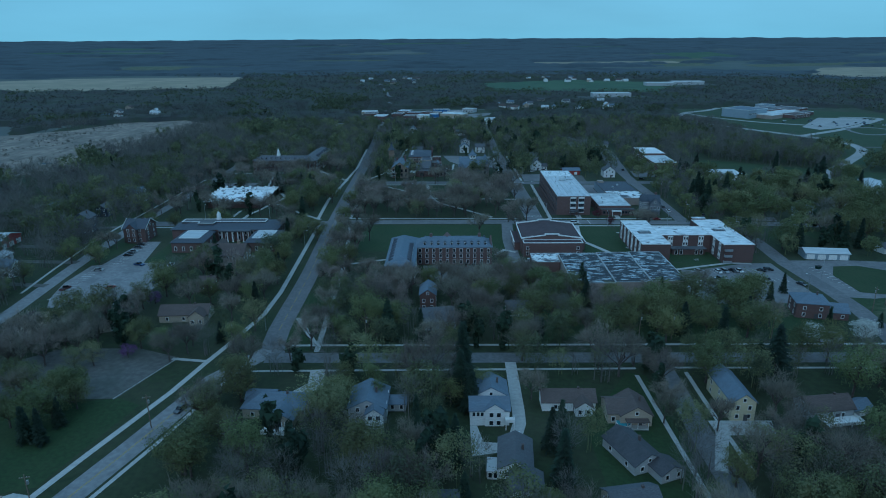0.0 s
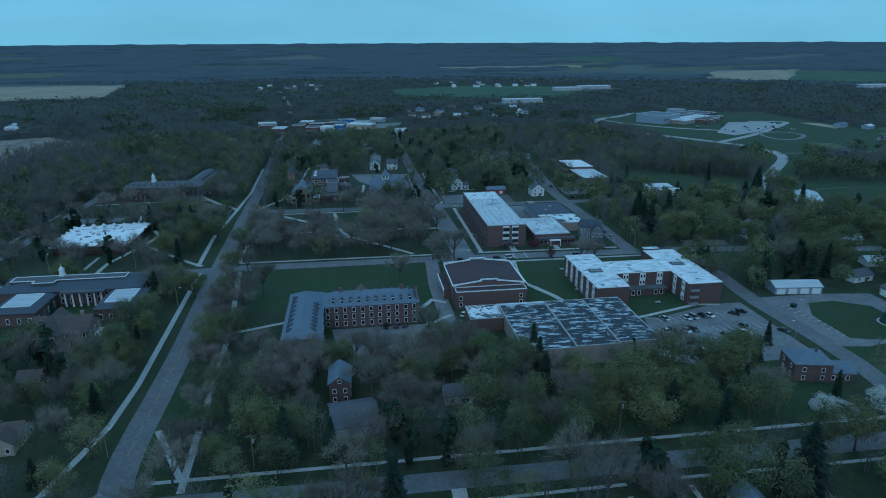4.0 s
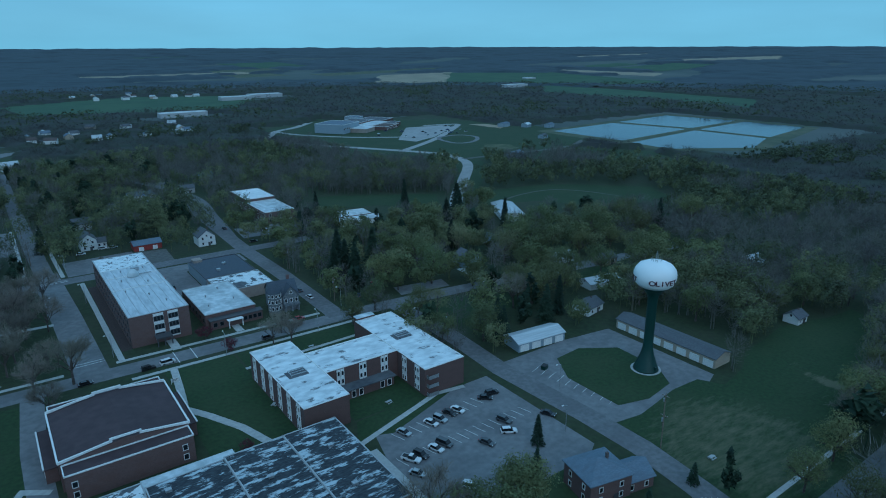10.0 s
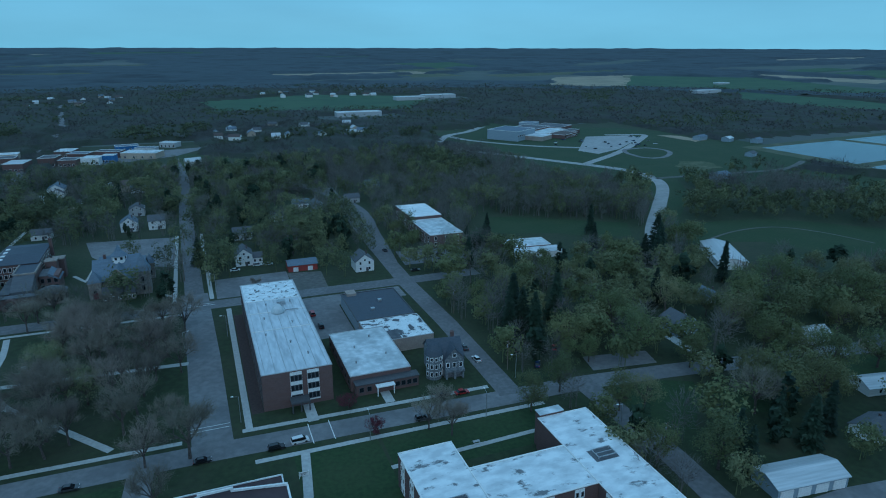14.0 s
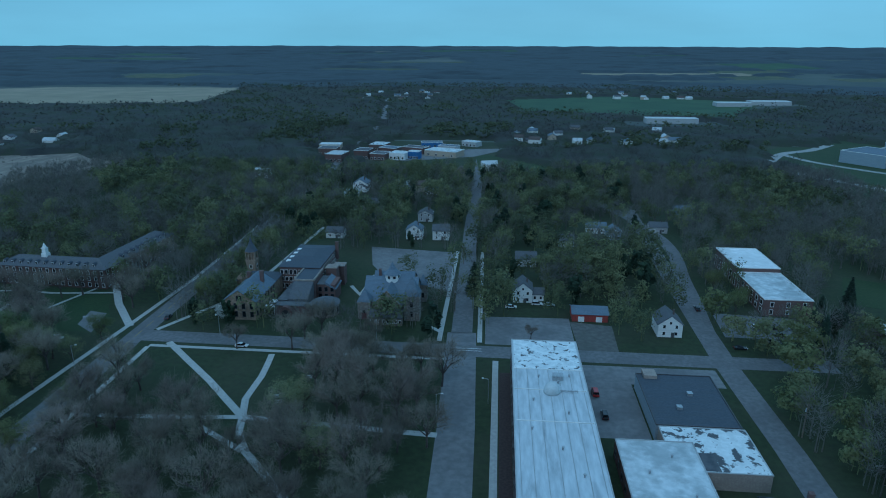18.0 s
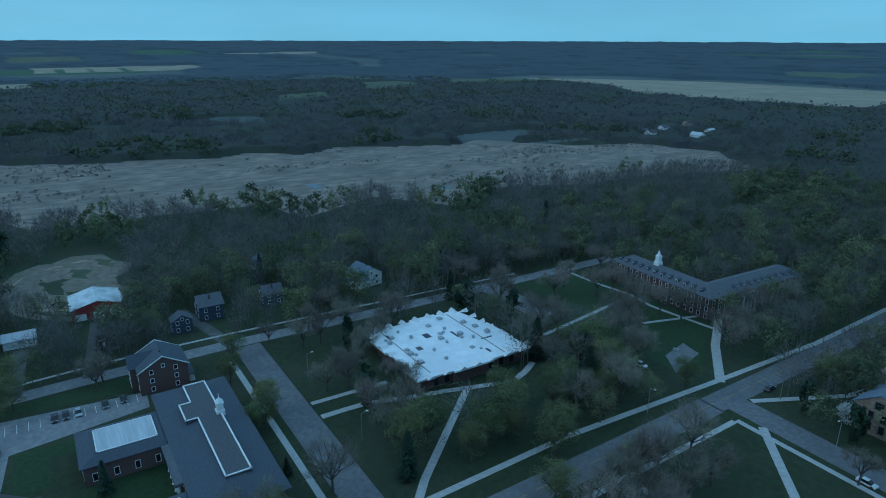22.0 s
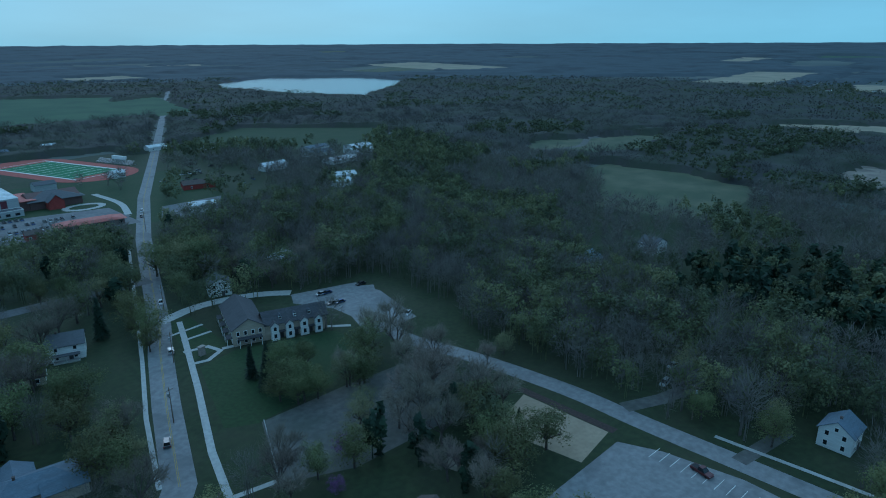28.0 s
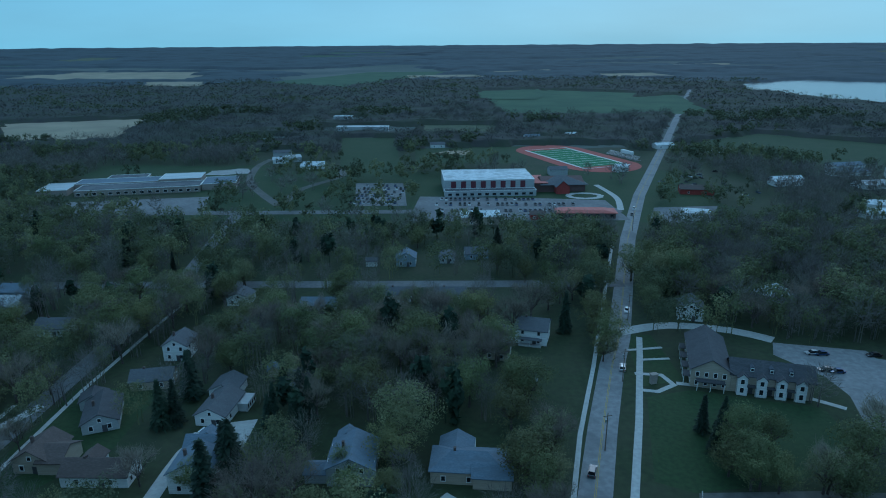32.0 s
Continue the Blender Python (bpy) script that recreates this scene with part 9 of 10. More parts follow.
KINDS = {
    "spring": [broadleaf("spring_tree", "spreading tree in fresh olive-green leaf", 10 + k, LEAF_SPRING, group="spring trees") for k in range(3)],
    "budding": [broadleaf("budding_tree", "tree with thin pale yellow-green buds", 20 + k, LEAF_PALE, 3400, 0.112, sparse=0.9, group="budding trees") for k in range(2)],
    "bare": [bare_tree(30 + k) for k in range(4)],
    "spruce": [spruce(40, 12, 2.6), spruce(41, 12, 3.2), spruce(42, 12, 2.1)],
    "white": [broadleaf("blossom_tree", "spreading tree covered in white blossom", 50, BLOSSOM_WHITE, 3200, 0.18, 5.6, 4.2, 10, 0.4)],
    "maroon": [broadleaf("maroon_tree", "small round tree with maroon leaves", 51, LEAF_MAROON, 1800, 0.22, 5.0, 4.6, 11, 0.4)],
    "purple": [broadleaf("redbud_tree", "small tree in purple blossom", 52, BLOSSOM_PURPLE, 1600, 0.2, 5.2, 4.2, 10, 0.5)],
}
HEIGHT = dict(spring=12, budding=12, bare=13.0, spruce=12, white=10, maroon=11, purple=10)
PLACED = {}
STANDING = {}
trng = random.Random(99)


def plant(kind, x, y, h):
    k = trng.randrange(len(KINDS[kind]))
    first = KINDS[kind][k]
    s = h * (1.15 if kind != "spruce" else 1.05) / HEIGHT[kind]
    w = s * trng.uniform(0.98, 1.25)
    m = Matrix.LocRotScale((x, y, 0), Euler((0, 0, trng.uniform(0, 6.28))), (w, w, s))
    STANDING.setdefault((int(x // 8), int(y // 8)), []).append((x, y))
    if (kind, k) not in PLACED:
        PLACED[kind, k] = first
        first.matrix_basis = m
        return first
    ob = copy_thing(first, m)
    ob.matrix_basis = m
    return ob


SPRING_1 = [(-14, -19, 10), (-0, -9, 10), (-29, -9, 10), (21, 0, 11), (41, 9, 11), (143, 17, 14), (-136, 25, 14), (89, 32, 12), (-113, 33, 8), (-145, 33, 13), (-133, 36, 14), (-88, 40, 10), (-78, 40, 10), (117, 40, 12), (-140, 43, 14), (62, 53, 11), (45, 59, 12), (-2, 65, 11), (90, 76, 13), (107, 96, 12), (-96, 98, 9), (67, 105, 17), (-96, 112, 9), (23, 120, 10), (89, 121, 11), (72, 134, 10), (-63, 151, 12), (-127, 160, 11), (-71, 164, 11), (-117, 164, 10), (-33, 168, 12), (-22, 172, 8)]
SPRING_2 = [(1, 172, 9), (-118, 175, 11), (12, 177, 9), (-134, 180, 10), (87, 194, 13), (131, 199, 14), (-76, 209, 10), (68, 218, 11), (60, 218, 14), (85, 227, 14), (34, 228, 15), (49, 229, 12), (-89, 230, 8), (72, 230, 13), (115, 237, 16), (123, 243, 16), (-204, 246, 9), (52, 253, 13), (39, 257, 14), (-227, 266, 11), (306, 268, 14), (282, 272, 16), (-84, 277, 12), (255, 285, 16), (-188, 302, 13), (-177, 304, 11), (251, 309, 13), (176, 321, 14), (163, 329, 12), (214, 336, 13), (-72, 339, 12), (214, 344, 12)]
SPRING_3 = [(-213, 344, 9), (268, 345, 14), (217, 350, 14), (169, 354, 12), (248, 358, 13), (181, 360, 13), (-129, 361, 9), (144, 363, 12), (-136, 366, 11), (-176, 367, 9), (208, 368, 12), (303, 369, 13), (242, 369, 13), (158, 370, 12), (280, 370, 14), (178, 384, 9), (171, 387, 9), (245, 401, 12), (-206, 409, 11), (-91, 412, 12), (-64, 412, 11), (-89, 418, 12), (-232, 419, 12), (-78, 424, 13), (-96, 424, 13), (-83, 431, 11), (-211, 457, 13), (-225, 461, 12), (-82, 482, 10), (-57, 517, 13), (-54, 524, 12), (162, 530, 10)]
SPRING_4 = [(168, 539, 8), (160, 554, 10)]
SPRING = SPRING_1 + SPRING_2 + SPRING_3 + SPRING_4
BUDDING_1 = [(-111, 17, 8), (42, 46, 10), (114, 65, 9), (67, 91, 11), (-163, 134, 8), (-69, 139, 9), (-36, 159, 13), (-71, 174, 9), (-182, 194, 8), (-122, 197, 9), (-35, 209, 10), (-26, 215, 9), (-149, 225, 9), (-217, 240, 9), (-129, 241, 10), (-143, 266, 8), (-203, 272, 9), (-28, 432, 8), (-62, 436, 9), (-82, 445, 10), (-82, 465, 9)]
BUDDING = BUDDING_1
BARE_1 = [(-151, 65, 13), (-188, 70, 14), (-195, 75, 14), (-174, 75, 14), (-155, 86, 13), (-24, 86, 12), (-11, 96, 12), (-54, 112, 15), (-21, 112, 14), (-61, 116, 14), (-43, 116, 14), (-31, 120, 13), (-13, 130, 13), (-169, 139, 11), (-10, 146, 12), (-169, 146, 12), (63, 162, 9), (26, 175, 10), (69, 182, 14), (-67, 192, 14), (-150, 195, 13), (-172, 196, 9), (51, 199, 14), (-97, 200, 12), (-55, 201, 10), (27, 204, 14), (-130, 204, 13), (-136, 206, 16), (-144, 206, 13), (-6, 209, 12), (-165, 241, 8), (-174, 242, 8)]
BARE_2 = [(-49, 242, 12), (-21, 246, 12), (47, 253, 12), (21, 255, 11), (-160, 256, 14), (-154, 261, 14), (6, 265, 13), (-103, 266, 13), (-17, 268, 13), (-3, 268, 13), (16, 268, 13), (-37, 276, 12), (24, 284, 13), (-91, 301, 12), (-55, 315, 14), (-49, 323, 16), (-185, 325, 9), (-177, 326, 9), (-43, 339, 16), (18, 347, 14), (40, 356, 12), (117, 360, 11), (112, 365, 10), (-95, 369, 13), (118, 372, 9), (37, 375, 13), (48, 375, 16), (-180, 381, 9), (-139, 386, 10), (-170, 390, 12), (-118, 391, 13), (-137, 392, 12)]
BARE_3 = [(-183, 397, 11), (-152, 404, 11), (-131, 404, 10), (-194, 409, 12), (-179, 410, 11), (-118, 421, 9), (-44, 427, 13), (-176, 428, 11), (-59, 434, 13), (18, 438, 13), (41, 443, 13), (-35, 446, 13), (-48, 448, 12), (33, 452, 13), (7, 454, 13), (-59, 454, 14), (47, 459, 16), (-95, 463, 13), (-39, 464, 13), (19, 470, 13), (-190, 470, 14), (-13, 471, 13), (-164, 471, 13), (-57, 473, 13), (-131, 473, 13), (-39, 475, 12), (-138, 478, 12), (-29, 479, 10), (-9, 480, 14), (-101, 481, 13), (19, 487, 11), (-7, 489, 11)]
BARE_4 = [(-123, 490, 13), (-2, 495, 13), (77, 497, 6), (-189, 505, 14), (-192, 531, 14), (-173, 537, 13)]
BARE = BARE_1 + BARE_2 + BARE_3 + BARE_4
SPRUCE_1 = [(108, -52, 8), (-69, -9, 11), (105, 17, 12), (81, 25, 9), (-87, 90, 15), (29, 134, 14), (3, 143, 9), (-118, 153, 11), (-9, 159, 11), (-113, 161, 9), (7, 168, 13), (191, 181, 16), (181, 184, 16), (5, 187, 20), (-84, 215, 8), (-22, 217, 16), (-217, 219, 8), (-158, 222, 3), (146, 225, 9), (167, 227, 6), (-147, 230, 4), (56, 240, 14), (136, 251, 9), (58, 253, 13), (147, 262, 9), (-123, 315, 9), (183, 318, 13), (207, 320, 15), (217, 323, 16), (186, 325, 13), (-212, 331, 8), (-107, 362, 5)]
SPRUCE_2 = [(-90, 387, 13), (264, 406, 15), (169, 407, 18), (160, 410, 18), (167, 413, 18), (233, 418, 16), (186, 420, 19), (168, 423, 20), (-110, 442, 14), (-95, 449, 12), (-99, 457, 13), (267, 460, 18), (-204, 468, 13), (266, 468, 14), (254, 495, 14), (181, 497, 13), (190, 520, 12), (204, 525, 12), (64, 537, 14), (-284, 538, 12), (54, 541, 14), (212, 542, 12), (-233, 555, 13), (-247, 567, 14)]
SPRUCE = SPRUCE_1 + SPRUCE_2
WHITE_BLOSSOM_1 = [(153, 214, 8), (135, 216, 6), (-44, 504, 6)]
WHITE_BLOSSOM = WHITE_BLOSSOM_1
MAROON_1 = [(81, 306, 3.5), (97, 368, 5), (93, 384, 5)]
MAROON = MAROON_1
PURPLE_1 = [(-124, 251, 5)]
PURPLE = PURPLE_1

YARDS = [(-200, -152, 98, 163), (-180, -86, 484, 532), (170, 203, 337, 368), (-176, -128, 238, 304), (-119, -100, 398, 446), (-124, -86, 212, 247), (-121, -95, 254, 277), (-128, -90, 284, 316)]
for r in YARDS:
    OPEN.append((rect(*r), *r))
MEADOW_EDGE = [(185, 520), (222, 585), (310, 535), (282, 465), (250, 480)]
OPEN.append((MEADOW_EDGE, 185, 310, 465, 585))
LANE_EDGE = [(300, 470), (330, 500), (400, 470), (395, 400), (340, 420), (322, 440)]
OPEN.append((LANE_EDGE, 300, 400, 400, 500))
QUAD_OPEN = [(-60, 474), (-8, 477), (2, 428), (-20, 426), (-42, 440)]
OPEN.append((QUAD_OPEN, -60, 2, 426, 477))
for kind, spots in (("spring", SPRING), ("budding", BUDDING), ("bare", BARE), ("spruce", SPRUCE), ("white", WHITE_BLOSSOM), ("maroon", MAROON), ("purple", PURPLE)):
    for x, y, h in spots:
        if not inside(QUAD_OPEN, x, y) and not (-200 < x < -151 and 96 < y < 152) and not (-14 < x < 38 and 498 < y < 514) and not any(a < x < b and c < y < d for a, b, c, d in YARDS):
            plant(kind, x, y, h)

for kind, x, y, h in (("spring", -117, 173, 12), ("spring", -119, 160, 13), ("spruce", -113, 152, 11), ("spring", -144, 169, 14), ("budding", -132, 176, 11), ("spring", -68, 139, 15), ("bare", -72, 163, 13), ("spring", -64, 174, 14),
                      ("bare", -68, 95, 16), ("spring", -62, 112, 15), ("spring", -98, 88, 13), ("spring", -52, 140, 15), ("budding", -132, 48, 17), ("spring", -139, 54, 17), ("spring", -124, 38, 15), ("spring", -146, 40, 14),
                      ("spring", -84, 70, 14), ("bare", -76, 80, 15), ("budding", -95, 60, 13), ("bare", -150, 182, 13), ("bare", -156, 170, 14), ("bare", -160, 184, 14)):
    plant(kind, x, y, h)

TREES_CROSS_STREET = [("spruce", 105, 184, 20), ("spring", 84, 185, 15), ("spring", 42, 244, 15), ("spruce", 59, 264, 13), ("spring", 80, 223, 14), ("spring", 122, 240, 16), ("spring", 115, 236, 14), ("budding", 26, 200, 12), ("budding", 51, 194, 9), ("bare", 67, 183, 12), ("spruce", 4, 174, 17), ("spruce", 31, 151, 14), ("spruce", 28, 149, 13), ("spring", 94, 231, 11), ("bare", 11, 236, 14), ("bare", 17, 232, 14), ("bare", 52, 218, 13), ("spring", 66, 236, 13), ("spruce", 99, 210, 15), ("bare", 66, 167, 12), ("spring", 122, 200, 13), ("bare", 77, 158, 11), ("bare", 92, 153, 11)]
TREES_SOUTH = [("spruce", 29, 136, 15), ("spruce", 7, 170, 14), ("spruce", 2, 151, 10), ("spruce", -8, 147, 13), ("spruce", -5, 154, 9), ("spruce", -118, 154, 10), ("budding", -36, 157, 17), ("budding", -34, 161, 13), ("spring", 23, 120, 10), ("spring", -24, 181, 9), ("spring", -33, 181, 9), ("spring", -116, 175, 10), ("spring", -122, 176, 10), ("spring", -113, 170, 9), ("spring", -137, 178, 12), ("bare", -133, 176, 12), ("budding", -126, 193, 9), ("bare", -154, 160, 14), ("bare", -164, 156, 14), ("bare", -139, 197, 13), ("bare", -148, 196, 15), ("bare", -145, 194, 13), ("spring", -99, 104, 13), ("budding", -71, 162, 12), ("spring", -67, 180, 12), ("budding", -130, 48, 15), ("spring", -140, 52, 13), ("spring", -108, 53, 12)]
TREES_SOUTH_YARDS = [("spring", 79, 62, 14), ("spring", 62, 84, 13), ("spring", 43, 67, 13), ("budding", 42, 44, 12), ("spring", 17, 86, 13), ("spring", -4, 63, 14), ("bare", -7, 112, 14), ("bare", -22, 97, 14), ("bare", -26, 92, 13), ("bare", -46, 117, 13), ("bare", -50, 101, 14), ("bare", -56, 118, 13), ("bare", -56, 82, 13), ("spring", -66, 138, 13), ("bare", -6, 129, 12), ("spruce", 4, 128, 9), ("spruce", 106, 18, 13), ("spring", -67, 24, 12), ("spring", -46, 80, 11)]
TREES_EAST = [("spring", 195, 382, 17), ("spring", 174, 392, 16), ("budding", 241, 384, 18), ("spring", 263, 380, 19), ("spring", 216, 337, 17), ("bare", 206, 338, 16), ("budding", 177, 352, 11), ("spring", 228, 334, 16),
              ("spring", 299, 380, 20), ("spring", 288, 338, 18), ("spring", 375, 370, 19), ("budding", 321, 396, 18), ("spring", 262, 398, 18), ("spring", 245, 345, 17), ("spruce", 281, 430, 19), ("spruce", 268, 520, 17),
              ("spruce", 283, 480, 20), ("spruce", 277, 470, 18), ("spruce", 357, 378, 18), ("spring", 200, 402, 17), ("budding", 232, 410, 16), ("spring", 290, 410, 18), ("spring", 330, 372, 18), ("spring", 345, 395, 17)]
TREES_RESIDENCE = [("bare", -150, 512, 14), ("bare", -166, 508, 13), ("bare", -121, 500, 15), ("bare", -126, 497, 13), ("bare", -96, 520, 13), ("bare", -133, 517, 12), ("spruce", -122, 455, 15), ("spruce", -107, 463, 13),
                   ("bare", -172, 478, 14), ("bare", -160, 497, 13), ("bare", -113, 490, 14), ("bare", -100, 480, 15), ("bare", -87, 512, 14), ("spring", -94, 438, 13), ("spring", -88, 452, 12), ("spring", -92, 418, 13), ("budding", -90, 466, 11), ("spring", -98, 447, 12), ("spring", -87, 404, 11), ("spring", -58, 560, 12), ("spring", -56, 590, 13), ("spring", -104, 427, 12), ("purple", -113, 203, 4.5), ("purple", -103, 215, 4), ("bare", -92, 530, 13), ("bare", -152, 523, 13), ("bare", -140, 520, 12), ("bare", -123, 519, 13), ("bare", -116, 523, 14), ("bare", -101, 548, 14), ("bare", -100, 566, 13)]
TREES_WEST = [("spring", -195, 275, 11), ("budding", -207, 244, 10), ("spring", -193, 257, 9), ("spring", -173, 300, 10), ("spring", -211, 346, 11), ("spruce", -207, 330, 9), ("spring", -160, 362, 10), ("spring", -130, 364, 10), ("spruce", -123, 323, 9), ("spring", -237, 262, 12), ("bare", -182, 328, 10), ("spring", -212, 452, 10), ("spruce", -242, 397, 13), ("spruce", -182, 459, 12), ("spring", -199, 401, 11), ("bare", -159, 411, 11), ("bare", -161, 416, 12), ("bare", -143, 395, 11), ("bare", -127, 409, 9), ("spring", -174, 459, 9)]
for kind, x, y, h in TREES_CROSS_STREET + TREES_SOUTH + TREES_SOUTH_YARDS + TREES_EAST + TREES_RESIDENCE + TREES_WEST:
    plant(kind, x, y, h)


CELLS = {}


def cell_of(i, j):
    """What lies in one 60 m square of the plan: open areas and stretches of road."""
    a, b, c, d = i * 60, i * 60 + 60, j * 60, j * 60 + 60
    areas = [o for o in OPEN if o[1] < b and o[2] > a and o[3] < d and o[4] > c]
    ways = [((p, q), h) for pts, h in LINES for p, q in zip(pts, pts[1:])
            if min(p[0], q[0]) - h < b and max(p[0], q[0]) + h > a and min(p[1], q[1]) - h < d and max(p[1], q[1]) + h > c]
    return areas, ways


def free(x, y):
    key = (int(x // 60), int(y // 60))
    if key not in CELLS:
        CELLS[key] = cell_of(*key)
    areas, ways = CELLS[key]
    for pts, x0, x1, y0, y1 in areas:
        if x0 < x < x1 and y0 < y < y1 and inside(pts, x, y):
            return False
    for (a, b), half in ways:
        dx, dy = b[0] - a[0], b[1] - a[1]
        s = min(1, max(0, ((x - a[0]) * dx + (y - a[1]) * dy) / (dx * dx + dy * dy + 1e-9)))
        if (x - a[0] - s * dx) ** 2 + (y - a[1] - s * dy) ** 2 < half * half:
            return False
    return True


def apart(x, y, gap):
    i, j = int(x // 8), int(y // 8)
    return all((x - a) ** 2 + (y - b) ** 2 > gap * gap for k in (i - 1, i, i + 1) for m in (j - 1, j, j + 1) for a, b in STANDING.get((k, m), ()))


def stand(x, y):
    STANDING.setdefault((int(x // 8), int(y // 8)), []).append((x, y))


LIMIT = dict(spring=270, budding=120, bare=280, spruce=120, white=9, maroon=9, purple=9)
COUNT = {}
REST = {"large": [], "spring": [], "bare": [], "budding": [], "spruce": []}


def fill(x0, x1, y0, y1, n, mix, gap, h0=8, h1=14, rest=False):
    """More trees of the given mix inside a rectangle, apart from one another and clear of roads and lawns; rest: joined with the others of its kind."""
    made = 0
    for _ in range(n * 14):
        if made >= n:
            break
        x, y = trng.uniform(x0, x1), trng.uniform(y0, y1)
        if free(x, y) and apart(x, y, gap):
            kind = trng.choices([k for k, _ in mix], [w for _, w in mix])[0]
            made += 1
            COUNT[kind] = COUNT.get(kind, 0) + 1
            if rest or COUNT[kind] > LIMIT[kind] - 110:
                REST[kind].append((x, y, 0))
                stand(x, y)
            else:
                plant(kind, x, y, trng.uniform(h0, h1))


MIXED = (("spring", 4), ("budding", 2), ("bare", 6), ("spruce", 1))
GREEN = (("spring", 6), ("budding", 2), ("bare", 3), ("spruce", 1))
fill(-60, 46, 384, 478, 62, (("bare", 6), ("budding", 1)), 5.5, 11, 16)
fill(-120, -82, 384, 480, 9, (("bare", 3), ("spring", 2)), 6, 11, 15)
fill(-62, -46, 208, 370, 18, (("bare", 3), ("spring", 1)), 6, 10, 14)
fill(-95, -74, 205, 372, 24, MIXED, 5.5, 9, 14)
fill(-45, 165, 214, 256, 42, (('spring', 5), ('budding', 3), ('bare', 4), ('spruce', 1)), 6.5, 10, 16)
fill(-30, 40, 250, 272, 26, (("bare", 5), ("spring", 1)), 4.5, 9, 14)
fill(165, 330, 196, 226, 26, (("spruce", 2), ("spring", 3), ("bare", 2)), 6, 11, 16)
fill(-60, 140, 60, 192, 60, MIXED, 6, 12, 17)
fill(-160, -90, 205, 300, 60, MIXED, 5.5, 9, 14)
fill(-175, -90, 390, 484, 24, (("bare", 6), ("spring", 1), ("spruce", 1)), 5.5, 12, 16)
fill(-60, 140, 62, 192, 230, (("spring", 4), ("budding", 2), ("bare", 7), ("spruce", 1)), 5, rest=True)
fill(-100, 150, -34, 36, 190, GREEN, 5.5, rest=True)
fill(-60, 60, 206, 256, 26, MIXED, 6, rest=True)
fill(-160, -84, 205, 300, 50, MIXED, 5, rest=True)
fill(150, 335, 310, 520, 190, (("large", 8), ("bare", 3), ("spruce", 1)), 8, rest=True)
fill(-60, 150, 490, 800, 540, (("spring", 6), ("bare", 3), ("spruce", 1)), 5.3, rest=True)
fill(150, 240, 490, 800, 230, (("bare", 5), ("spring", 2)), 5.3, rest=True)
fill(-255, -188, 190, 540, 430, (("spring", 3), ("bare", 6)), 4.6, rest=True)
fill(-290, -188, 60, 200, 300, (("bare", 5), ("spring", 3)), 4.8, rest=True)
fill(-290, -150, -40, 110, 360, (("bare", 5), ("spring", 3)), 4.8, rest=True)
fill(-200, -150, 60, 160, 60, (("bare", 5), ("spring", 2)), 4.5, rest=True)
fill(230, 335, 190, 320, 170, (("bare", 4), ("spring", 3)), 5, rest=True)
fill(60, 335, 60, 200, 480, MIXED, 5.3, rest=True)
for k in range(32):
    for x in (-77.5 - k * 0.25, -61 - k * 0.25):
        if free(x - 1, 470 + k * 8.5):
            REST[trng.choice(("bare", "spring", "bare"))].append((x, 470 + k * 8.5 + trng.uniform(-2, 2), 0))
fill(-255, -182, 540, 650, 150, (("bare", 4), ("spring", 2)), 5, rest=True)
fill(238, 338, 515, 645, 190, (("bare", 5), ("spring", 2)), 5, rest=True)
fill(-60, 140, 48, 64, 16, MIXED, 7, rest=True)
fill(140, 300, -62, 64, 190, GREEN, 5.5, rest=True)
fill(-170, -90, -25, 95, 130, GREEN, 5, rest=True)
fill(-182, -84, 532, 800, 330, (("bare", 4), ("spring", 3)), 5.3, rest=True)


# ---------------------------------------------------------------- woods
def wood_material(name, cols, scale, spread=(0.36, 0.64)):
    m = bpy.data.materials.new(name)
    m.use_nodes = True
    n, l = m.node_tree.nodes, m.node_tree.links
    b = n["Principled BSDF"]
    b.inputs["Roughness"].default_value = 0.9
    tex = n.new("ShaderNodeTexCoord")
    nz = n.new("ShaderNodeTexNoise")
    nz.inputs["Scale"].default_value, nz.inputs["Detail"].default_value, nz.inputs["Roughness"].default_value = scale, 4, 0.65
    l.new(tex.outputs["Object"], nz.inputs["Vector"])
    r = n.new("ShaderNodeValToRGB")
    e = r.color_ramp.elements
    e[0].position, e[0].color = spread[0], (*cols[0], 1)
    e[1].position, e[1].color = spread[1], (*cols[-1], 1)
    for k, c in enumerate(cols[1:-1]):
        e.new(spread[0] + (spread[1] - spread[0]) * (k + 1) / (len(cols) - 1)).color = (*c, 1)
    l.new(nz.outputs["Fac"], r.inputs["Fac"])
    geo = n.new("ShaderNodeNewGeometry")
    hsv = n.new("ShaderNodeHueSaturation")
    rng = n.new("ShaderNodeMapRange")
    rng.inputs["To Min"].default_value, rng.inputs["To Max"].default_value = 0.88, 1.12
    l.new(geo.outputs["Random Per Island"], rng.inputs["Value"])
    l.new(rng.outputs[0], hsv.inputs["Value"])
    l.new(r.outputs["Color"], hsv.inputs["Color"])
    l.new(hsv.outputs["Color"], b.inputs["Base Color"])
    leafy(m, 0.3)
    return m


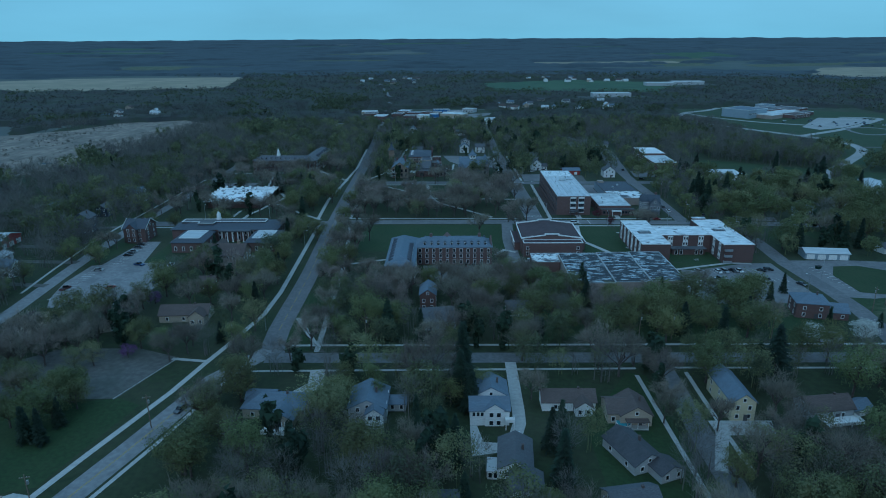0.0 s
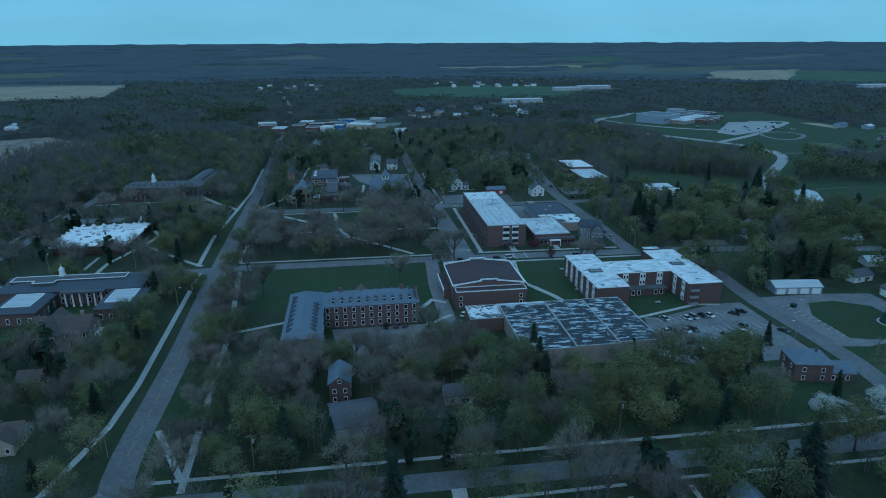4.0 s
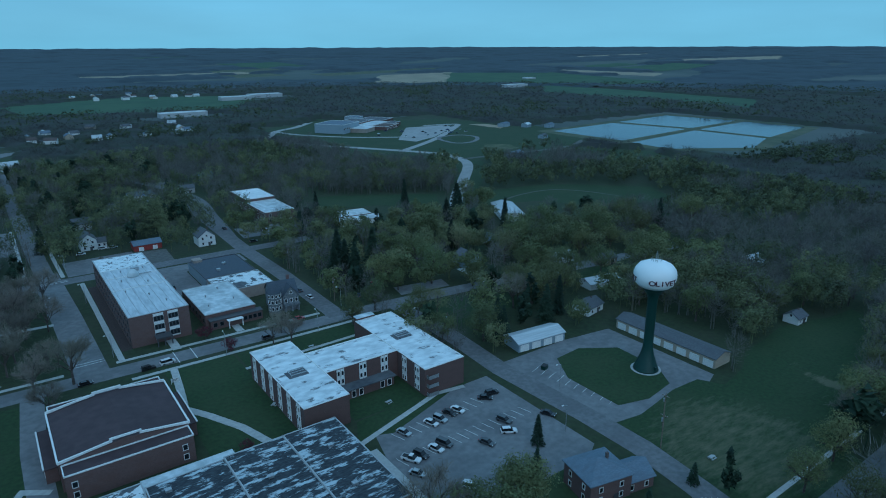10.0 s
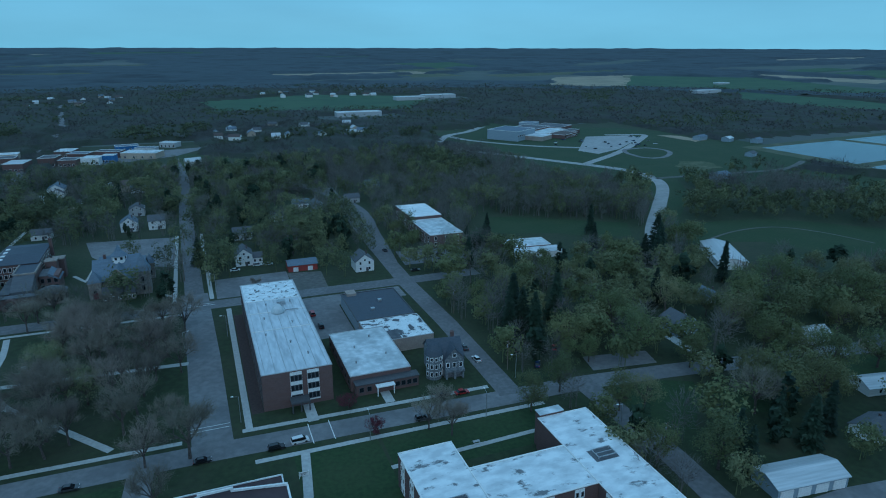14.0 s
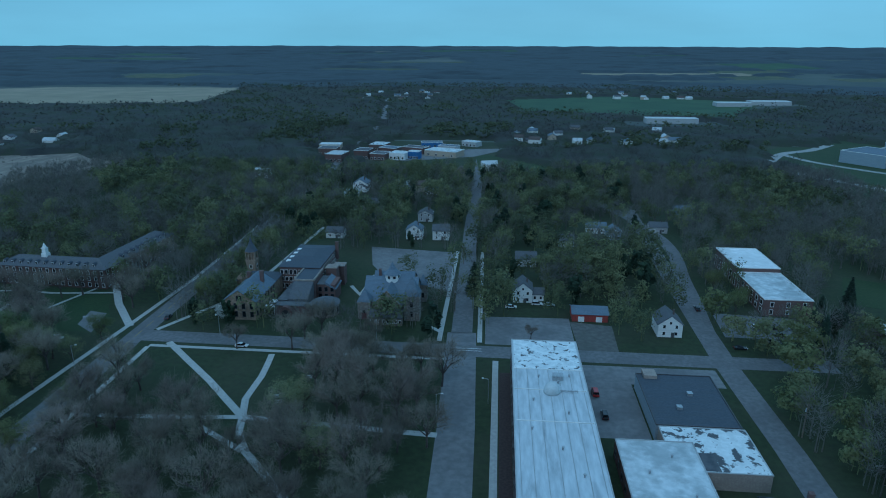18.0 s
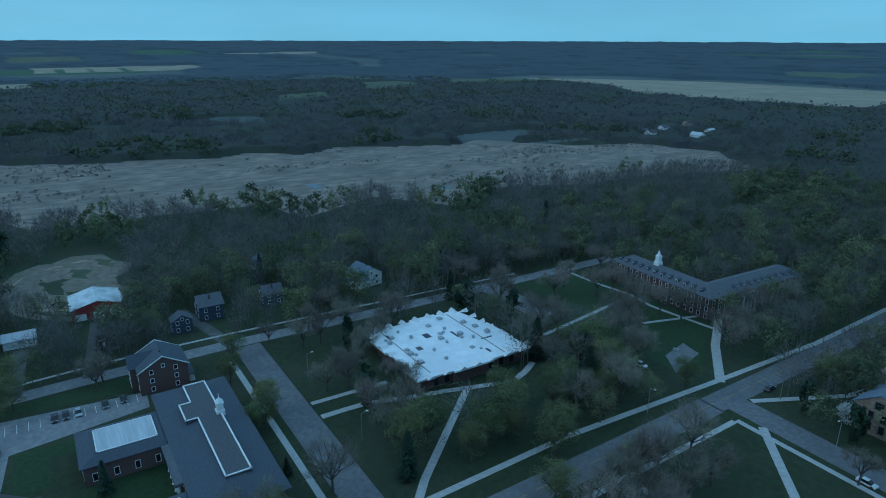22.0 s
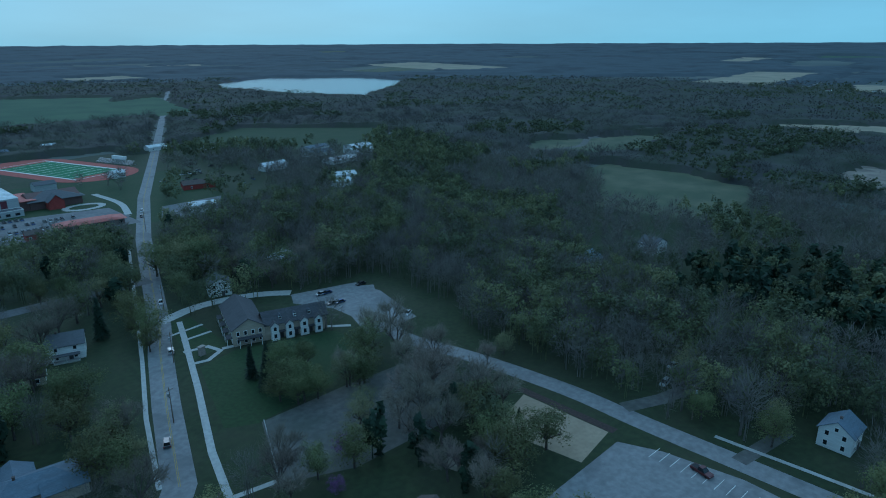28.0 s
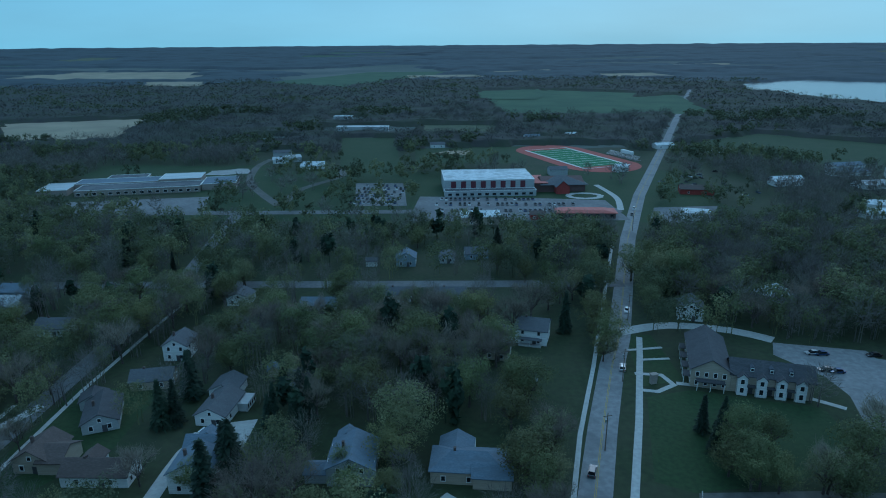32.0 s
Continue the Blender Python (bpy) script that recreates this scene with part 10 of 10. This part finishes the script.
WOOD_GREEN = wood_material("spring_green_woods", [(0.088, 0.100, 0.049), (0.124, 0.138, 0.066), (0.170, 0.182, 0.086)], 0.075, (0.38, 0.66))
WOOD_OLIVE = wood_material("olive_spring_crowns", [(0.105, 0.122, 0.052), (0.145, 0.162, 0.070), (0.190, 0.205, 0.092)], 0.05, (0.38, 0.66))
WOOD_PALE = wood_material("pale_budding_woods", [(0.135, 0.145, 0.07), (0.172, 0.182, 0.088), (0.215, 0.222, 0.11)], 0.075, (0.38, 0.66))
WOOD_DEEP = wood_material("deep_green_woods", [(0.058, 0.070, 0.040), (0.086, 0.101, 0.053), (0.116, 0.130, 0.067)], 0.075, (0.38, 0.66))
WOOD_BARE = wood_material("bare_grey_woods", [(0.098, 0.092, 0.086), (0.165, 0.153, 0.139), (0.142, 0.138, 0.108)], 0.06)
WOOD_PINE = wood_material("dark_pine_woods", [(0.018, 0.035, 0.022), (0.035, 0.06, 0.03)], 0.1)
WOOD_MID = wood_material("middle_grey_woods", [(0.058, 0.058, 0.056), (0.095, 0.092, 0.085), (0.084, 0.09, 0.066)], 0.02)
# Distance haze is painted into the far woods' colour as a blue-grey shift.
WOOD_FAR_HAZE = wood_material("far_woods", [(0.034, 0.046, 0.055), (0.072, 0.092, 0.108), (0.042, 0.058, 0.066)], 0.0035, (0.3, 0.7))
WOOD_ROOF = wood_material("mixed_spring_woods", [(0.034, 0.037, 0.036), (0.056, 0.057, 0.051), (0.045, 0.057, 0.034), (0.074, 0.071, 0.066)], 0.02, (0.3, 0.7))


def forest(name, spots, h0, h1, n, size, mat, label, seed, thin=1.0, rx=0.36, rz=0.42, cz=0.58, stems=0, up=0.35):
    """Many far trees as one object: uneven crowns of leaf clumps or twigs, and some stems."""
    rng = np.random.default_rng(seed)
    kinds = [crown_cards(rng, n, rx, rz, cz, size, up, thin=thin) for _ in range(8)]
    if stems:
        for i in range(8):
            c = np.stack([rng.normal(size=stems) * 0.06, rng.normal(size=stems) * 0.06, np.full(stems, 0.3)], 1)
            u = np.tile([[0, 0, 0.3]], (stems, 1))
            v = np.stack([np.cos(np.arange(stems) * 1.9), np.sin(np.arange(stems) * 1.9), 0 * np.arange(stems)], 1) * 0.012
            kinds[i] = np.concatenate([kinds[i], slivers(c, u, v)])
    out = []
    for x, y, z in spots:
        k = kinds[rng.integers(8)]
        h = rng.uniform(h0, h1)
        a = rng.random() * 6.283
        w = rng.uniform(0.8, 1.25)
        c, s = math.cos(a) * h * w, math.sin(a) * h * w
        out.append(np.stack([k[:, 0] * c - k[:, 1] * s + x, k[:, 0] * s + k[:, 1] * c + y, k[:, 2] * h + z], 1))
    return tagged(new(name, cards_mesh(name, np.concatenate(out), mat)), label, "woods", kind="stuff")


def land_height(x, y):
    r = math.hypot(x, y - 180)
    return 0.0 if r < 1900 else 82 * ((r - 1900) / 3090) ** 1.3


def canopy_sheet(name, r0, r1, rings, sides, tall, mat, label):
    """The closed, uneven roof of far woods as one sheet, sunk below the ground where land lies open."""
    bm_verts, faces = [], []
    for i in range(rings + 1):
        r = r0 * (r1 / r0) ** (i / rings)
        for k in range(sides):
            a = 6.2832 * (k + 0.5 * (i % 2)) / sides
            x, y = r * math.cos(a), 180 + r * math.sin(a)
            closed = not (abs(x - 20) < 515 and -315 < y < 835) and (noise.noise((x / 160, y / 160, 3.1)) > -0.6 if r0 < 1000 else noise.noise((x / 620, y / 330, 9.1)) > (-0.24 if r < 3600 else -0.9)) and free(x, y)
            t = min(1, max(0, (r - 1690) / 400)) if r0 > 1000 else 1
            h = (5.5 + (tall - 5.5) * t) * (0.85 + 0.55 * noise.noise((x / 34, y / 34, 2.2)) + 0.3 * noise.noise((x / 140, y / 140, 6.2))) if closed else -2.5
            bm_verts.append((x, y, land_height(x, y) + h))
    for i in range(rings):
        for k in range(sides):
            a, b = i * sides + k, i * sides + (k + 1) % sides
            faces.append((a, a + sides, b + sides, b))
    me = bpy.data.meshes.new(name)
    me.from_pydata(bm_verts, [], faces)
    me.polygons.foreach_set("use_smooth", [True] * len(me.polygons))
    me.materials.append(mat)
    return tagged(new(name, me), label, "woods", kind="stuff")


def far_field(name, cx, cy, w, d, rot, mat, label):
    """A field laid on the rising land, with a wandering outline."""
    bm = bmesh.new()
    n = 6
    c, q = math.cos(radians(rot)), math.sin(radians(rot))
    grid = [[None] * (n + 1) for _ in range(n + 1)]
    for i in range(n + 1):
        for j in range(n + 1):
            u, v = w * (i / n - 0.5), d * (j / n - 0.5)
            x, y = cx + u * c - v * q, cy + u * q + v * c
            grid[i][j] = bm.verts.new((x, y, land_height(x, y) + 1.2))
    for i in range(n):
        for j in range(n):
            bm.faces.new((grid[i][j], grid[i + 1][j], grid[i + 1][j + 1], grid[i][j + 1]))
    structure(name, bm, mat, label)
    pts = [(cx + u * c - v * q, cy + u * q + v * c) for u, v in ((-w / 2, -d / 2), (w / 2, -d / 2), (w / 2, d / 2), (-w / 2, d / 2))]
    OPEN.append((pts, min(p[0] for p in pts), max(p[0] for p in pts), min(p[1] for p in pts), max(p[1] for p in pts)))


def quad_field(name, corners, mat, label):
    """A four-cornered field that follows the rise of the land."""
    n = 8
    bm = bmesh.new()
    a, b, c, d = [Vector(p) for p in corners]
    grid = [[None] * (n + 1) for _ in range(n + 1)]
    for i in range(n + 1):
        for j in range(n + 1):
            p = a.lerp(b, i / n).lerp(d.lerp(c, i / n), j / n)
            p += Vector((noise.noise((p.x / 90, p.y / 90, 0.3)), noise.noise((p.x / 90, p.y / 90, 5.3)))) * 16
            grid[i][j] = bm.verts.new((p.x, p.y, land_height(p.x, p.y) + 1.0))
    for i in range(n):
        for j in range(n):
            bm.faces.new((grid[i][j], grid[i + 1][j], grid[i + 1][j + 1], grid[i][j + 1]))
    bmesh.ops.recalc_face_normals(bm, faces=bm.faces)
    structure(name, bm, mat, label)
    xs, ys = [p[0] for p in corners], [p[1] for p in corners]
    OPEN.append((list(corners), min(xs), max(xs), min(ys), max(ys)))


for k, (mat, corners) in enumerate((
        (FIELD_TAN, ((944, 1756), (1182, 2109), (1487, 2108), (1100, 1628))), (FIELD_GREEN, ((1132, 1672), (1423, 2076), (1740, 1843), (1310, 1456))),
        (FIELD_GREEN, ((1310, 1456), (1740, 1843), (1646, 1303), (1509, 1230))), (FIELD_TAN, ((1757, 1826), (1900, 1960), (1970, 1557), (1829, 1478))),
        (FIELD_GREEN, ((1076, 1216), (1274, 1420), (1308, 1220), (1123, 913))), (FIELD_GREEN, ((1123, 913), (1308, 1220), (1275, 830), (1081, 726))),
        (FIELD_TAN, ((2646, 1969), (2858, 2104), (3425, 1892), (3042, 1692))), (FIELD_TAN, ((2615, 2554), (2748, 2678), (3255, 2586), (3096, 2465))),
        (MEADOW, ((-1187, 718), (-1223, 831), (-1085, 786), (-1057, 676))), (MEADOW, ((-1457, 1021), (-1443, 1125), (-1303, 1126), (-1212, 918))),
        (FIELD_GREEN, ((224, -1232), (488, -1464), (246, -2015), (-41, -2018))), (FIELD_TAN, ((729, -1317), (824, -1549), (650, -1552), (568, -1280))),
        (FIELD_GREEN, ((-83, -893), (-102, -1119), (-235, -1158), (-201, -891))), (MEADOW, ((-1266, -1572), (-1640, -1692), (-1676, -1573), (-1329, -1381))),
        (FIELD_TAN, ((-900, -2336), (-1144, -2375), (-1096, -2257), (-873, -2216))), (FIELD_TAN, ((-138, -1997), (-389, -2102), (-370, -1968), (-152, -1897))),
        (FIELD_TAN, ((-3251, 1134), (-3234, 1613), (-3078, 1550), (-3056, 1085))), (MEADOW, ((-1481, 1268), (-1394, 1429), (-1227, 1480), (-1281, 1174))))):
    quad_field("open_field_%d" % (k + 1), corners, mat, "far open field between dark woods")
frng = random.Random(77)
for k in range(46):
    r, a = frng.uniform(1800, 4300), frng.uniform(0, 6.2832)
    far_field("far_field_%d" % (k + 1), r * math.cos(a), 180 + r * math.sin(a), frng.uniform(160, 620), frng.uniform(110, 300), frng.choice((0, 90, 8)),
              frng.choice((FIELD_TAN, FIELD_GREEN, FIELD_GREEN, MEADOW)), "far field between dark woods")
rng = random.Random(7)
green, bare, pine, mid_green, mid_bare = [], [], [], [], []
for _ in range(26000):
    x, y = rng.uniform(-480, 520), rng.uniform(-300, 820)
    if -255 < x < 335 and -60 < y < 640:
        continue
    if not free(x, y):
        continue
    c = noise.noise((x / 70, y / 70, 1.7))
    if -345 < x < -265 and 200 < y < 300:
        if apart(x, y, 4.2):
            stand(x, y)
            (pine if rng.random() < 0.4 else green).append((x, y, 0))
        continue
    if not apart(x, y, 5.6) or (-260 < x < 130 and -340 < y < -60 and rng.random() > 0.16 + 0.5 * max(0, c)):
        continue
    stand(x, y)
    (green if c > (0.24 if x < -255 else 0.08) or (y < 20 and c > -0.15) or (x > 150 and c > -0.05) else bare).append((x, y, 0))
for _ in range(46000):
    r, a = 480 + 1350 * rng.random() ** 0.9, rng.uniform(0, 6.2832)
    x, y = r * math.cos(a), 180 + r * math.sin(a)
    if abs(x - 20) < 500 and -300 < y < 820:
        continue
    clump = noise.noise((x / 160, y / 160, 3.1))
    if clump > -0.62 and free(x, y):
        (mid_green if noise.noise((x / 110, y / 110, 8.3)) > 0.2 else mid_bare).append((x, y, 0))
def close_by(p):
    return -130 < p[0] < 190 and 30 < p[1] < 320


srng = random.Random(5)
for mat, tone, share in ((WOOD_GREEN, "olive-green", 0.45), (WOOD_PALE, "pale yellow-green", 0.5), (WOOD_DEEP, "deep green", 1.0)):
    pool = REST["spring"] + (REST["budding"] if mat is WOOD_PALE else [])
    take = [p for p in pool if srng.random() < share]
    REST["spring"] = [p for p in REST["spring"] if p not in take]
    forest("near_%s_trees" % tone.split()[-1].replace("-", "_") if mat is not WOOD_DEEP else "near_dark_green_trees", [p for p in take if close_by(p)], 11, 18, 1700, 0.0125, mat, "town trees in fresh %s leaf" % tone, 11, 1.0, 0.35, 0.38, 0.60, 3)
    forest("town_%s_trees" % tone.split()[-1].replace("-", "_") if mat is not WOOD_DEEP else "town_dark_green_trees", [p for p in take if not close_by(p)], 12, 19, 580, 0.0215, mat, "outer town trees in fresh %s leaf" % tone, 12, 1.0, 0.36, 0.38, 0.60, 2)
forest("large_spring_trees", REST["large"][0::2], 11, 16, 1000, 0.028, WOOD_OLIVE, "large round trees in olive spring leaf", 21, 1.0, 0.44, 0.40, 0.58, 3)
forest("large_budding_trees", REST["large"][1::2], 10, 15, 1000, 0.027, WOOD_PALE, "large round trees in pale first leaf", 22, 1.0, 0.42, 0.40, 0.58, 3)
forest("near_bare_trees", [p for p in REST["bare"] if close_by(p)], 12, 18, 600, 0.065, WOOD_BARE, "leafless grey-brown trees of the near streets", 14, 0.035, 0.33, 0.40, 0.60, 7)
forest("town_bare_trees", [p for p in REST["bare"] if not close_by(p)], 12, 19, 240, 0.08, WOOD_BARE, "leafless grey-brown town trees", 15, 0.06, 0.33, 0.40, 0.60, 5)
forest("town_conifers", REST["spruce"], 10, 18, 260, 0.06, WOOD_PINE, "dark conifers among the town trees", 13, 1.0, 0.2, 0.46, 0.5, 2)
for k, (mat, tone) in enumerate(((WOOD_GREEN, "olive-green"), (WOOD_PALE, "pale yellow-green"), (WOOD_DEEP, "deep green"))):
    forest("%s_woods" % ("spring", "budding", "deep_green")[k], [p for i, p in enumerate(green) if (0, 1, 2, 0, 2)[i % 5] == k], 11, 17, 250, 0.033, mat, "woods in fresh %s leaf" % tone, 1 + 20 * k)
forest("bare_woods", bare, 11, 17, 110, 0.12, WOOD_BARE, "leafless grey-brown woods with thin stems", 2, 0.085, stems=3)
forest("pine_wood", pine, 12, 18, 120, 0.075, WOOD_PINE, "dense dark pine wood", 5, 1.0, 0.24, 0.46, 0.52)
canopy_sheet("middle_canopy", 430, 1750, 110, 620, 5.5, WOOD_ROOF, "dense grey-green woods beyond the town")
canopy_sheet("far_canopy", 1700, 4880, 70, 560, 8.0, WOOD_FAR_HAZE, "dark woods to the horizon, blue haze put into their colour")
def within(p):
    return math.hypot(p[0], p[1] - 180) < 950


forest("middle_green_woods", [p for p in mid_green if within(p)], 9, 15, 76, 0.066, WOOD_DEEP, "woods in early leaf beyond the town", 3, 1.0, 0.5, 0.42, 0.55, up=0.5)
forest("middle_bare_woods", [p for p in mid_bare if within(p)], 9, 14, 48, 0.13, WOOD_MID, "grey-brown early spring woods beyond the town", 4, 0.1, 0.6, 0.42, 0.55)
forest("outer_green_woods", [p for p in mid_green if not within(p)], 9, 14, 12, 0.10, WOOD_DEEP, "green treetops of the outer woods", 23, 1.0, 0.6, 0.42, 0.55, up=0.6)
forest("outer_bare_woods", [p for p in mid_bare if not within(p)], 8, 13, 8, 0.12, WOOD_MID, "grey treetops of the outer woods", 24, 0.6, 0.7, 0.42, 0.55, up=0.6)
# round garden pool behind the houses
pool = thing("garden_pool", 51, 161, 0, "round above-ground garden pool with blue water", "pool")
part("pool_wall", lathe([(2.1, 0.0), (2.3, 0.0), (2.3, 1.2), (2.1, 1.2), (2.1, 0.05)], 24), TRIM, pool, "pale steel pool wall")
part("pool_water", lathe([(0.05, 0.06), (2.09, 0.06), (2.09, 1.05), (0.05, 1.05)], 24), POOL_WATER, pool, "clear blue water")
# scrub in the marsh
scrub = []
for _ in range(8000):
    x, y = rng.uniform(-680, -290), rng.uniform(150, 870)
    if noise.noise((x / 45, y / 70, 4.4)) + 0.5 * noise.noise((x / 12, y / 12, 2.4)) > 0.2 and not free(x, y):
        scrub.append((x, y, 0))
forest("marsh_scrub", scrub, 0.7, 2.2, 26, 0.2, WOOD_BARE, "low dark scrub in the marsh", 8, 0.5, 0.7, 0.45, 0.45)
